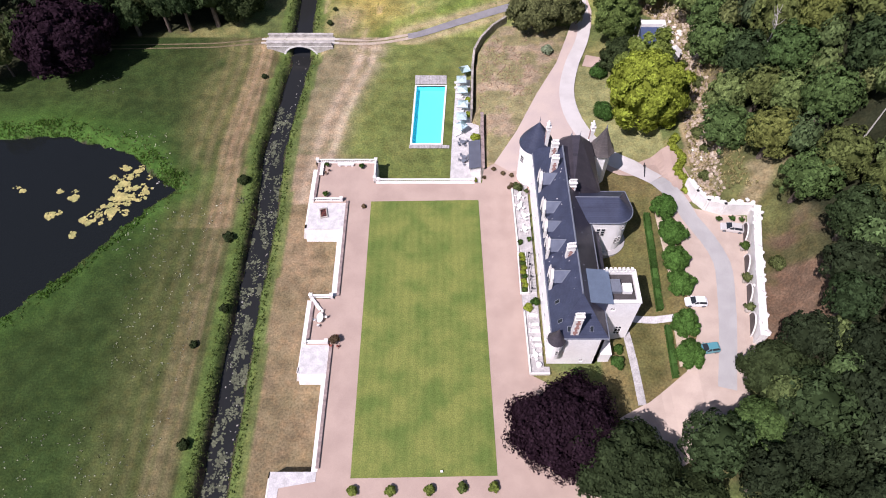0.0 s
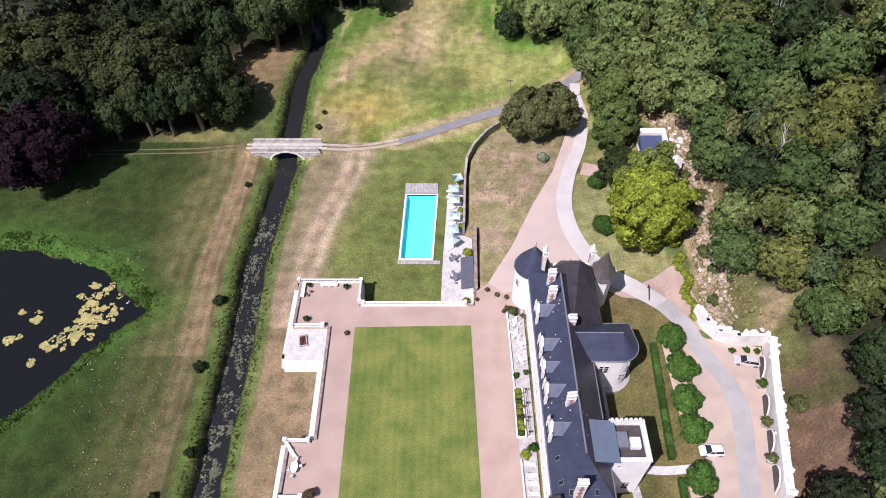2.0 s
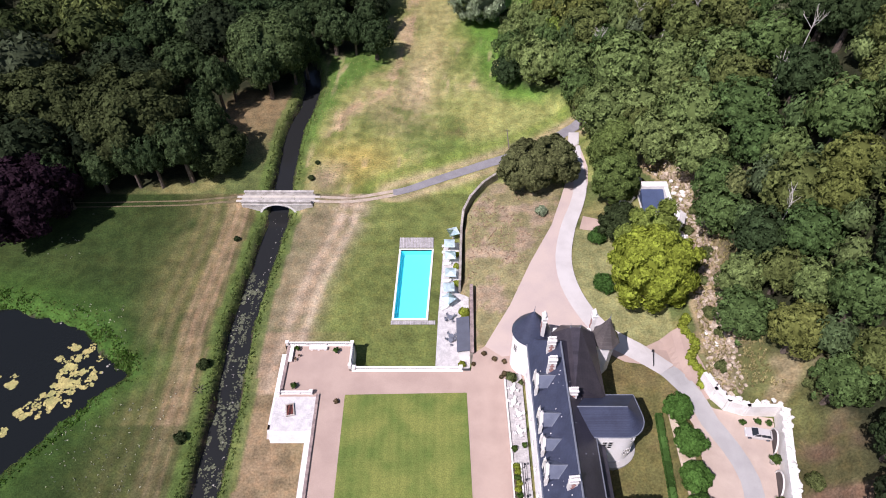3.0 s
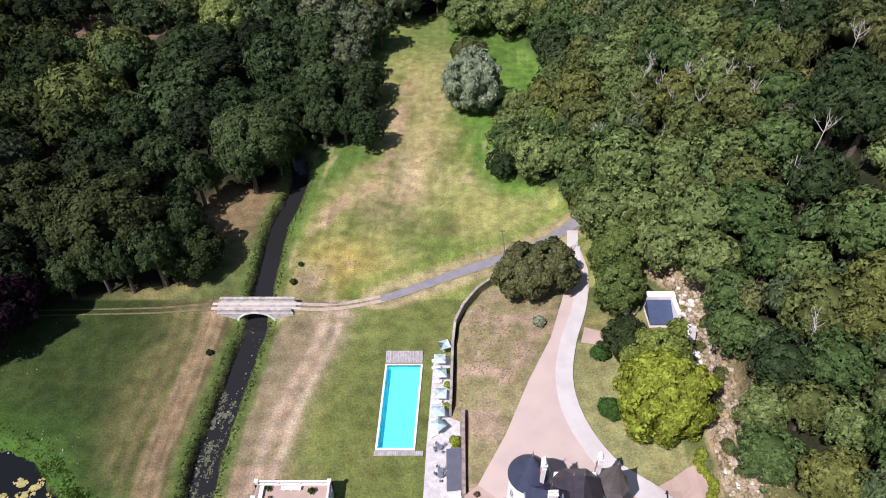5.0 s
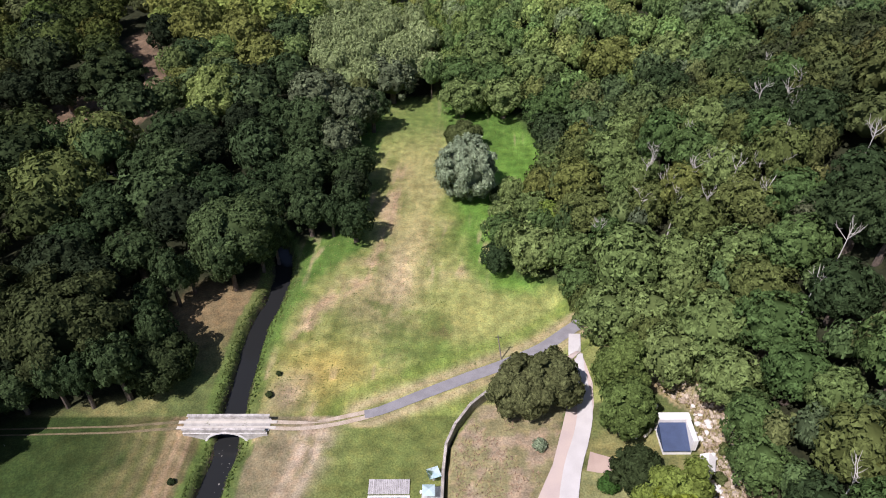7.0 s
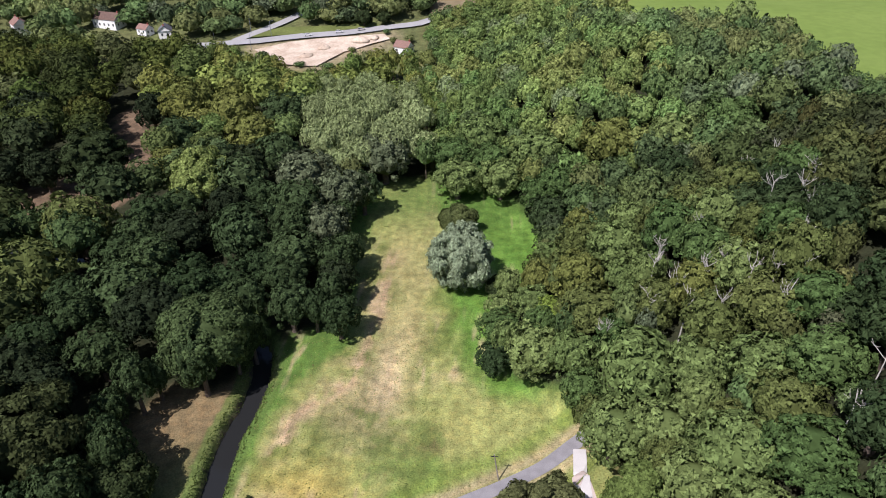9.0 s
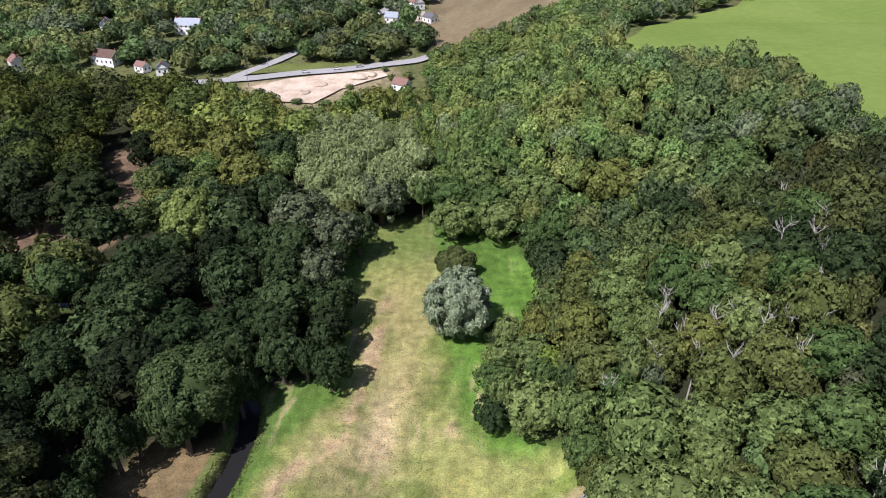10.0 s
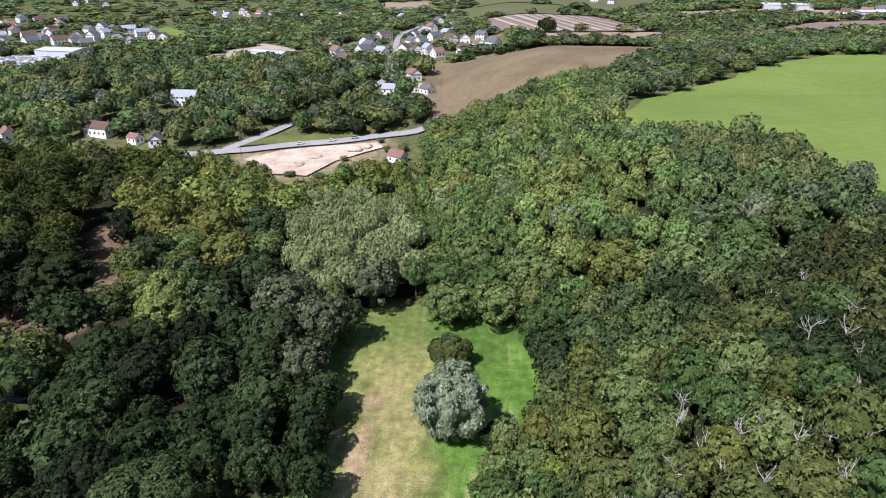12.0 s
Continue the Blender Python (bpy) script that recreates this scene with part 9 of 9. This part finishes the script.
def far_woods():
    """Trees of the far valley, villages and plateau, in two steps of distance."""
    rng = np.random.default_rng(44)
    shapes = [(crown_arrays(np.random.default_rng(400 + k), 44, 0.26, 60, 1.25 + 0.1 * k, ICO1, 0.2), 1.25 + 0.1 * k) for k in range(4)]
    close = [(crown_arrays(np.random.default_rng(440 + k), 150, 0.15, 60, 1.3 + 0.15 * k, ICO1, 0.15), 1.3 + 0.15 * k) for k in range(4)]
    plain = [(crown_arrays(np.random.default_rng(420 + k), 26, 0.36, 60, 1.2 + 0.15 * k, ICO1, 0.2), 1.2 + 0.15 * k) for k in range(3)]
    items = []
    houses = np.array([(h[0], h[1]) for h in HOUSES] + SPOTS + [(-322, 700), (-335, 696), (-308, 704), (-134, 690), (-152, 680), (-118, 702)])
    keep_out = [f[1] for f in FIELDS]
    for step, y0, y1, pool in ((12.4, 425, 640, close), (13.4, 640, 1000, shapes), (24.0, 1000, 1750, plain)):
        y = y0
        while y < y1:
            half = 0.60 * y + 40
            x = -half
            while x < half:
                px, py = x + rng.uniform(-0.4, 0.4) * step, y + rng.uniform(-0.4, 0.4) * step
                x += step
                if signed(px, py, LEFT_WOOD) > -3 or signed(px, py, RIGHT_WOOD) > -3:
                    continue
                if any(inside(px, py, k) for k in keep_out) or min(float(away(px, py, r[0])) for r in ROADS) < (5.5 if 492 < py < 640 else 8):
                    continue
                if np.any((np.abs(houses[:10, 0] - px) < 11) & (houses[:10, 1] - py > 0) & (houses[:10, 1] - py < 30)):
                    continue
                if np.min(np.hypot(houses[:, 0] - px, houses[:, 1] - py)) < (13 if py < 640 else 15):
                    continue
                # sparse gardens round the village, closed woods elsewhere
                if 640 < py < 900 and -80 < px < 80 and rng.uniform() < 0.5 or py > 735 and px < -240 and rng.uniform() < 0.72 or py > 1000 and rng.uniform() < 0.3:
                    continue
                scrub = inside(px, py, [(-14, 470), (2, 500), (38, 490), (56, 480), (60, 448), (32, 462), (8, 470)]) or inside(px, py, [(-165, 428), (-135, 404), (-95, 412), (-62, 388), (-44, 380), (-20, 398), (-6, 410), (-2, 440), (-10, 466), (12, 500), (-20, 496), (-60, 482), (-90, 480), (-110, 470), (-165, 458)])
                if -93 < px < 0 and 474 < py < 484:
                    continue
                (shape, tall), r = pool[int(rng.integers(0, len(pool)))], rng.uniform(0.48, 0.78) * step
                up = rng.uniform(9.5, 15.5) if step < 14 else rng.uniform(9, 14)
                if py > 640:
                    up *= 0.62
                if px > 180 and py < 660 or px > 60 and 470 < py < 620:
                    up *= 0.65
                if scrub:
                    r, up = rng.uniform(2.2, 4.0), rng.uniform(2.5, 5.5)
                tone = GREENS[int(rng.integers(0, 8))] * rng.uniform(0.8, 1.25) * (0.8 + 0.7 * ripples(px, py, 120, 31))
                items.append((shape, (px, py, height(px, py) + 0.05 * up), r, 0.95 * up / tall, rng.uniform(0, 6.28), tone))
            y += step
    merged("far_woods", items, WOODS, "far woods and garden trees round the villages")


far_woods()
for k, (x, y, r, h) in enumerate(((112, 735, 9, 12), (88, 630, 8, 9), (-38, 484, 5, 9), (-26, 487, 4, 7))):
    make_tree("lone dark green tree in open land", DEEP, x, y, r, h, clear=0.08, cards=500, leaf=0.9, lobes=9, seed=600 + k, z=height(x, y) + 0.5)
for k in range(16):
    u = k / 15
    x, y = 60 + 120 * u, 636 - 24 * u
    make_tree("dark hedgerow tree between two fields", DEEP, x, y, 4.2 + (k * 3) % 3, 5 + (k * 5) % 4, clear=0.03, cards=200, leaf=0.8, lobes=12, seed=620 + k, group="hedgerow trees", z=height(x, y))
for k, (x, y) in enumerate(((-92, 470), (-106, 478), (-100, 452), (-125, 466))):
    p = thing("street_lamp", "tall grey street lamp beside the road", "lamp", (x, y, height(x, y)), 30 * k, "street lamps")
    part("post", tube([(0, 0, 0), (0, 0, 9)], [0.16, 0.08], 6), LEAD, p)
    part("arm", tube([(0, 0, 9), (1.6, 0, 9.3)], [0.07, 0.05], 5), LEAD, p)
    part("lamp_head", box(bmesh.new(), 1.3, -0.2, 9.25, 2.1, 0.2, 9.4), LEAD, p)
for k, (x, y, c) in enumerate(((-52, 473.5, 0), (-39, 477.5, 1), (-70, 469, 0))):
    car(x, y, height(x, y) + 1.1, -72, bpy.data.materials["white_car_paint"] if c == 0 else bpy.data.materials["silver_car_paint"], "light-coloured van on the far road" if c == 0 else "silver car on the far road", 4.6)
